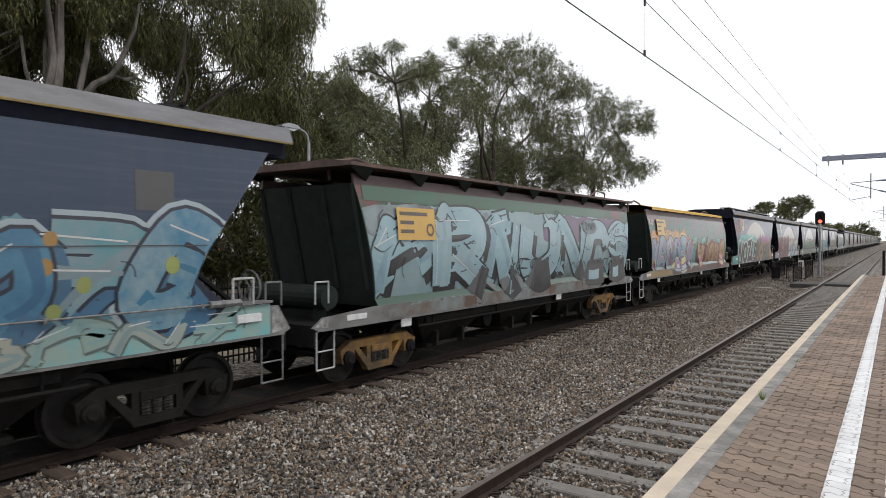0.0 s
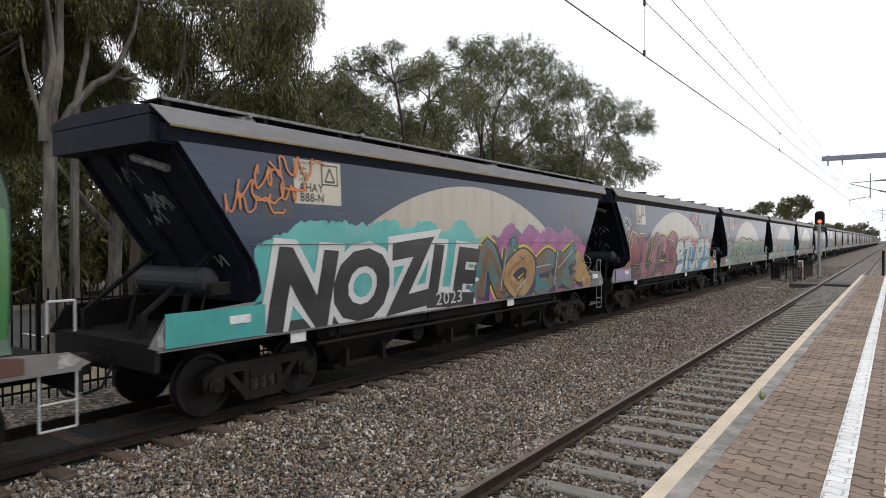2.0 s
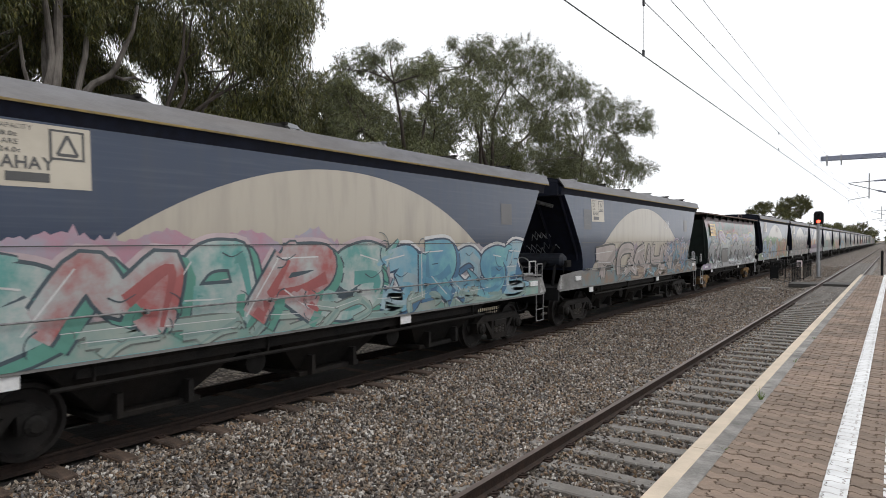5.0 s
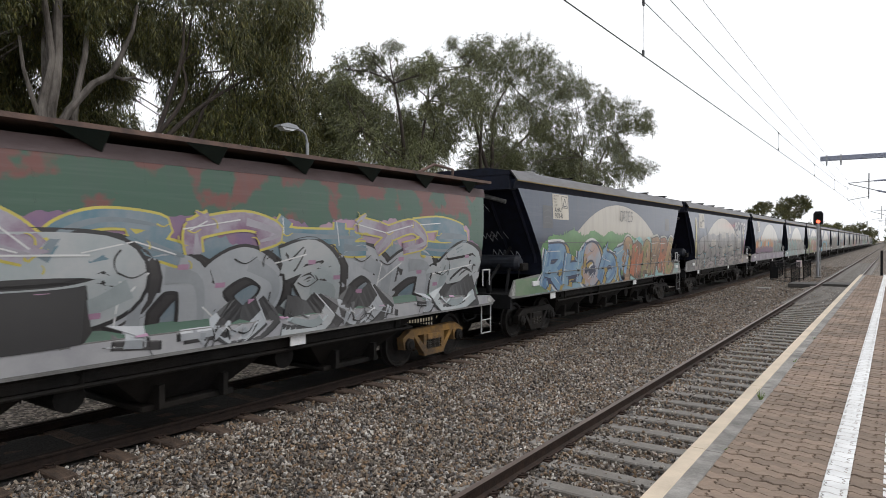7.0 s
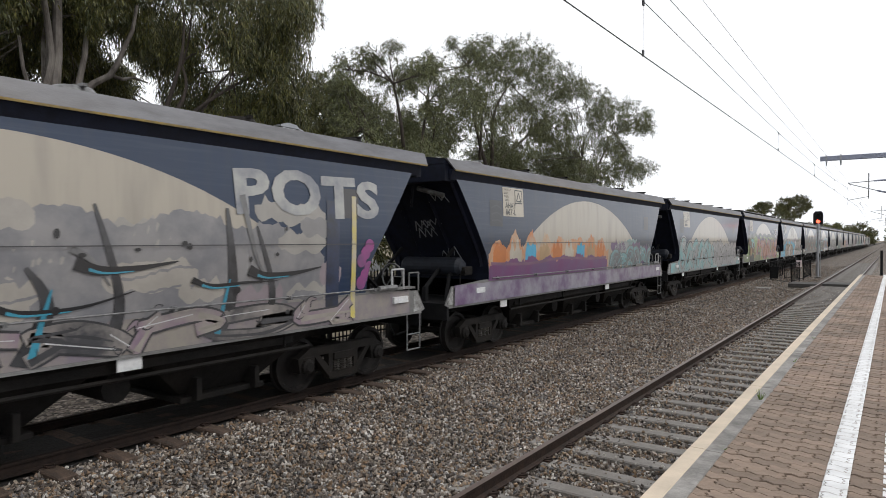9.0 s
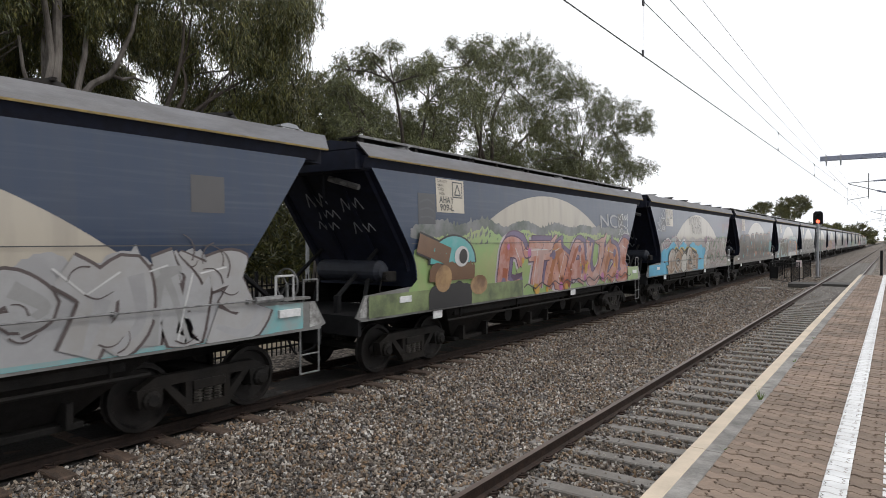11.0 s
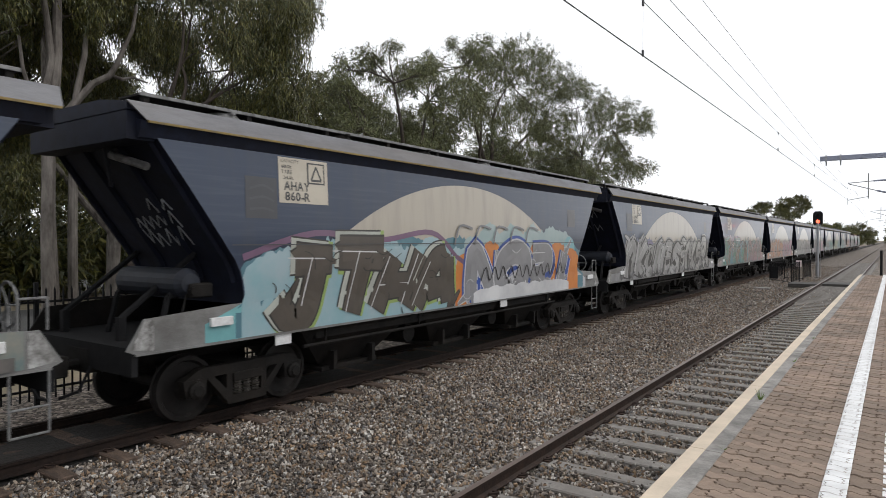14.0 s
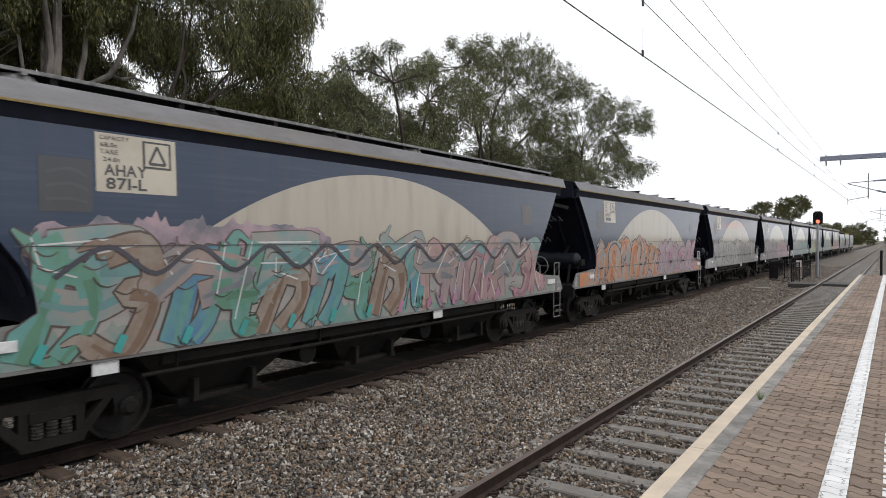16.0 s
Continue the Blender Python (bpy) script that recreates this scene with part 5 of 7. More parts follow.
def decorate(i, w):
    half = bulge_old if i in OLD else bulge
    W = Wall(w, half, "graffiti")
    W.solo = True
    S = lambda *c: spray(*c)
    sills = {3: ((0.03, 0.032, 0.034), MAGENTA), 4: (MAROON, (0.4, 0.45, 0.47)), 5: ((0.22, 0.3, 0.26), (0.2, 0.3, 0.28)), 6: (AQUA, SKY), 9: (SKY, AQUA), 12: ((0.3, 0.3, 0.3), AQUA), 14: ((0.36, 0.35, 0.34), (0.3, 0.29, 0.28)), 15: ((0.05, 0.05, 0.052), (0.1, 0.1, 0.1)), 16: (AQUA, (0.48, 0.48, 0.5)), 17: ((0.3, 0.3, 0.3), (0.26, 0.26, 0.25))}
    if i in sills:
        W.rect(-6.6, 0.0, Z_LOW + 0.01, Z_SILL + 0.02, spray(sills[i][0]), 0.003)
        W.rect(0.0, 6.6, Z_LOW + 0.01, Z_SILL + 0.02, spray(sills[i][1]), 0.003)
        W.cut("colour_field")
    if i == 0:
        W.band(-2, 6.3, 1.15, 2.55, S((0.1, 0.22, 0.29), (0.07, 0.2, 0.22)), 0.3, 0.003, 9, 1)
        piece(W, "058276", -0.5, 6.3, 1.55, 2.75, [((0.07, 0.22, 0.32), (0.03, 0.13, 0.24)), ((0.08, 0.26, 0.3), (0.2, 0.28, 0.31)), ((0.2, 0.3, 0.34), (0.04, 0.17, 0.28))], (0.01, 0.016, 0.035), (0.36, 0.44, 0.48), 2, 0.34, 0.045, (0.16, -0.1, (0.05, 0.14, 0.24)), [(0.35, 0.2, 0.05), (0.3, 0.34, 0.1)], lean=0.3, wob=0.14)
        W.band(-4, 7.3, 1.14, 1.6, S((0.3, 0.34, 0.28), AQUA), 0.0, 0.0048, 9, 4)
        wild(W, -2.0, 6.9, 1.13, 1.62, 9, [((0.26, 0.33, 0.28), (0.2, 0.34, 0.34)), ((0.34, 0.34, 0.28), (0.22, 0.3, 0.3))], (0.1, 0.13, 0.12), None, 12, 0.3, 0.03)
    elif i == 1:
        W.band(-6.7, 7.25, 1.42, 3.22, S((0.25, 0.34, 0.36), (0.2, 0.3, 0.33)), 0.05, 0.004, 9, 3)
        W.rect(-6.4, 5.2, 3.26, 3.53, S((0.018, 0.1, 0.045), (0.03, 0.085, 0.045)), 0.009)
        W.band(0.6, 7.2, 2.5, 3.2, S(PURPLE, (0.12, 0.08, 0.1)), 0.05, 0.0055, 5, 5, 0.2)
        W.band(-6.6, -2.0, 2.75, 3.2, S((0.1, 0.09, 0.1), (0.2, 0.26, 0.27)), 0.05, 0.0058, 3, 8, 0.2)
        W.band(-1.8, 7.0, 1.42, 1.85, S((0.03, 0.035, 0.04), (0.2, 0.28, 0.3)), 0.2, 0.006, 6, 8)
        piece(W, "0R5UNCS", -6.3, 7.1, 1.46, 3.2, [((0.27, 0.41, 0.45), (0.22, 0.35, 0.4)), ((0.24, 0.38, 0.43), (0.3, 0.42, 0.46))], BLACK, None, 7, 0.56, 0.05, (0.13, -0.12, (0.02, 0.022, 0.025)))
        W.disc(3.75, 2.95, 0.55, 0.22, S((0.12, 0.16, 0.17)), 0.03)
        W.text("2019", 3.4, 2.85, 0.75, 0.22, [(0.0, S(BLACK), 0.036)], 1, 0.1)
        W.stroke([(2.3 + 0.19 * k, 1.75 + (0.16 if k % 2 else 0.0)) for k in range(24)], 0.03, S(BLACK), 0.036)
        for k in range(3):
            tag_word(W, "ES", -1.0 + 0.1 * k, 1.6, 1.3, 0.45, BLACK, 0.035, 2)
        W.band(-5.8, 7.2, 1.1, 1.33, S((0.2, 0.24, 0.24), (0.12, 0.07, 0.045)), 0.01, 0.004, 9, 6)
        drips(W, -5.5, 6.8, 1.12, 1.2, 14, [(0.12, 0.06, 0.04), (0.2, 0.28, 0.28), (0.08, 0.05, 0.04)], 77)
        yellow_panel(w, -5.55, 2.55)
    elif i == 2:
        W.band(-6.9, -0.5, 1.42, 2.85, S((0.42, 0.25, 0.05), ORANGE), 0.15, 0.004, 5, 3)
        W.band(-1.2, 6.9, 1.42, 2.5, S(TEAL, GREEN), 0.2, 0.0035, 5, 4)
        W.band(-5.6, -0.9, 2.3, 2.72, S(ORANGE, (0.5, 0.28, 0.04)), 0.2, 0.0055, 4, 9, 0.1)
        W.band(-6.6, -0.3, 1.42, 2.45, S((0.17, 0.05, 0.14), (0.24, 0.12, 0.2)), 0.3, 0.0062, 5, 10)
        piece(W, "5A0CE5", -6.5, -0.2, 1.42, 2.65, [((0.34, 0.3, 0.42), SKY), (AQUA, (0.34, 0.3, 0.42)), ((0.42, 0.44, 0.42), LILAC)], (0.14, 0.03, 0.1), (0.55, 0.5, 0.2), 5, 0.44, 0.05, (0.12, -0.1, (0.15, 0.34, 0.42)), [(0.36, 0.24, 0.08), (0.4, 0.3, 0.42)])
        W.band(0.4, 6.3, 1.3, 2.3, S((0.16, 0.03, 0.04), MAROON), 0.12, 0.0065, 7, 7)
        piece(W, "yinks", 0.8, 6.4, 1.36, 2.62, [((0.5, 0.34, 0.2), (0.4, 0.22, 0.1))], MAROON, (0.5, 0.22, 0.24), 3, 0.42, 0.05, (0.08, -0.06, (0.2, 0.04, 0.05)), lean=0.05)
        W.band(6.3, 6.9, 1.42, 2.9, S((0.04, 0.2, 0.06), GREEN), 0.1, 0.0045, 2, 4)
        W.band(-6.9, -3.5, 1.1, 1.33, S((0.3, 0.2, 0.07)), 0.01, 0.004, 4, 1)
        W.band(-3.4, 7.0, 1.1, 1.35, S((0.12, 0.05, 0.035), (0.07, 0.04, 0.035)), 0.01, 0.0045, 4, 1)
        yellow_panel(w, -5.6, 2.75)
        scribble(W, -6.8, 3.1, 0.9, 0.25, WHITE, 3)
    elif i == 3:
        W.band(-6.1, 0.6, 1.3, 2.75, S(TEAL, (0.12, 0.42, 0.4)), 0.22, 0.004, 5, 3)
        W.band(-7.5, -5.9, 1.15, 1.6, S(TEAL), 0.0, 0.036, 3, 3)
        W.text("NOZLE", -5.75, 1.24, 5.6, 1.15, [(0.125, S((0.62, 0.62, 0.62), (0.55, 0.55, 0.55)), 0.013), (0.05, S(BLACK, (0.02, 0.02, 0.022)), 0.019)], 4, 0.12, 0.12)
        W.text("2023", -1.55, 1.22, 0.95, 0.26, [(0.0, S(WHITE), 0.028)], 1)
        W.band(0.3, 6.0, 1.15, 2.75, S(PURPLE, MAGENTA), 0.2, 0.0045, 5, 8)
        W.band(0.6, 6.3, 1.15, 2.45, S(MAGENTA, (0.4, 0.1, 0.3)), 0.2, 0.007, 6, 9)
        piece(W, "NoeK4", 0.1, 6.7, 1.15, 2.5, [((0.02, 0.2, 0.22), BROWN), (TAN, (0.3, 0.16, 0.05)), ((0.2, 0.08, 0.03), (0.03, 0.2, 0.22))], BLACK, YELLOW, 6, 0.46, 0.045, (0.12, -0.08, (0.025, 0.03, 0.09)))
        for k in range(4):
            scribble(W, -6.7 + k * 0.3, 2.9 + 0.2 * k, 1.1, 0.35, ORANGE, 40 + k, 0.04)
    elif i == 4:
        W.band(-6.3, -0.1, 1.2, 2.5, S(BLACK, MAROON), 0.25, 0.0035, 6, 2)
        piece(W, "MUC6", -6.1, -0.1, 1.14, 2.8, [((0.15, 0.02, 0.035), (0.24, 0.04, 0.07)), (MAROON, (0.3, 0.1, 0.15)), ((0.36, 0.14, 0.22), MAROON)], BLACK, YELLOW, 19, 0.5, 0.07, (0.12, -0.1, BLACK), lean=0.2)
        W.band(0.0, 6.4, 1.9, 2.5, S(ORANGE, PINK), 0.25, 0.004, 7, 4)
        W.band(-0.2, 6.2, 1.14, 2.0, S(CYAN, (0.04, 0.3, 0.48)), 0.35, 0.0055, 6, 14)
        piece(W, "STUPS", -0.2, 5.6, 1.16, 2.55, [((0.58, 0.58, 0.55), (0.52, 0.57, 0.56))], (0.012, 0.02, 0.05), None, 9, 0.33, 0.045, (0.24, -0.2, (0.03, 0.3, 0.5)), lean=0.25, wob=0.12)
        W.band(4.6, 6.8, 1.15, 2.2, S(ORANGE), 0.2, 0.006, 3, 6)
        tag_word(W, "NOZlE", 2.3, 3.3, 1.65, 0.4, (0.6, 0.14, 0.13), 0.06, 6)
        W.stroke([(3.3, 3.28), (4.1, 3.25), (3.9, 3.14), (4.2, 3.05), (4.0, 2.98)], 0.05, S((0.6, 0.14, 0.13)), 0.036)
        W.band(-7.4, -5.9, 1.15, 1.55, S(LILAC), 0.0, 0.036, 3, 3)
        for k in range(3):
            scribble(W, -6.8, 2.6 + 0.25 * k, 0.8, 0.25, WHITE if k else ORANGE, 60 + k)
    elif i == 5:
        W.band(-6.1, 6.6, 1.15, 2.3, S((0.35, 0.34, 0.33), AQUA), 0.2, 0.0035, 9, 2)
        W.stroke([(-6.1, 1.5), (-5.3, 2.35), (-3.2, 2.35), (-2, 2.7), (-0.5, 2.6), (0.5, 2.65), (1.6, 2.5)], 0.1, S(BLACK), 0.008)
        piece(W, "0TETRI", -5.3, 0.3, 1.4, 2.35, [((0.1, 0.36, 0.3), (0.2, 0.25, 0.1)), ((0.3, 0.36, 0.36), (0.08, 0.3, 0.26)), (AQUA, OLIVE)], BLACK, (0.42, 0.42, 0.42), 29, 0.44, 0.05, (0.14, -0.1, (0.1, 0.1, 0.1)), lean=0.25)
        wild(W, -4.6, 6.6, 1.12, 1.62, 9, [((0.24, 0.2, 0.09), (0.2, 0.33, 0.28)), ((0.22, 0.36, 0.32), (0.16, 0.14, 0.07))], (0.05, 0.045, 0.04), None, 44, 0.3, 0.03)
        W.band(0.3, 6.6, 1.6, 2.4, S((0.22, 0.13, 0.2), (0.3, 0.2, 0.27)), 0.2, 0.0042, 6, 15)
        piece(W, "OREHM5", 0.6, 6.5, 1.55, 2.4, [((0.06, 0.28, 0.2), (0.05, 0.2, 0.34)), (TEAL, OLIVE)], (0.02, 0.04, 0.05), (0.4, 0.38, 0.1), 31, 0.4, 0.035, (0.1, -0.08, (0.05, 0.09, 0.2)))
        W.rect(-5.7, -5.0, 2.0, 2.45, S((0.5, 0.5, 0.48)), 0.0065)
        W.rect(-7.2, -6.7, 1.3, 1.45, S(ORANGE), 0.04)
        for k in range(3):
            scribble(W, -6.6, 2.2 + 0.25 * k, 0.8, 0.25, WHITE, 70 + k)
    elif i == 7:
        W.band(6.0, 7.35, 1.15, 1.5, S((0.26, 0.22, 0.17), (0.14, 0.08, 0.05)), 0.0, 0.0064, 2, 5)
        drips(W, -5, 5.5, 1.2, 2.2, 40, [(0.36, 0.32, 0.3), (0.45, 0.4, 0.37), (0.3, 0.24, 0.28), (0.2, 0.3, 0.3)], 5)
        wild(W, -5, 4.2, 1.3, 2.4, 5, [((0.4, 0.35, 0.33), (0.3, 0.26, 0.25))], (0.03, 0.03, 0.03), None, 9, 0.5, 0.06)
        W.band(2.2, 6.3, 1.2, 2.3, S((0.04, 0.13, 0.26), (0.06, 0.22, 0.32)), 0.2, 0.0056, 3, 5)
        for k in range(4):
            scribble(W, 4.3 + 0.3 * k, 1.9 + 0.1 * k, 1.2, 0.3, WHITE if k % 2 else TAN, 80 + k)
        W.band(-6, 7.0, 1.15, 1.55, S((0.2, 0.13, 0.085), (0.08, 0.2, 0.25)), 0.0, 0.0049, 9, 5)
        wild(W, 2.6, 6.6, 1.6, 2.55, 4, [((0.04, 0.16, 0.3), (0.3, 0.24, 0.26)), ((0.4, 0.24, 0.17), (0.05, 0.2, 0.3))], (0.02, 0.03, 0.06), (0.3, 0.24, 0.36), 86, 0.34, 0.035)
        wild(W, -3.0, 6.8, 1.12, 1.6, 7, [((0.22, 0.14, 0.09), (0.08, 0.2, 0.26)), ((0.3, 0.24, 0.18), (0.16, 0.1, 0.07))], (0.06, 0.05, 0.045), None, 87, 0.26, 0.03)
        scribble(W, 2.2, 3.0, 0.7, 0.35, WHITE, 9)
    elif i == 8:
        W.band(-6.6, 7.0, 1.42, 2.75, S(PURPLE, (0.2, 0.1, 0.16)), 0.15, 0.0035, 8, 2)
        W.band(-6.5, 7.0, 1.42, 2.4, S((0.2, 0.22, 0.24), (0.1, 0.16, 0.2)), 0.22, 0.005, 12, 3)
        wild(W, -5.6, 6.4, 2.3, 3.0, 7, [((0.05, 0.14, 0.19), (0.16, 0.2, 0.23)), ((0.15, 0.06, 0.13), (0.3, 0.28, 0.32))], (0.5, 0.42, 0.06), None, 71, 0.3, 0.035)
        chrome = [((0.33, 0.34, 0.36), (0.27, 0.29, 0.31)), ((0.36, 0.37, 0.38), (0.28, 0.32, 0.33))]
        for word, ya, yb, sd in (("5P", -6.2, -1.1, 17), ("n", -1.2, 0.0, 18), ("o3o", -0.05, 3.7, 19), ("ne", 3.6, 6.9, 20)):
            piece(W, word, ya, yb, 1.1, 2.6, chrome, BLACK, None, sd, 0.42, 0.05, (0.13, -0.05, (0.03, 0.028, 0.03)), lean=0.12, wob=0.04)
        for k in range(22):
            y, z = -5.6 + 0.57 * k, 1.35 + 0.27 * ((k * 7) % 4)
            W.rect(y, y + 0.16, z, z + 0.07, S((0.36, 0.2, 0.3)), 0.0225)
        W.band(-6.5, -4.6, 1.5, 2.5, S((0.06, 0.14, 0.2), (0.1, 0.18, 0.24)), 0.25, 0.0055, 3, 12, 0.1)
        W.band(2.0, 6.6, 2.45, 2.85, S((0.34, 0.2, 0.27), (0.26, 0.18, 0.24)), 0.12, 0.0045, 5, 13, 0.1)
        W.band(-6.2, 7.4, 1.1, 1.34, S(SILVER, (0.28, 0.28, 0.3)), 0.005, 0.004, 8, 8)
        W.band(-7.3, -5.6, 1.1, 1.34, S(PURPLE, LILAC), 0.0, 0.006, 2, 8)
        yellow_panel(w, -5.75, 2.76)
    elif i == 9:
        W.band(-7.4, -5.6, 1.15, 1.57, S((0.09, 0.19, 0.09), (0.16, 0.22, 0.14)), 0.0, 0.0062, 2, 5)
        W.band(6.3, 7.3, 1.15, 1.57, S((0.2, 0.34, 0.34), (0.26, 0.3, 0.28)), 0.0, 0.0062, 2, 5)
        W.band(-6.1, 2.2, 1.3, 2.7, S(GREEN, (0.09, 0.24, 0.07)), 0.14, 0.004, 5, 5)
        piece(W, "RHO15", -6.0, 0.7, 1.14, 2.45, [(SKY, (0.09, 0.2, 0.36)), ((0.12, 0.24, 0.4), SKY), ((0.3, 0.36, 0.44), (0.4, 0.28, 0.24))], NAVY, WHITE, 33, 0.5, 0.06, (0.22, -0.06, (0.38, 0.27, 0.06)))
        W.band(-0.4, 6.5, 1.15, 2.5, S(AQUA, (0.3, 0.5, 0.5)), 0.18, 0.006, 6, 6)
        piece(W, "C5A7R6", 0.1, 6.4, 1.16, 2.55, [((0.38, 0.22, 0.11), (0.2, 0.12, 0.07)), ((0.16, 0.1, 0.07), (0.45, 0.13, 0.05)), ((0.42, 0.2, 0.12), OLIVE)], (0.05, 0.03, 0.02), (0.45, 0.45, 0.4), 35, 0.44, 0.035, (0.14, -0.1, (0.13, 0.09, 0.06)), [(0.2, 0.3, 0.1), BROWN])
        tag_word(W, "DATES", -0.1, 3.2, 1.3, 0.32, (0.1, 0.1, 0.11), 0.035, 8)
        W.text("2020", 1.75, 1.2, 0.6, 0.2, [(0.0, S(BLACK), 0.06)], 1, 0.1)
    elif i == 10:
        W.band(-5.5, 4.9, 1.2, 2.75, S((0.27, 0.26, 0.26), (0.17, 0.17, 0.185)), 0.2, 0.0035, 6, 15)
        W.rect(-6.05, -5.85, 1.7, 3.6, S(YELLOW, CREAM), 0.0095)
        W.rect(-5.8, -5.55, 1.3, 3.4, S(BLACK, GREY), 0.0095)
        W.rect(5.55, 5.66, 1.2, 3.3, S(CREAM, YELLOW), 0.0095)
        W.rect(4.95, 5.25, 1.2, 3.2, S(NAVY, BLACK), 0.0095)
        rl = random.Random(12)
        drips(W, -5, 5.0, 1.3, 2.9, 30, [(0.36, 0.34, 0.31), (0.26, 0.25, 0.25), (0.4, 0.37, 0.33), (0.3, 0.25, 0.27)], 61)
        for k in range(9):
            y = -5.4 + 1.15 * k + rl.uniform(-0.3, 0.3)
            top = rl.uniform(2.0, 3.1)
            W.stroke([(y, 1.16), (y + rl.uniform(0.1, 0.4), 1.8), (y + rl.uniform(-0.2, 0.3), top)], rl.uniform(0.14, 0.34), S(BLACK, (0.06, 0.06, 0.065)), 0.012 + 0.0003 * k, 0.15)
            if k % 2:
                W.stroke([(y + 0.1, 1.25), (y + 0.3, 2.0)], 0.1, S((0.04, 0.28, 0.4)), 0.016, 0.2)
                W.stroke([(y + 0.5, top + 0.2), (y + 0.75, 2.3), (y + 0.95, 2.0)], 0.1, S((0.06, 0.06, 0.065), (0.2, 0.2, 0.2)), 0.0165, 0.15)
            z, n = rl.uniform(1.6, 2.2), rl.uniform(0.6, 1.3)
            W.stroke([(y - 0.3, z + 0.1), (y, z), (y + 0.5 * n, z + 0.02), (y + n, z + rl.uniform(-0.1, 0.2))], rl.uniform(0.08, 0.17), S(BLACK), 0.018 + 0.0003 * k, 0.1)
            W.stroke([(y - 0.15, z + 0.02), (y + 0.05, z - 0.03), (y + 0.4 * n, z - 0.02)], 0.04, S((0.05, 0.3, 0.42)), 0.0215, 0.3)
            for q in range(3):
                W.disc(y + rl.uniform(0, 1.2), rl.uniform(1.4, 2.8), rl.uniform(0.02, 0.06), rl.uniform(0.02, 0.06), S(BLACK), 0.0218)
        wild(W, -5.0, 5.6, 1.13, 1.62, 8, [((0.3, 0.27, 0.25), (0.05, 0.05, 0.055)), ((0.24, 0.17, 0.22), (0.34, 0.31, 0.27))], (0.04, 0.04, 0.045), None, 64, 0.3, 0.03)
        W.text("POTS", 3.2, 2.95, 3.0, 0.62, [(0.04, S((0.42, 0.42, 0.4), (0.2, 0.21, 0.24)), 0.012)], 2, 0.1)
        for k in range(6):
            W.disc(5.8 + 0.1 * (k % 3), 1.8 + 0.13 * k, 0.12, 0.12, S(PURPLE, MAGENTA), 0.013)
        W.band(-6, 7.2, 1.15, 1.58, S((0.3, 0.27, 0.23), (0.2, 0.17, 0.2)), 0.0, 0.0042, 9, 5)
    elif i == 11:
        W.band(-6.0, 1.6, 1.66, 2.4, S((0.45, 0.36, 0.25), ORANGE), 0.35, 0.004, 8, 5)
        W.band(-6.0, 1.5, 1.6, 2.0, S((0.16, 0.04, 0.14), PURPLE), 0.14, 0.009, 7, 6)
        for k in range(9):
            W.band(-5.8 + 0.8 * k, -5.2 + 0.8 * k, 2.0, 2.3, S((ORANGE, CREAM, CYAN, TAN)[k % 4]), 0.3, 0.006 + 0.0003 * k, 2, k)
        W.stroke([(-5.9, 2.0), (-4, 1.95), (-2, 2.05), (0, 1.98), (1.4, 2.0)], 0.07, S((0.2, 0.1, 0.16)), 0.013)
        drips(W, 1.6, 6.0, 1.7, 2.3, 24, [(0.18, 0.3, 0.3), (0.3, 0.32, 0.32), PURPLE], 25)
        wild(W, 1.8, 6.2, 1.6, 2.3, 6, [(AQUA, GREY)], (0.15, 0.15, 0.16), None, 37, 0.3, 0.04)
        W.band(-7.4, 7.3, 1.15, 1.58, S((0.3, 0.29, 0.33), PURPLE), 0.0, 0.034, 7, 5)
        scribble(W, -5.6, 1.24, 2.2, 0.28, WHITE, 73, 0.03)
    elif i == 13:
        W.band(-6.2, 6.3, 1.15, 2.65, S(LIME, (0.32, 0.36, 0.16)), 0.16, 0.004, 6, 5)
        W.band(-7.4, -1.6, 1.15, 1.55, S((0.22, 0.28, 0.12), (0.08, 0.1, 0.05)), 0.0, 0.0345, 7, 5)
        W.band(6.2, 7.3, 1.15, 1.6, S((0.3, 0.36, 0.22), LIME), 0.0, 0.0335, 7, 5)
        for k in range(10):
            W.stroke([(-1.6 + 0.8 * k, 1.36), (-1.4 + 0.8 * k, 1.43), (-1.2 + 0.8 * k, 1.36), (-0.95 + 0.8 * k, 1.3), (-0.8 + 0.8 * k, 1.36)], 0.035, S((0.06, 0.03, 0.05)), 0.075)
        W.band(-6.2, 6.4, 2.55, 2.9, S((0.05, 0.07, 0.05), GREY), 0.14, 0.0036, 6, 5, 0.1)
        # a round-headed cartoon form in plain shapes
        W.disc(-4.75, 2.05, 0.9, 0.62, S(BLACK), 0.040, 0, 180)
        W.disc(-4.75, 2.07, 0.84, 0.56, S(AQUA, TEAL), 0.043, 0, 180)
        W.band(-5.6, -3.9, 1.7, 2.05, S(BROWN), 0.05, 0.046, 3, 5)
        W.band(-5.6, -4.0, 1.14, 1.62, S(BLACK), 0.06, 0.0452, 3, 6)
        W.disc(-4.45, 2.2, 0.28, 0.22, S(WHITE), 0.05)
        W.disc(-4.4, 2.2, 0.16, 0.16, S(BLACK), 0.053)
        W.stroke([(-6.0, 2.5), (-4.9, 2.2)], 0.46, S(BLACK), 0.040)
        W.stroke([(-6.0, 2.5), (-4.9, 2.2)], 0.38, S(BROWN), 0.044)
        W.disc(-5.1, 1.75, 0.3, 0.28, S(TAN, BROWN), 0.048)
        W.disc(-3.7, 1.55, 0.36, 0.22, S(TAN, BROWN), 0.048)
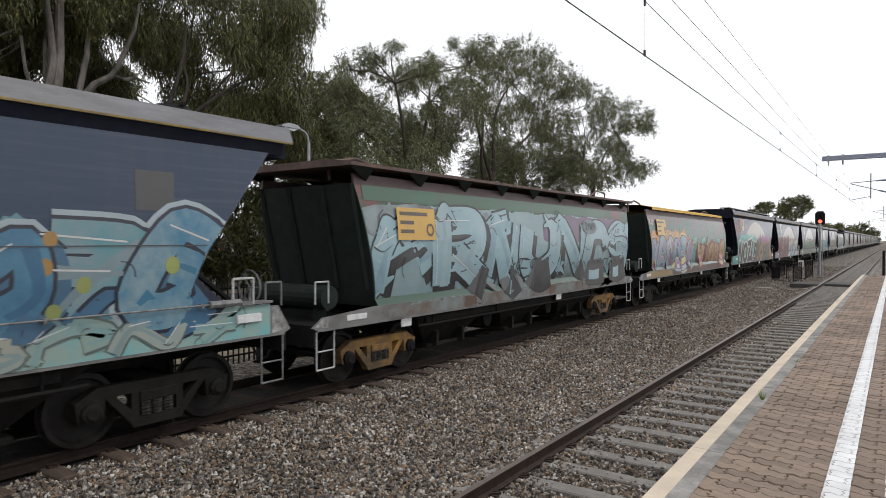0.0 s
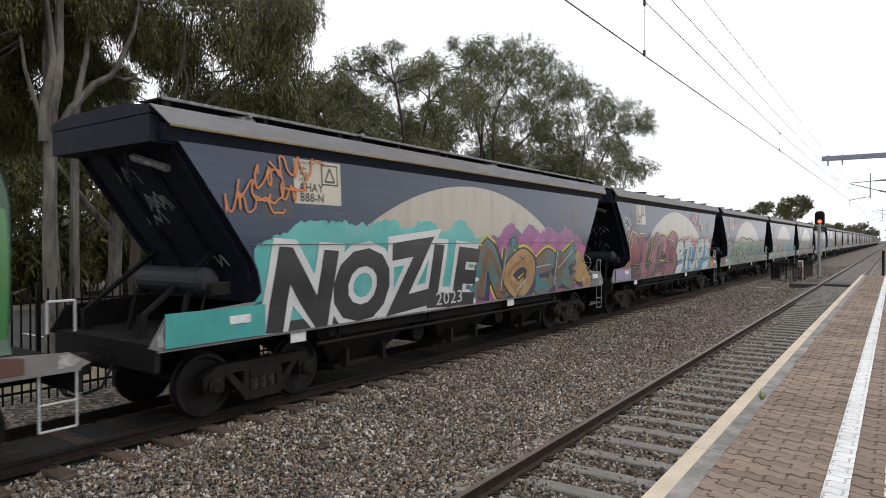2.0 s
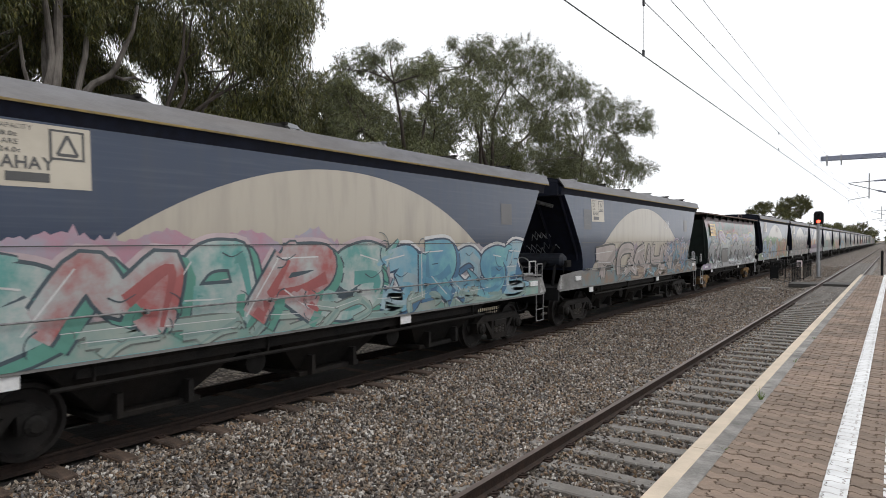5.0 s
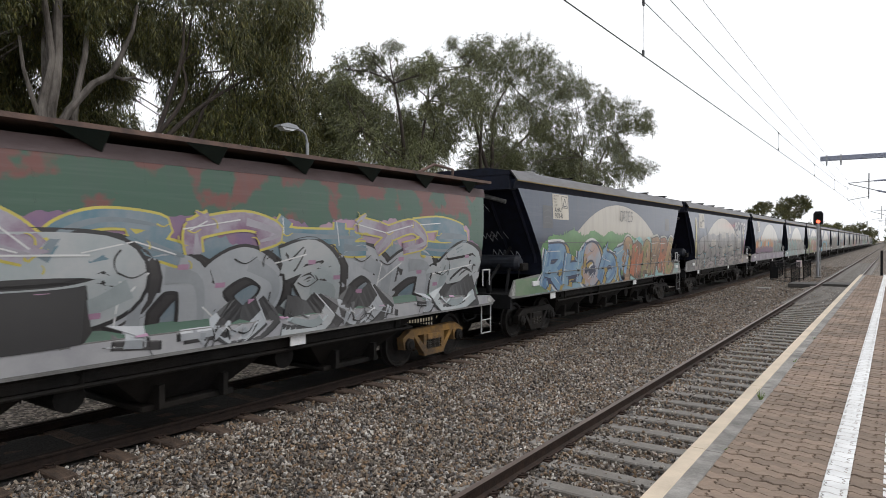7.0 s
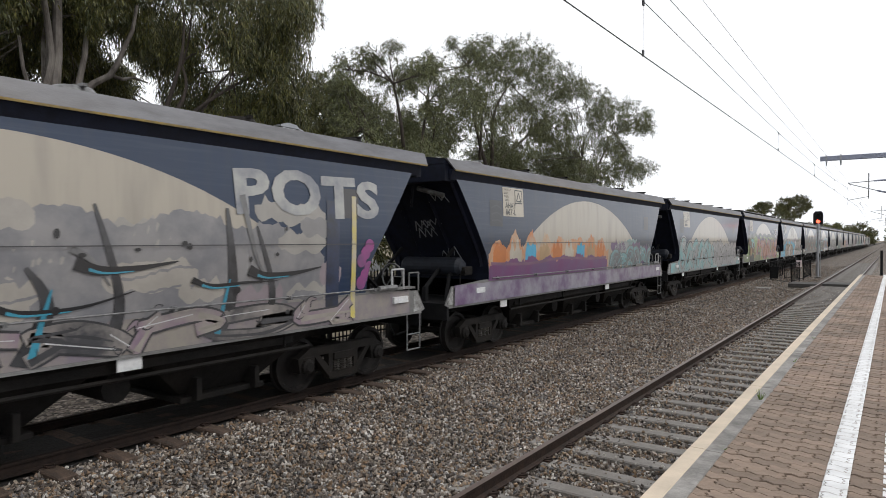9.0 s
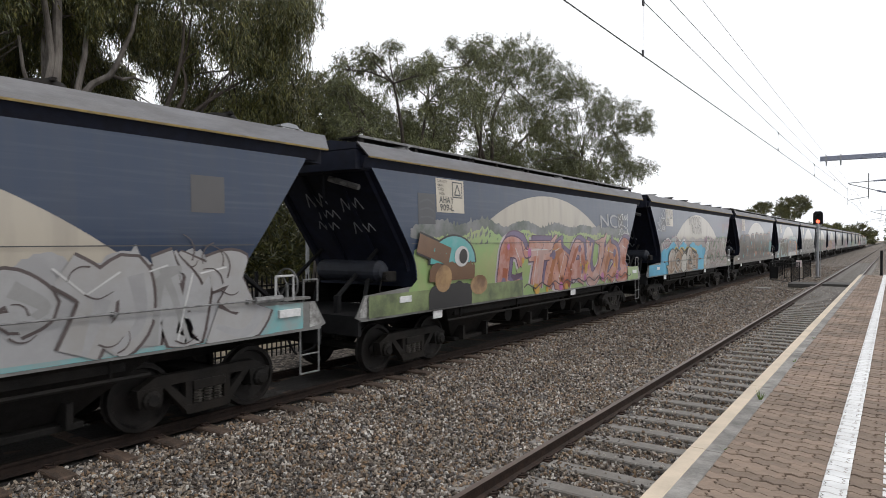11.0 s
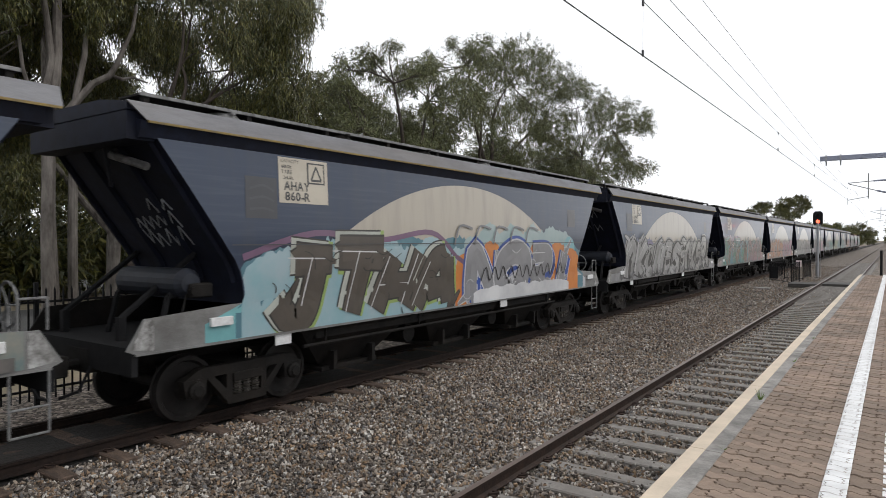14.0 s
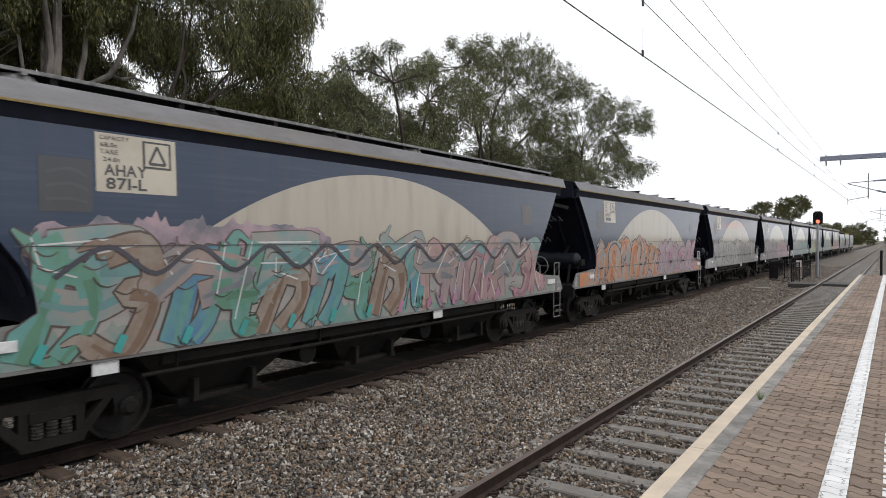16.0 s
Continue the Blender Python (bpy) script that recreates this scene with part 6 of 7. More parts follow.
        piece(W, "CT5AU1S", -2.8, 6.4, 1.16, 2.65, [((0.5, 0.31, 0.29), (0.34, 0.09, 0.04)), ((0.42, 0.16, 0.1), (0.5, 0.33, 0.3)), ((0.5, 0.28, 0.24), (0.36, 0.13, 0.05))], (0.1, 0.05, 0.1), (0.52, 0.46, 0.5), 41, 0.46, 0.035, (0.14, 0.1, (0.16, 0.12, 0.22)), [(0.55, 0.32, 0.05), (0.16, 0.12, 0.22), (0.45, 0.14, 0.32)])
        W.text("NC", 3.6, 2.95, 1.5, 0.42, [(0.0, S((0.33, 0.33, 0.34)), 0.012)], 2, 0.1)
        for k in range(3):
            scribble(W, 5.2, 2.7 + 0.25 * k, 1.0, 0.25, WHITE, 90 + k, 0.03)
    elif i == 14:
        W.band(6.4, 7.35, 1.15, 1.5, S((0.24, 0.23, 0.19), (0.14, 0.17, 0.11)), 0.0, 0.0064, 2, 5)
        W.band(-6.1, 6.7, 1.7, 2.55, S((0.24, 0.24, 0.24), (0.3, 0.26, 0.26)), 0.15, 0.0034, 8, 5)
        wild(W, -5.8, -2.6, 1.9, 2.55, 3, [((0.4, 0.38, 0.37), (0.3, 0.28, 0.28))], (0.2, 0.03, 0.1), WHITE, 43, 0.4, 0.04)
        W.band(-6.0, 1.1, 1.15, 2.25, S(CYAN, (0.08, 0.4, 0.6)), 0.2, 0.032, 4, 7)
        W.band(-7.5, -5.6, 1.15, 1.57, S(CYAN), 0.0, 0.037, 2, 5)
        W.band(-4.9, -0.2, 1.17, 2.15, S(YELLOW), 0.1, 0.035, 5, 8)
        W.band(-4.85, -0.25, 1.17, 2.10, S(BLACK), 0.1, 0.038, 5, 8)
        W.band(-4.75, -0.4, 1.18, 1.98, S((0.5, 0.47, 0.43), (0.42, 0.4, 0.38)), 0.1, 0.041, 5, 8)
        W.disc(-3.2, 1.85, 0.55, 0.3, S(BROWN, TAN), 0.044)
        W.disc(-1.9, 1.8, 0.6, 0.36, S(BLACK), 0.046)
        W.disc(-1.9, 1.8, 0.42, 0.26, S(OLIVE), 0.049)
        W.disc(-1.85, 1.8, 0.2, 0.2, S(BLACK), 0.052)
        W.band(-3.6, -0.9, 1.2, 1.55, S(BROWN, TAN), 0.1, 0.0443, 4, 3, 0.05)
        piece(W, "SOeCH", -5.0, -0.3, 1.16, 2.12, [((0.5, 0.48, 0.45), (0.22, 0.12, 0.05)), ((0.42, 0.4, 0.37), (0.26, 0.14, 0.06)), ((0.54, 0.53, 0.5), (0.5, 0.47, 0.42))], BLACK, None, 21, 0.44, 0.045, (0.1, -0.06, (0.3, 0.28, 0.26)), lift=0.046, lean=0.0)
        piece(W, "54M6R", 1.6, 6.9, 1.6, 2.62, [((0.36, 0.34, 0.32), (0.28, 0.25, 0.24))] , (0.22, 0.05, 0.07), (0.06, 0.2, 0.08), 45, 0.46, 0.025, (0.12, -0.1, (0.06, 0.18, 0.08)))
        wild(W, 0.4, 6.6, 1.14, 1.6, 6, [((0.4, 0.39, 0.38), (0.3, 0.27, 0.25))], (0.25, 0.1, 0.1), None, 46, 0.3, 0.025)
        W.disc(1.0, 2.0, 0.34, 0.2, S(CYAN), 0.04)
        drips(W, -5.8, 2.6, 2.1, 2.45, 16, [(0.16, 0.04, 0.1), (0.3, 0.34, 0.33), (0.2, 0.1, 0.16), (0.36, 0.34, 0.32)], 140)
        for k in range(5):
            scribble(W, 0.0 + 0.25 * k, 1.2 + 0.17 * (k % 4), 0.5, 0.2, (0.5, 0.42, 0.05), 150 + k, 0.035)
            scribble(W, 1.1 + 0.12 * k, 1.3 + 0.22 * k, 0.5, 0.3, WHITE, 160 + k, 0.06)
        tag_word(W, "5206", -1.7, 3.25, 2.2, 0.36, (0.09, 0.085, 0.08), 0.045, 100, 0.0)
        tag_word(W, "8118", -1.3, 2.82, 1.9, 0.42, (0.09, 0.085, 0.08), 0.045, 101, 0.0)
        for k in range(3):
            scribble(W, -6.6 + 0.35 * k, 2.85 + 0.25 * k, 1.1, 0.4, (0.45, 0.45, 0.47), 110 + k, 0.03)
    elif i == 15:
        W.band(-7.4, -5.9, 1.15, 1.57, S((0.25, 0.23, 0.19), (0.17, 0.14, 0.1)), 0.0, 0.0062, 2, 5)
        W.band(5.6, 7.3, 1.15, 1.57, S((0.25, 0.23, 0.19), (0.12, 0.17, 0.17)), 0.0, 0.0062, 2, 5)
        W.band(-5.9, 6.2, 1.2, 2.5, S((0.07, 0.16, 0.2), (0.1, 0.12, 0.15)), 0.12, 0.0035, 8, 5)
        piece(W, "5DASODE", -6.1, 5.7, 1.12, 2.85, [((0.024, 0.022, 0.023), (0.045, 0.042, 0.042))], (0.3, 0.13, 0.08), (0.025, 0.024, 0.024), 47, 0.52, 0.05, (0.1, -0.14, (0.04, 0.035, 0.034)), shine=None, lean=0.05)
        for k in range(9):
            W.stroke([(-5 + 1.25 * k, 1.5 + 0.4 * (k % 3)), (-4.8 + 1.25 * k, 1.6 + 0.4 * (k % 3))], 0.2, S(TEAL, (0.05, 0.28, 0.34)), 0.058)
        W.band(4.9, 6.2, 1.7, 2.4, S((0.06, 0.22, 0.3), TEAL), 0.15, 0.031, 3, 5)
        W.band(-7.3, 7.2, 1.15, 1.3, S((0.17, 0.15, 0.14), (0.09, 0.085, 0.08)), 0.0, 0.034, 7, 5)
        for k in range(7):
            W.band(-5.9 + 1.7 * k, -5.0 + 1.7 * k, 2.35, 2.55, S((0.05, 0.26, 0.34), TEAL), 0.18, 0.0045 + 0.0002 * k, 2, 30 + k, 0.05)
    elif i == 16:
        W.band(-6.1, 6.4, 1.15, 2.5, S((0.05, 0.15, 0.2), (0.09, 0.2, 0.24)), 0.12, 0.0036, 7, 5)
        W.band(-6.0, 0.2, 1.14, 2.4, S((0.24, 0.4, 0.44), (0.32, 0.42, 0.46)), 0.2, 0.0046, 4, 6)
        W.stroke([(-6.0, 2.3), (-4.6, 2.66), (-3.0, 2.55), (-1.4, 2.7), (-0.5, 2.2), (0.0, 2.0)], 0.1, S((0.16, 0.08, 0.15)), 0.0085)
        piece(W, "JTHA", -5.5, -0.6, 1.13, 2.5, [((0.055, 0.045, 0.035), (0.075, 0.06, 0.045))], (0.02, 0.018, 0.016), (0.3, 0.42, 0.12), 49, 0.5, 0.035, (-0.1, 0.06, (0.45, 0.47, 0.42)), lean=0.3, wob=0.06)
        W.band(-0.2, 5.6, 1.6, 2.75, S((0.26, 0.36, 0.36), (0.32, 0.4, 0.4)), 0.2, 0.0052, 5, 7)
        W.band(-0.5, 6.0, 1.14, 2.35, S((0.5, 0.15, 0.025), (0.6, 0.21, 0.03)), 0.16, 0.0078, 5, 8)
        piece(W, "NORI", 0.0, 5.4, 1.12, 2.5, [((0.2, 0.2, 0.21), (0.25, 0.25, 0.26))], (0.52, 0.52, 0.54), (0.025, 0.075, 0.33), 8, 0.42, 0.04, (0.14, -0.1, (0.025, 0.075, 0.33)), lean=0.1, lift=0.006, wob=0.04)
        W.stroke([(0.5 + 0.2 * k, 1.72 + (0.2 if k % 2 else -0.1)) for k in range(24)], 0.03, S(BLACK), 0.034)
        W.band(0.2, 5.3, 1.14, 1.45, S((0.5, 0.5, 0.52), WHITE), 0.05, 0.0312, 7, 18)
        W.disc(5.3, 2.25, 0.4, 0.4, S(AQUA, SKY), 0.0065)
        for k in range(5):
            W.stroke([(-0.6 + k * 0.8, 2.45), (-0.4 + k * 0.8, 2.85), (0.1 + k * 0.8, 2.8)], 0.05, S(GREY), 0.03)
    elif i == 17:
        W.band(-6.0, 6.4, 1.2, 2.3, S((0.16, 0.16, 0.16), (0.26, 0.26, 0.25)), 0.14, 0.004, 8, 5)
        W.band(-5.8, 5.9, 2.1, 2.45, S((0.2, 0.16, 0.28), (0.06, 0.18, 0.16)), 0.15, 0.0036, 8, 9)
        W.band(1.2, 6.0, 2.0, 2.4, S((0.3, 0.26, 0.08), (0.05, 0.2, 0.18)), 0.12, 0.0045, 5, 9, 0.1)
        piece(W, "0KU5Es", -6.1, 0.9, 1.15, 2.6, [((0.36, 0.36, 0.36), (0.24, 0.24, 0.24))], BLACK, (0.3, 0.3, 0.3), 51, 0.4, 0.07, (0.14, -0.1, BLACK), lean=0.3)
        piece(W, "S0KSRi", 0.9, 6.4, 1.15, 2.6, [((0.4, 0.4, 0.38), (0.24, 0.24, 0.24))], BLACK, (0.3, 0.3, 0.28), 53, 0.4, 0.065, (0.14, -0.1, BLACK), lean=0.1)
        W.band(-7.4, 7.3, 1.15, 1.42, S((0.33, 0.33, 0.33), GREY), 0.0, 0.0045, 12, 5)
        for k in range(12):
            W.stroke([(-6.5 + k * 1.1, 1.18), (-6.2 + k * 1.1, 1.4)], 0.2, S(BLACK, GREY), 0.04, 0.3)
    elif i == 18:
        W.band(-6.0, 6.4, 1.15, 2.3, S((0.34, 0.3, 0.28), (0.28, 0.3, 0.29)), 0.14, 0.004, 8, 5)
        W.band(-6.1, -1.5, 2.35, 2.72, S((0.4, 0.28, 0.32), (0.12, 0.12, 0.15)), 0.12, 0.0036, 7, 5, 0.15)
        wild(W, -6.2, 1.2, 1.13, 2.55, 9, [((0.12, 0.3, 0.28), (0.1, 0.24, 0.16)), ((0.3, 0.26, 0.22), (0.2, 0.13, 0.09)), ((0.08, 0.2, 0.32), (0.12, 0.3, 0.27))], (0.08, 0.055, 0.045), None, 55, 0.3, 0.03)
        wild(W, -6.0, 6.2, 1.7, 2.6, 9, [((0.3, 0.27, 0.25), (0.14, 0.28, 0.28)), ((0.34, 0.25, 0.22), (0.2, 0.22, 0.24))], (0.12, 0.08, 0.07), None, 59, 0.16, 0.02)
        wild(W, 1.0, 6.4, 1.13, 2.5, 7, [((0.4, 0.2, 0.26), (0.36, 0.26, 0.22)), ((0.28, 0.19, 0.26), (0.36, 0.28, 0.26)), ((0.36, 0.27, 0.24), (0.3, 0.16, 0.2))], (0.16, 0.07, 0.08), None, 57, 0.3, 0.03)
        W.stroke([(-5.8 + 0.6 * k, 2.25 + (0.22 if k % 2 else -0.12)) for k in range(20)], 0.06, S((0.05, 0.05, 0.07)), 0.031)
        W.band(-7.3, 7.2, 1.15, 1.42, S((0.13, 0.27, 0.24), (0.36, 0.27, 0.25)), 0.1, 0.0044, 14, 5)
        for k in range(14):
            W.stroke([(-6 + 0.9 * k, 1.2), (-5.9 + 0.9 * k, 1.4)], 0.1, S(TEAL if k < 7 else PINK), 0.038)
    elif i == 6:
        W.band(-6.2, 6.5, 1.15, 2.3, S((0.34, 0.32, 0.33), (0.3, 0.26, 0.3)), 0.25, 0.004, 8, 5)
        W.band(-6.2, 0.8, 2.0, 2.5, S((0.4, 0.2, 0.26), (0.3, 0.3, 0.36)), 0.2, 0.0046, 5, 6, 0.1)
        piece(W, "1WARS".replace("W", "M"), -6.2, 0.9, 1.3, 2.55, [((0.46, 0.47, 0.46), (0.1, 0.3, 0.28)), ((0.4, 0.42, 0.42), (0.35, 0.1, 0.1))], (0.05, 0.08, 0.1), (0.5, 0.4, 0.42), 81, 0.4, 0.045, (0.14, -0.1, (0.1, 0.3, 0.24)), lean=0.25)
        piece(W, "3ROSE", 0.9, 6.5, 1.3, 2.45, [((0.1, 0.32, 0.44), (0.3, 0.4, 0.44)), (AQUA, (0.08, 0.24, 0.36))], (0.02, 0.05, 0.1), WHITE, 82, 0.4, 0.04, (0.12, -0.08, (0.04, 0.14, 0.26)))
        W.band(-7.3, 7.2, 1.15, 1.5, S((0.3, 0.33, 0.3), (0.14, 0.3, 0.26)), 0.0, 0.0052, 9, 7)
        wild(W, -4.5, 6.5, 1.12, 1.55, 9, [((0.3, 0.36, 0.32), (0.2, 0.3, 0.28))], (0.12, 0.14, 0.13), None, 83, 0.26, 0.025)
    else:
        a, b = [(AQUA, SILVER), (ORANGE, PINK), (SILVER, GREY), (PURPLE, PINK), (SKY, TEAL), (LIME, AQUA)][i % 6]
        z_low = 1.42 if i in OLD else 1.2
        W.band(-6.1, 0.6, z_low, 2.3, S((0.32, 0.31, 0.3), a), 0.2, 0.0045, 6, i)
        W.band(0.4, 6.3, z_low, 2.25, S((0.3, 0.3, 0.31), b), 0.2, 0.0042, 6, i + 1)
        wild(W, -6.0, 0.4, z_low - 0.06, 2.5, 6, [(a, (0.3, 0.3, 0.3)), ((0.34, 0.33, 0.32), a)], BLACK, (0.4, 0.4, 0.4), 200 + i, 0.34, 0.045)
        wild(W, 0.5, 6.4, z_low - 0.06, 2.45, 6, [(b, (0.3, 0.3, 0.3)), ((0.32, 0.31, 0.3), b)], (0.08, 0.06, 0.06), None, 300 + i, 0.34, 0.04)
        if i not in OLD:
            W.band(-7.2, 7.2, 1.15, 1.56, S((0.3, 0.29, 0.28), a), 0.0, 0.0039, 9, i)
    W.done("layered spray-painted graffiti on the side")
    if i not in OLD:
        numbers = {3: "888-N", 4: "901-X", 5: "865-Q", 9: "902-R", 10: "925-Y", 11: "867-L", 13: "909-L", 14: "870-C", 15: "910-H", 16: "860-R", 17: "886-S", 18: "871-L"}
        data_panel(w, half, numbers.get(i, ""))
        chalk(w, i)


for i_, w_ in enumerate(wagons):
    decorate(i_, w_)


# ---- trees ----
def limb(bm, pts, r0, r1, seg=9):
    """A tapered bent limb through the points."""
    n = len(pts)
    prev = None
    whole = Vector(pts[-1]) - Vector(pts[0])
    ref = min((Vector((1, 0, 0)), Vector((0, 1, 0)), Vector((0, 0, 1))), key=lambda e: abs(whole.dot(e)))
    for i, p in enumerate(pts):
        a, b = Vector(pts[max(0, i - 1)]), Vector(pts[min(n - 1, i + 1)])
        d = (b - a).normalized()
        u = ref
        u = (u - d * u.dot(d)).normalized()
        w = d.cross(u)
        r = r0 + (r1 - r0) * i / (n - 1)
        ring = [bm.verts.new(Vector(p) + u * (r * (1 + 0.12 * math.sin(3 * k + i)) * math.cos(6.28318 * k / seg)) + w * (r * math.sin(6.28318 * k / seg))) for k in range(seg)]
        if prev:
            for k in range(seg):
                bm.faces.new((prev[k], prev[(k + 1) % seg], ring[(k + 1) % seg], ring[k]))
        prev = ring


def bent(a, b, wob, rng, n=7):
    a, b = Vector(a), Vector(b)
    off = Vector((rng.uniform(-1, 1), rng.uniform(-1, 1), rng.uniform(-0.2, 0.6))) * wob
    off2 = Vector((rng.uniform(-1, 1), rng.uniform(-1, 1), rng.uniform(-0.5, 0.5))) * wob * 0.3
    return [tuple(a.lerp(b, i / n) + off * math.sin(math.pi * i / n) + off2 * math.sin(2.0 * math.pi * i / n)) for i in range(n + 1)]


def leaves(name, blobs, per, size, hang, mat, parent, seed, reach=1.0, fat=1.0):
    """A crown of hanging leaves in clumps that fill the blobs (centre, radii, clumps)."""
    rng = np.random.default_rng(seed)
    cs, out = [], []
    for c, r, k in blobs:
        d = rng.normal(size=(k, 3))
        d /= np.linalg.norm(d, axis=1, keepdims=True)
        cs.append(np.array(c) + d * np.array(r) * rng.uniform(0.1, 1.0, (k, 1)) ** 0.5)
        out.append(d)
    cs, out = np.concatenate(cs), np.concatenate(out)
    k = len(cs)
    down = np.array([0.0, 0.0, -1.0])
    axis = out * (1 - hang) * 0.9 + down * (hang * 1.5 - 0.35) + rng.normal(size=(k, 3)) * 0.3
    axis /= np.linalg.norm(axis, axis=1, keepdims=True)
    length = rng.uniform(0.35, 1.0, (k, 1, 1)) * (0.6 + 0.6 * hang) * reach
    along = rng.uniform(-0.5, 0.5, (k, per, 1))
    p = cs[:, None] + axis[:, None] * along * length + rng.normal(size=(k, per, 3)) * rng.uniform(0.05, 0.12, (k, 1, 1)) * reach
    p = p.reshape(-1, 3)
    n = len(p)
    ax = np.repeat(axis, per, 0) * 0.8 + rng.normal(size=(n, 3)) * 0.45 + down * hang * 0.6
    ax /= np.linalg.norm(ax, axis=1, keepdims=True)
    sd = np.cross(ax, rng.normal(size=(n, 3)))
    sd /= np.linalg.norm(sd, axis=1, keepdims=True)
    ln = size * rng.uniform(0.6, 1.4, (n, 1))
    wd = ln * rng.uniform(0.07, 0.13, (n, 1)) * fat
    v = np.stack([p + sd * wd, p - sd * wd, p + ax * ln], 1)
    f = np.arange(n * 3).reshape(n, 3)
    return link(name, mesh_from(name, v.reshape(-1, 3), f), mat, parent)


def tree(base, forks, blobs, r, per, size, hang, mat, seed, label, twigs=5, bark="bark", limbs=(), fat=1.0):
    rng = random.Random(seed)
    t = root("tree", pose(*base), label, "tree", "trees behind the tracks")
    bm = B()
    trunk_top = forks[0]
    limb(bm, bent((0, 0, -0.3), trunk_top, 0.25, rng), r, r * 0.7, 12)
    for a in forks[1:]:
        limb(bm, bent(Vector(trunk_top) * rng.uniform(0.75, 1.0), a, 0.5, rng), r * 0.5, r * 0.16)
    for pts, ra, rb in limbs:
        limb(bm, pts, ra, rb, 10)
    part("trunk", bm, M[bark], t)
    bm = B()
    ends = forks[1:] or [trunk_top]
    for c, rad, k in blobs:
        near = min(ends, key=lambda e: (Vector(e) - Vector(c)).length)
        limb(bm, bent(near, c, 0.4, rng, 5), r * 0.16, r * 0.06, 6)
        for _ in range(twigs):
            q = Vector(c) + Vector((rng.uniform(-1, 1) * rad[0], rng.uniform(-1, 1) * rad[1], rng.uniform(-0.6, 0.9) * rad[2])) * 0.85
            limb(bm, bent(Vector(c).lerp(Vector(near), rng.uniform(0, 0.5)), q, 0.3, rng, 4), r * 0.07, r * 0.02, 5)
    part("branch", bm, M[bark], t)
    leaves("crown", blobs, per, size, hang, mat, t, seed, 1.0, fat)
    return t


def crown_of(blobs, depth, seed, thin=1.0, back=0.0):
    """Foliage masses from (y, z, radius), spread in depth across the tracks."""
    rng = random.Random(seed)
    return [((rng.uniform(-depth, depth) - back, y, z), (r * 1.1, r, r * 0.95), int(thin * (150 * r * r + 30))) for y, z, r in blobs]


# tall eucalypts with drooping foliage
tree((-16.0, 7.1, -0.4), [(0.0, -0.05, 5.6), (-1.2, 0.5, 8.4), (-1.6, 0.9, 9.6)],
     crown_of([(-1.4, 8.3, 0.8), (-0.8, 9.0, 0.9), (-1.7, 6.9, 0.55), (0.9, 8.9, 0.7), (-1.6, 6.0, 0.4), (2.1, 9.1, 0.7), (-0.4, 9.6, 0.9), (1.1, 10.0, 1.1), (0.9, 7.9, 0.55), (1.6, 8.4, 0.5), (2.3, 8.5, 0.5), (0.2, 8.4, 0.5)], 1.0, 1, 1.0, 1.2)
     + crown_of([(-1.6, 7.4, 1.0), (-0.6, 6.6, 0.9), (-0.4, 8.0, 1.0), (0.6, 6.0, 0.8), (0.4, 7.2, 0.8), (1.3, 6.2, 0.8), (2.6, 7.6, 0.7), (-1.5, 5.8, 0.9), (2.4, 6.2, 0.8), (0.2, 9.2, 1.0), (-2.6, 7.0, 1.0), (-2.8, 8.6, 1.0), (0.9, 8.4, 0.9), (-1.2, 9.2, 1.0), (1.8, 7.0, 0.7)], 0.8, 21, 1.25, 3.4)
     + crown_of([(-1.4, 8.2, 0.45), (0.78, 8.3, 0.3), (1.0, 8.9, 0.5), (-0.6, 8.9, 0.4)], 0.3, 22, 0.9, -0.5), 0.15, 52, 0.125, 0.95, M["leaf"], 3, "tall pale-barked eucalypt with drooping dark green leaves", fat=1.05,
     limbs=[([(0, -0.1, -0.3), (0.02, -0.14, 3.0), (0.04, -0.1, 5.9), (0.05, 0.02, 6.6), (0.0, 0.1, 7.2), (-0.1, 0.16, 8.5), (-0.3, 0.25, 10.0)], 0.16, 0.09),
            ([(0.05, -0.25, 5.2), (0.05, -0.28, 5.95), (0.05, -0.16, 6.5), (0.03, -0.03, 7.1), (0.0, -0.08, 7.8), (-0.1, -0.2, 9.0)], 0.12, 0.06),
            ([(0.05, -0.27, 5.6), (0.05, -0.5, 6.3), (0.0, -0.62, 6.8), (0.0, -0.7, 7.5)], 0.06, 0.03),
            ([(0.0, 0.42, -0.3), (0.03, 0.4, 3.0), (0.05, 0.43, 5.9), (0.05, 0.52, 6.5), (0.02, 0.72, 7.4), (-0.1, 0.85, 8.4)], 0.12, 0.05),
            ([(0.08, 0.0, 5.4), (0.1, 0.3, 6.0), (0.12, 0.85, 6.72), (0.12, 1.26, 7.0), (0.1, 1.45, 7.3), (0.08, 1.62, 7.7), (0.0, 1.92, 8.3), (-0.1, 2.1, 9.0)], 0.1, 0.04),
            ([(0.12, 1.3, 7.02), (0.1, 1.6, 6.98), (0.05, 1.9, 7.1), (0.0, 2.3, 7.05)], 0.05, 0.02)])
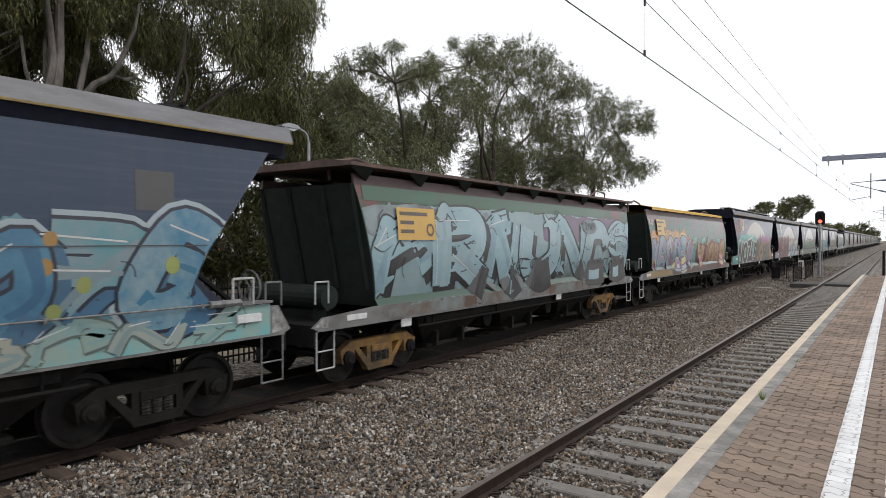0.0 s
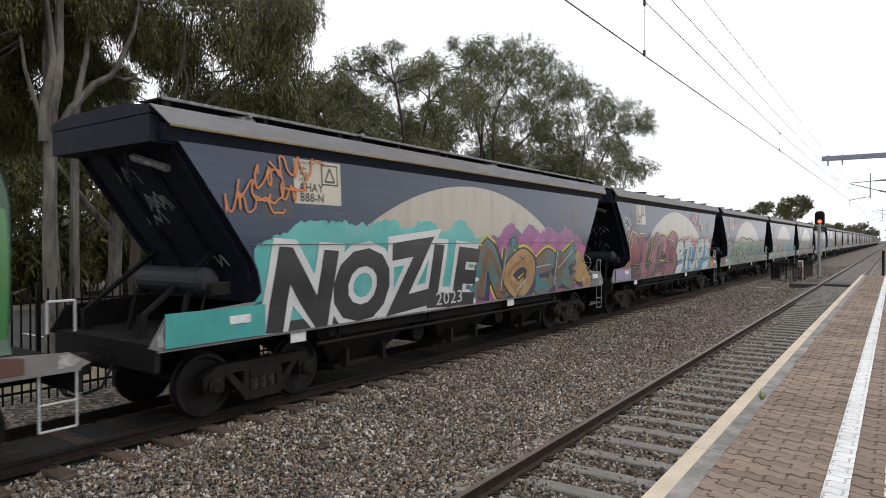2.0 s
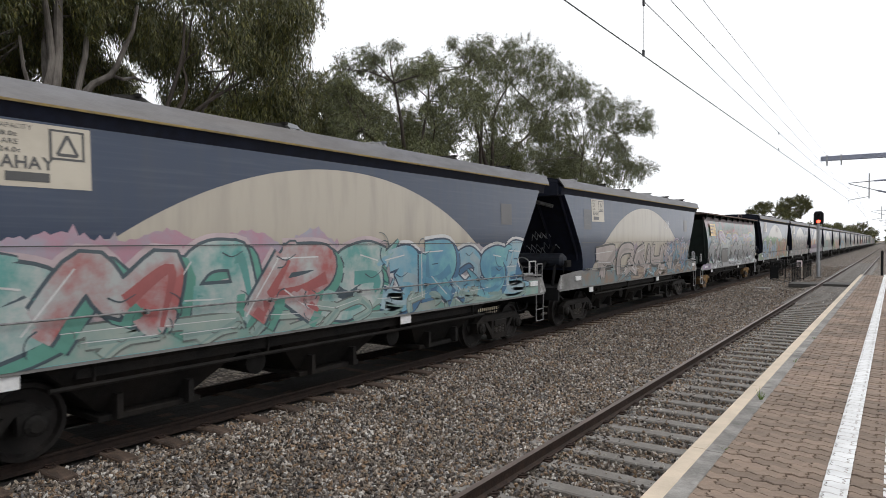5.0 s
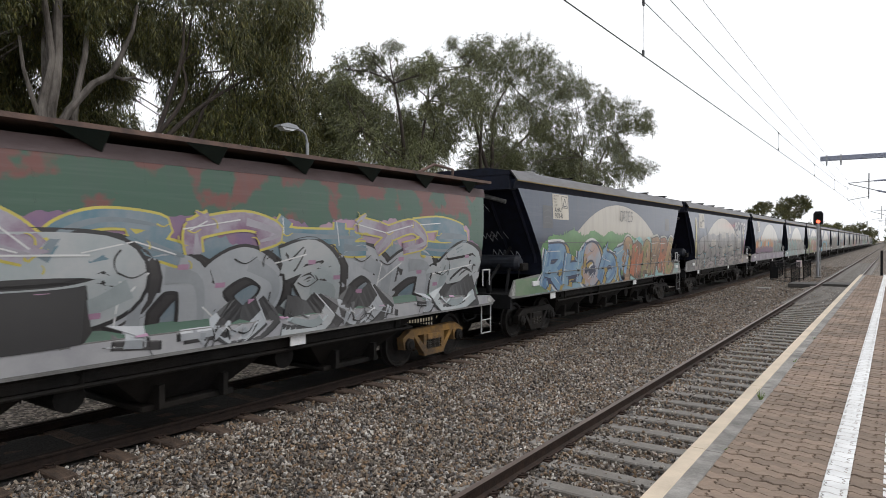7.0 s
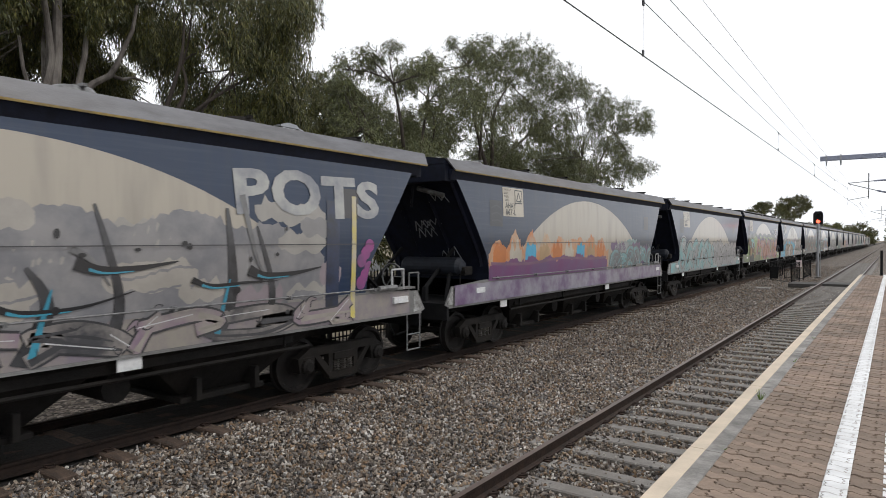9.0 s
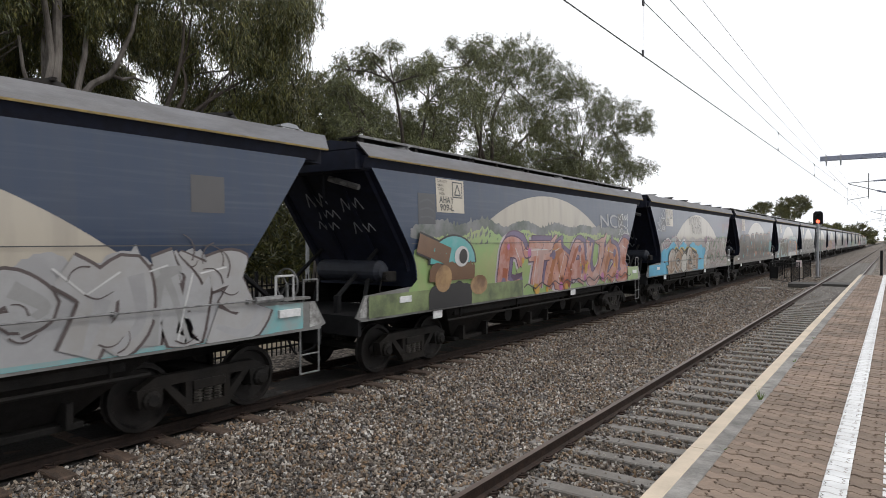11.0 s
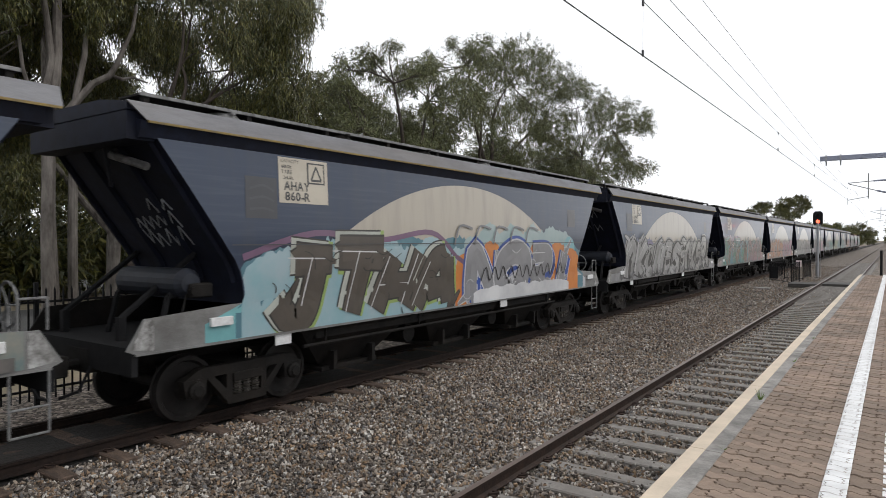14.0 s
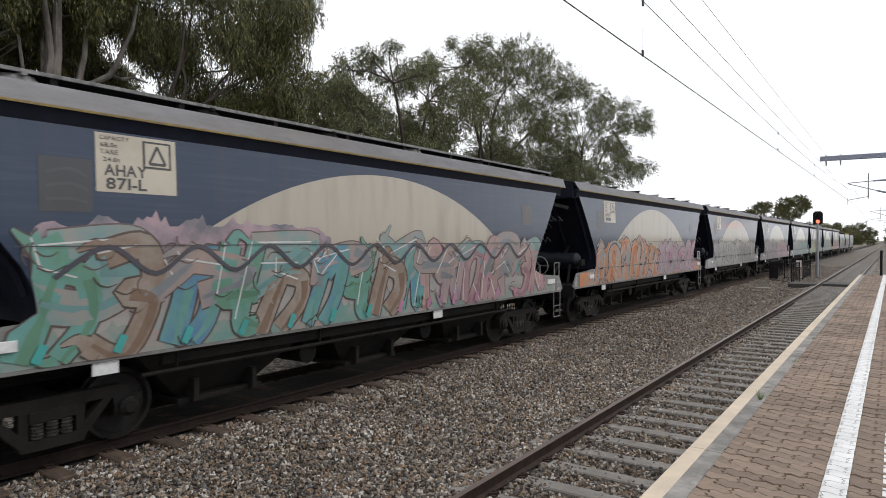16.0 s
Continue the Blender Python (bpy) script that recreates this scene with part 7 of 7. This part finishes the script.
tree((-15.5, 9.0, -0.4), [(0.2, -0.1, 5.4), (0.6, 0.7, 7.4), (0.4, 2.4, 7.7), (-0.4, 1.4, 9.3), (0.6, 3.8, 8.1)],
     crown_of([(0.8, 9.1, 0.8), (1.3, 8.1, 0.6), (1.9, 8.6, 1.1), (2.3, 7.3, 0.9), (3.2, 9.2, 1.1), (3.4, 7.7, 1.2), (4.4, 9.9, 0.9), (4.8, 8.8, 0.6), (4.0, 6.6, 0.9), (2.8, 6.1, 0.8), (1.9, 5.9, 0.5), (0.9, 10.2, 1.2), (3.4, 11.0, 1.3), (4.6, 7.3, 0.6), (4.5, 6.0, 0.5)], 1.8, 2, 0.85), 0.15, 52, 0.125, 0.95, M["leaf"], 4, "broad eucalypt with long drooping leaves and bare inner branches", 7, "darkbark", fat=1.05)
tree((-26.0, 24.9, -0.4), [(0.2, 0.0, 5.9), (0.5, 1.3, 9.5), (0.2, -0.8, 8.0)],
     crown_of([(1.3, 11.4, 1.3), (0.2, 9.5, 1.6), (1.8, 8.1, 1.6), (-0.8, 7.2, 1.5), (2.8, 11.0, 0.7), (3.2, 9.1, 1.3), (3.7, 7.2, 1.3), (-2.4, 6.6, 1.2)], 2.0, 3), 0.3, 26, 0.2, 0.4, M["leaf"], 5, "dark green tree behind the eucalypts")
tree((-25.0, 13.2, -0.4), [(0.2, 0.0, 4.0), (0.3, -4.0, 7.0), (0.2, 4.0, 7.0)],
     crown_of([(-4.9, 8.1, 1.1), (-3.9, 9.0, 1.0), (-3.7, 7.1, 1.2), (-2.3, 9.4, 0.9), (-2.2, 7.2, 1.2), (0.0, 7.0, 1.2), (2.1, 7.3, 1.3), (1.4, 9.5, 0.9), (5.2, 8.7, 1.4), (7.4, 7.7, 1.4), (3.5, 11.9, 1.5), (-1.5, 5.6, 1.0), (1.2, 5.4, 1.1), (-3.4, 5.0, 1.1), (5.8, 11.7, 1.3), (-0.4, 8.9, 0.5)], 2.5, 9, 1.15), 0.3, 34, 0.18, 0.7, M["leaf"], 11, "dark eucalypt standing further back")
# rounded trees with light airy crowns
tree((-18.0, 22.6, -0.4), [(0.2, 0.0, 5.4), (0.3, -1.0, 9.7), (0.2, 1.7, 9.4), (-0.2, -2.4, 7.5)],
     crown_of([(-1.2, 10.5, 0.8), (-2.1, 9.1, 1.0), (0.2, 10.1, 0.9), (1.6, 10.8, 0.8), (-0.6, 8.2, 1.5), (-2.8, 7.4, 1.0), (2.0, 9.0, 1.5), (-3.5, 6.0, 1.0), (-0.6, 6.3, 1.4), (2.8, 6.9, 1.4), (-1.0, 11.2, 0.4), (-2.8, 9.3, 0.4), (-2.8, 9.3, 0.54), (-2.3, 10.3, 0.61), (-1.3, 10.9, 0.57), (-0.6, 10.0, 0.62), (0.6, 10.5, 0.63), (1.5, 9.9, 0.5), (0.3, 8.7, 0.48), (-2.1, 8.3, 0.68), (-1.0, 7.7, 0.54)], 1.8, 4, 0.4), 0.24, 40, 0.125, 0.55, M["leaf2"], 6, "grey-green tree with a light airy crown", bark="darkbark", fat=1.35)
tree((-18.5, 30.9, -0.4), [(0.2, -0.1, 6.6), (0.3, -1.6, 10.7), (0.2, 2.0, 12.0), (-0.2, 7.3, 10.8), (0.4, -2.8, 12.0)],
     crown_of([(-2.5, 12.6, 0.8), (-3.8, 10.7, 1.2), (-1.1, 11.8, 1.3), (1.4, 12.9, 1.5), (4.2, 13.5, 1.2), (6.5, 12.7, 1.5), (9.2, 12.6, 1.4), (2.4, 10.6, 1.8), (-2.2, 9.2, 1.3), (6.6, 10.0, 1.8), (12.8, 12.6, 1.1), (11.0, 9.8, 1.7), (0.7, 7.4, 1.2), (-2.3, 13.3, 0.4), (2.0, 14.1, 0.6), (13.8, 13.9, 0.6), (5.3, 7.7, 1.4), (-5.3, 11.1, 0.67), (-4.3, 11.8, 0.9), (-3.0, 12.2, 0.74), (-2.2, 12.9, 0.85), (-5.7, 8.8, 0.74), (-3.8, 9.7, 0.79), (-1.0, 11.7, 0.65), (0.8, 13.0, 0.79), (2.4, 13.1, 0.86), (2.1, 11.4, 0.76), (4.2, 12.4, 0.82), (-0.5, 9.3, 0.8), (-2.7, 8.1, 0.62), (0.8, 7.9, 0.83), (3.5, 9.6, 0.78)], 1.8, 5, 0.36), 0.24, 40, 0.125, 0.55, M["leaf2"], 7, "large grey-green tree with an airy rounded crown", bark="darkbark", fat=1.35)
tree((-18.0, 44.1, -0.4), [(0.2, 0.0, 6.8), (0.3, 4.5, 11.1), (0.1, -1.5, 8.7)],
     crown_of([(5.1, 12.5, 1.6), (8.9, 12.5, 0.9), (1.8, 10.3, 1.3), (8.0, 10.2, 1.1), (0.5, 8.1, 1.5), (6.2, 8.4, 1.4), (10.0, 8.9, 0.7), (-3.0, 7.2, 1.4), (3.9, 13.2, 0.7), (10.6, 13.6, 0.5), (-8.5, 11.1, 0.78), (-6.9, 12.4, 0.69), (-4.4, 12.7, 0.97), (-3.3, 11.2, 0.84), (-7.7, 9.5, 0.92), (0.5, 11.6, 0.98), (3.3, 12.4, 0.92), (6.4, 12.0, 0.99), (9.8, 12.3, 0.81), (7.7, 10.5, 0.95), (1.6, 9.9, 0.83), (5.1, 8.9, 1.0), (9.1, 8.9, 0.98), (-1.6, 8.7, 0.71), (-9.2, 7.5, 0.73), (-4.4, 9.3, 0.75)], 1.5, 6, 0.38), 0.2, 40, 0.125, 0.55, M["leaf2"], 8, "smaller grey-green tree with ragged outline", bark="darkbark", fat=1.35)
tree((-22.5, 34.3, -0.4), [(0.2, 0.0, 3.0), (0.3, -4.0, 5.0), (0.2, 4.0, 5.0)],
     crown_of([(-11.2, 6.4, 1.4), (-9.1, 7.8, 1.5), (-7.3, 9.9, 1.4), (-5.3, 8.9, 1.8), (-4.7, 6.7, 1.6), (-1.9, 9.3, 1.7), (0.0, 7.4, 1.8), (5.8, 9.0, 2.0), (8.4, 7.8, 1.9), (14.3, 9.4, 1.9), (15.4, 8.3, 1.9), (22.9, 9.0, 1.8), (-9.5, 9.5, 0.9)], 2.0, 8, 0.5), 0.26, 34, 0.17, 0.35, M["leaf2"], 10, "dense dark trees filling in behind the airy crowns", bark="darkbark", fat=1.3)
# far trees by the line
tree((-16.0, 129.5, -0.4), [(0.2, -1.4, 5.4), (0.3, 14.4, 8.8), (0.1, -19.9, 7.5)],
     crown_of([(-22.6, 7.6, 1.0), (-13.2, 8.3, 0.9), (-1.4, 9.2, 1.4), (7.7, 8.6, 1.3), (21.8, 10.5, 1.9), (34.3, 10.4, 1.3), (32.1, 8.8, 1.2), (6.1, 7.3, 1.1), (-25.1, 6.8, 0.8), (-5.6, 7.5, 1.0)], 1.5, 7, 0.42), 0.25, 30, 0.3, 0.1, M["leaf"], 9, "far dark tree with separate round foliage masses")
far = []
rw = random.Random(21)
for k in range(26):
    y = 300 + rw.uniform(0, 160)
    far.append(((rw.uniform(-44, -16) + (y - 300) * 0.05, y, rw.uniform(2.0, 6.5)), (5.0, 6.0, rw.uniform(3.0, 5.0)), 60))
for k in range(22):
    far.append(((rw.uniform(-2, 26), 520 + rw.uniform(0, 60), rw.uniform(2.0, 7.0)), (6.0, 6.0, rw.uniform(3.0, 5.5)), 50))
woods = leaves("far_woods", far, 34, 1.3, 0.1, M["leaf"], None, 13, 4.0)
tagged(woods, "dark green belt of far trees along the horizon", "woods", kind="stuff")
scrub = []
for k in range(60):
    scrub.append(((rw.uniform(-95, -60), rw.uniform(-10, 120), rw.uniform(1.0, 5.5)), (3.5, 4.5, rw.uniform(2.0, 4.5)), 24))
for k in range(90):
    scrub.append(((rw.uniform(-40, -30), rw.uniform(-4, 70), rw.uniform(2.0, 7.0)), (2.2, 2.6, rw.uniform(1.4, 2.4)), 22))
for k in range(46):
    scrub.append(((rw.uniform(-39, -33), rw.uniform(-2, 34), rw.uniform(0.4, 2.0)), (1.5, 2.0, rw.uniform(0.7, 1.3)), 20))
scrub_ob = leaves("background_shrubs", scrub, 34, 0.6, 0.3, M["leaf"], None, 14, 2.4)
tagged(scrub_ob, "dark green trees and shrubs beyond the street", "shrubs", kind="stuff")


# ---- fence, lamp, signal, overhead line ----
def fence():
    f = root("fence", pose(-12.4, 0, -0.4), "black steel picket fence along the railway boundary", "fence", kind="structure")
    post, pick = B(), B()
    box(post, -0.035, 0.035, -0.035, 0.035, 0, 2.2, 0.006)
    box(pick, -0.013, 0.013, -0.013, 0.013, 0.12, 2.05)
    bmesh.ops.create_cone(pick, cap_ends=True, segments=4, radius1=0.022, radius2=0.0, depth=0.07, matrix=Matrix.Translation((0, 0, 2.085)))
    p0 = part("post", post, M["black"], f)
    k0 = part("picket", pick, M["black"], f)
    y0, n = -2.0, 20
    for i in range(n):
        a = p0 if i == 0 else new("post", p0.data)
        a.parent, a.location = f, (0, y0 + 2.4 * i, 0)
        for z in (0.3, 1.85):
            bm = B()
            box(bm, -0.02, 0.02, y0 + 2.4 * i + 0.036, y0 + 2.4 * (i + 1) - 0.036, z - 0.02, z + 0.02)
            part("rail", bm, M["black"], f)
    for i in range(300):
        a = k0 if i == 0 else new("picket", k0.data)
        a.parent, a.location = f, (0.035, y0 + 0.1 + 0.145 * i, 0)


def street_lamp():
    s = root("street_lamp", pose(-13.6, 12.75, -0.4), "grey street lamp on a bent pole behind the fence", "street lamp")
    bm = B()
    tube(bm, (0, 0, 0), (0, 0, 5.7), 0.06, 10, 0.045)
    bars(bm, [(0, 0, 5.7), (0, -0.06, 5.9), (0, -0.18, 6.0), (0, -0.4, 6.02)], 0.032, 8)
    part("pole", bm, M["grey_steel"], s)
    bm = B()
    prism(bm, [(-0.38, 6.0), (-0.5, 6.1), (-0.8, 6.13), (-1.05, 6.06), (-1.08, 6.0)], -0.13, 0.13, "x")
    part("head", bm, M["grey_steel"], s)
    bm = B()
    prism(bm, [(-0.5, 5.995), (-0.62, 5.93), (-0.9, 5.93), (-1.0, 5.995)], -0.11, 0.11, "x")
    part("diffuser", bm, M["lampglass"], s)


def signal():
    s = root("railway_signal", pose(-4.66, 55.7, -0.3), "black railway signal showing a red light on a grey post", "railway signal")
    bm = B()
    tube(bm, (0, 0, 0.1), (0, 0, 4.1), 0.09, 10)
    part("post", bm, M["grey_steel"], s)
    bm = B()
    box(bm, -0.2, 0.2, -0.2, 0.2, -0.1, 0.12, 0.01)
    box(bm, -0.16, 0.16, 0.1, 0.35, 0.12, 1.1, 0.02)
    part("base", bm, M["concrete"], s)
    bm = B()
    prism(bm, [(-0.26, 4.0), (0.26, 4.0), (0.33, 4.1), (0.33, 4.82), (0.2, 5.0), (-0.2, 5.0), (-0.33, 4.82), (-0.33, 4.1)], -0.03, 0.03)
    part("backboard", bm, M["black"], s)
    for z, m in ((4.24, "red"), (4.66, "black")):
        bm = B()
        bmesh.ops.create_cone(bm, cap_ends=True, segments=20, radius1=0.125, radius2=0.125, depth=0.06, matrix=Matrix.Translation((0, -0.06, z)) @ Matrix.Rotation(radians(90), 4, "X"))
        part("lens", bm, M[m], s, "glowing red lens" if m == "red" else "dark lens")
        bm = B()
        lathe(bm, [(0, 0.15), (0.22, 0.155), (0.22, 0.145), (0, 0.14)], 20)
        bmesh.ops.delete(bm, geom=[v for v in bm.verts if v.co.z < -0.06], context="VERTS")
        bmesh.ops.transform(bm, matrix=Matrix.Translation((0, -0.03, z)) @ Matrix.Rotation(radians(-90), 4, "Z"), verts=bm.verts[:])
        part("hood", bm, M["black"], s)
    bm = B()
    for k in range(10):
        tube(bm, (-0.15, 0.25, 0.4 + 0.36 * k), (0.15, 0.25, 0.4 + 0.36 * k), 0.012, 5)
    tube(bm, (-0.15, 0.25, 0.1), (-0.15, 0.25, 4.0), 0.015, 5)
    tube(bm, (0.15, 0.25, 0.1), (0.15, 0.25, 4.0), 0.015, 5)
    part("ladder", bm, M["grey_steel"], s)


def pen():
    f = root("crossing_fence", pose(0, 0, -0.3), "black railed pedestrian maze fence beside the foot crossing", "fence")
    runs = [((-7.0, 49.5), (-5.3, 46.2)), ((-5.3, 46.2), (-5.3, 50.5)), ((-5.2, 51.6), (-5.2, 56.5)), ((-7.0, 49.5), (-7.0, 55.5)), ((-6.4, 52.0), (-5.2, 51.6))]
    for (xa, ya), (xb, yb) in runs:
        n = max(2, int(math.hypot(xb - xa, yb - ya) / 0.2))
        bm = B()
        for z in (0.15, 1.35):
            tube(bm, (xa, ya, z), (xb, yb, z), 0.02, 6)
        for i in range(n + 1):
            t = i / n
            tube(bm, (xa + (xb - xa) * t, ya + (yb - ya) * t, 0 if i in (0, n) else 0.15), (xa + (xb - xa) * t, ya + (yb - ya) * t, 1.35), 0.028 if i in (0, n) else 0.008, 5)
        part("fence_panel", bm, M["black"], f)
    bm = B()
    box(bm, -5.62, -5.28, 51.45, 51.49, 0.95, 1.42, 0.006)
    part("sign", bm, M["signred"], f, "white and pink warning sign")
    bm = B()
    box(bm, -7.0, -6.5, 49.45, 49.5, 0.2, 1.0, 0.006)
    part("panel", bm, M["black"], f)
    bm = B()
    for x0, x1, z in ((-5.2, -3.6, -0.06), (-3.42, -2.0, -0.01), (-1.82, -1.0, -0.01)):
        box(bm, x0, x1, 43.6, 45.6, -0.3, z, 0.01)
    tagged(part("foot_crossing", bm, M["rubber"]), "dark rubber foot crossing over the track", "foot crossing", kind="structure")
    for x, y, w2, d2 in ((-6.35, 41.0, 0.55, 0.35), (-3.3, 66.0, 0.5, 0.5), (-3.0, 58.0, 0.5, 0.3)):
        bm = B()
        box(bm, x - w2, x + w2, y - d2, y + d2, -0.35, -0.19, 0.02)
        tagged(part("cable_pit", bm, M["concrete"]), "pale concrete cable pit lid set in the ballast", "pit lid", "pit lids")


def gate_post():
    g = root("platform_gate", pose(-0.42, 33.2, 0), "dark steel barrier at the platform end", "barrier")
    bm = B()
    tube(bm, (0, 0, -0.35), (0, 0, 2.1), 0.05, 8)
    part("post", bm, M["black"], g)
    bm = B()
    box(bm, -0.09, 0.09, -0.09, 0.09, -0.36, -0.3)
    part("foot", bm, M["black"], g)


def overhead():
    o = root("overhead_line", pose(NEAR_X, 0, 0), "thin dark overhead contact and feeder wires above the near track", "overhead wires", kind="structure")
    for name, x, z, r, sag in (("contact_wire", 0.0, 5.0, 0.0075, 0.0), ("catenary_wire", 0.0, 6.0, 0.005, 0.55), ("feeder_wire", -0.2, 6.38, 0.005, 0.1), ("feeder_wire", -0.25, 7.1, 0.0045, 0.1)):
        bm = B()
        pts = []
        for k in range(-4, 44):
            y = k * 6.875
            s = ((y + 0.0) % 55.0) / 55.0
            zig = abs(((y / 55.0) % 2.0) - 1.0)
            pts.append((x + (0.5 - 0.64 * zig if name[0] == "c" else 0.0), y, z - sag * 4 * s * (1 - s)))
        bars(bm, pts, r, 5)
        part(name, bm, M["wire"], o)
    for y in (8.57, 19.8, 28.5, 37.0, 46.0, 64.0, 73.0, 82.0):
        s = (y % 55.0) / 55.0
        bm = B()
        zt = 6.0 - 0.55 * 4 * s * (1 - s)
        x = 0.5 - 0.64 * abs(((y / 55.0) % 2.0) - 1.0)
        tube(bm, (x, y, 5.0), (x, y, zt), 0.0022, 4)
        box(bm, x - 0.012, x + 0.012, y - 0.02, y + 0.02, 4.99, 5.07)
        box(bm, x - 0.012, x + 0.012, y - 0.02, y + 0.02, zt - 0.05, zt + 0.02)
        part("dropper", bm, M["wire"], o)
    for y in (55.0, 110.0, 165.0):
        g = root("catenary_mast", pose(0, y, -0.3), "grey steel overhead line mast with boom and cantilever", "catenary mast", "catenary masts")
        bm = B()
        box(bm, 3.4, 3.7, -0.15, 0.15, 0, 9.2)
        part("mast", bm, M["grey_steel"], g)
        bm = B()
        if y < 60:
            box(bm, -4.5, 3.7, -0.14, 0.14, 8.65, 8.99, 0.02)
        else:
            box(bm, 0.5, 3.7, -0.1, 0.1, 7.6, 7.8, 0.02)
        part("boom", bm, M["boom"], g)
        bm = B()
        tube(bm, (-1.5, 0, 5.8), (-1.5, 0, 7.6), 0.04, 8)
        tube(bm, (-2.75, 0, 6.95), (-1.2, 0, 7.05), 0.03, 8)
        tube(bm, (-2.7, 0, 6.9), (-1.0, 0, 6.35), 0.03, 8)
        tube(bm, (-2.75, 0, 5.72), (-1.5, 0, 5.95), 0.022, 8)
        tube(bm, (-2.75, 0, 5.4), (-2.75, 0, 5.74), 0.012, 6)
        part("cantilever", bm, M["grey_steel"], g)
        for a, b in (((-1.2, 0, 7.05), (-0.4, 0, 7.08)), ((-1.0, 0, 6.35), (-0.3, 0, 6.15))):
            bm = B()
            tube(bm, a, b, 0.06, 10)
            part("insulator", bm, M["boom"], g)
        bm = B()
        tube(bm, (-0.4, 0, 7.08), (3.4, 0, 7.2), 0.035, 8)
        tube(bm, (-0.3, 0, 6.15), (3.4, 0, 5.6), 0.035, 8)
        part("bracket", bm, M["grey_steel"], g)
        if y < 60:
            for x in (-4.1, -3.2):
                bm = B()
                box(bm, x - 0.05, x + 0.05, -0.17, 0.17, 8.55, 9.05)
                tube(bm, (x, 0, 8.3), (x, 0, 8.55), 0.05, 8)
                part("hanger", bm, M["grey_steel"], g)


def house(x, y, w, d, h, turn, label):
    g = root("house", pose(x, y, -0.4, 0, 0, turn), label, "house", "houses beyond the street")
    bm = B()
    box(bm, -w / 2, w / 2, -d / 2, d / 2, 0, h)
    part("wall", bm, M["brick"], g)
    bm = B()
    e = 0.5
    v = [bm.verts.new(p) for p in ((-w / 2 - e, -d / 2 - e, h), (w / 2 + e, -d / 2 - e, h), (w / 2 + e, d / 2 + e, h), (-w / 2 - e, d / 2 + e, h), (-w / 2 + 2, 0, h + 2.0), (w / 2 - 2, 0, h + 2.0))]
    for q in ((0, 1, 5, 4), (1, 2, 5), (2, 3, 4, 5), (3, 0, 4), (3, 2, 1, 0)):
        bm.faces.new([v[k] for k in q])
    part("roof", bm, M["tinroof"], g)
    for k in (-0.3, 0.1, 0.35):
        win = B()
        box(win, w / 2 - 0.02, w / 2 + 0.05, k * d - 0.8, k * d + 0.8, 0.9, 2.2)
        part("window", win, M["darkglass"], g)


M["rubber"] = paint("worn_rubber_panel", (0.06, 0.055, 0.05), (0.04, 0.037, 0.035), 6, 0.85, 0, 0.2)
M["boom"] = paint("blue_grey_steel", (0.26, 0.28, 0.36), (0.2, 0.22, 0.28), 5, 0.5, 0.2)
M["brick"] = paint("brown_brick", (0.26, 0.15, 0.1), (0.16, 0.09, 0.065), 8, 0.9, 0, 0.3)
M["tinroof"] = paint("pale_metal_roof", (0.5, 0.52, 0.53), (0.4, 0.42, 0.43), 3, 0.5, 0.2, stretch=(6, 0.4, 1))
M["darkglass"] = paint("dark_window", (0.02, 0.022, 0.025), None, 5, 0.1)
fence()
street_lamp()
signal()
pen()
gate_post()
overhead()
house(-78, 46, 10, 16, 3.2, 8, "low brick house with a pale metal roof")
house(-84, 14, 10, 14, 3.2, -4, "low brick house with a pale metal roof")
house(-86, 76, 10, 14, 3.2, 4, "low brick house with a pale metal roof")


def street():
    bm = B()
    box(bm, -62, -40, -60, 220, -0.5, -0.385)
    tagged(part("road", bm, M["asphalt"]), "grey asphalt street beyond the fence", "road", kind="structure")
    bm = B()
    box(bm, -30, -17.5, -40, 60, -0.5, -0.39)
    tagged(part("car_park", bm, M["asphalt"]), "asphalt car park behind the fence", "car park", kind="structure")
    for y in (0, 3, 6, 9, 12, 15, 18, 21):
        bm = B()
        box(bm, -22.5, -17.8, y - 0.05, y + 0.05, -0.389, -0.384)
        tagged(part("parking_line", bm, M["white"]), "white painted parking bay line", "road marking", "parking lines", "structure")
    s = root("street_sign", pose(-21.0, 12.5, -0.4), "small white sign on a thin post", "sign")
    bm = B()
    tube(bm, (0, 0, 0), (0, 0, 3.1), 0.03, 6)
    part("post", bm, M["grey_steel"], s)
    bm = B()
    box(bm, 0.03, 0.05, -0.25, 0.25, 2.4, 3.1, 0.004)
    part("plate", bm, M["plate"], s)
    bm = B()
    box(bm, 0.045, 0.056, -0.2, 0.2, 2.5, 2.62)
    part("bar", bm, M["yellow"], s)


street()


def motions():
    """Rolls the train past at a steady speed; every wheelset turns with it."""
    for i, w in enumerate(wagons):
        y = berth(i)
        walk(w, [(0, pose(TRAIN_X, y, 0)), (8, pose(TRAIN_X, y - 8 * SPEED, 0)), (16, pose(TRAIN_X, y - 16 * SPEED, 0))])
    turn = math.degrees(SPEED / FPS / WHEEL_R)
    sets = [p for w in wagons for b in w.children if b.name.startswith("bogie") for p in b.children if p.name.startswith("wheelset")]
    lead = {}
    for s in sets:
        key = round(s.location.y, 2)
        if key not in lead:
            lead[key] = s
            y = s.location.y
            walk(s, [(f / FPS, pose(0, y, WHEEL_R, (turn * f) % 360.0)) for f in range(0, int(16 * FPS) + 1)])
        else:
            s.rotation_mode = "QUATERNION"
            keys = lead[key].animation_data
            s.animation_data_create()
            s.animation_data.action = keys.action
            s.animation_data.action_slot = keys.action_slot


motions()
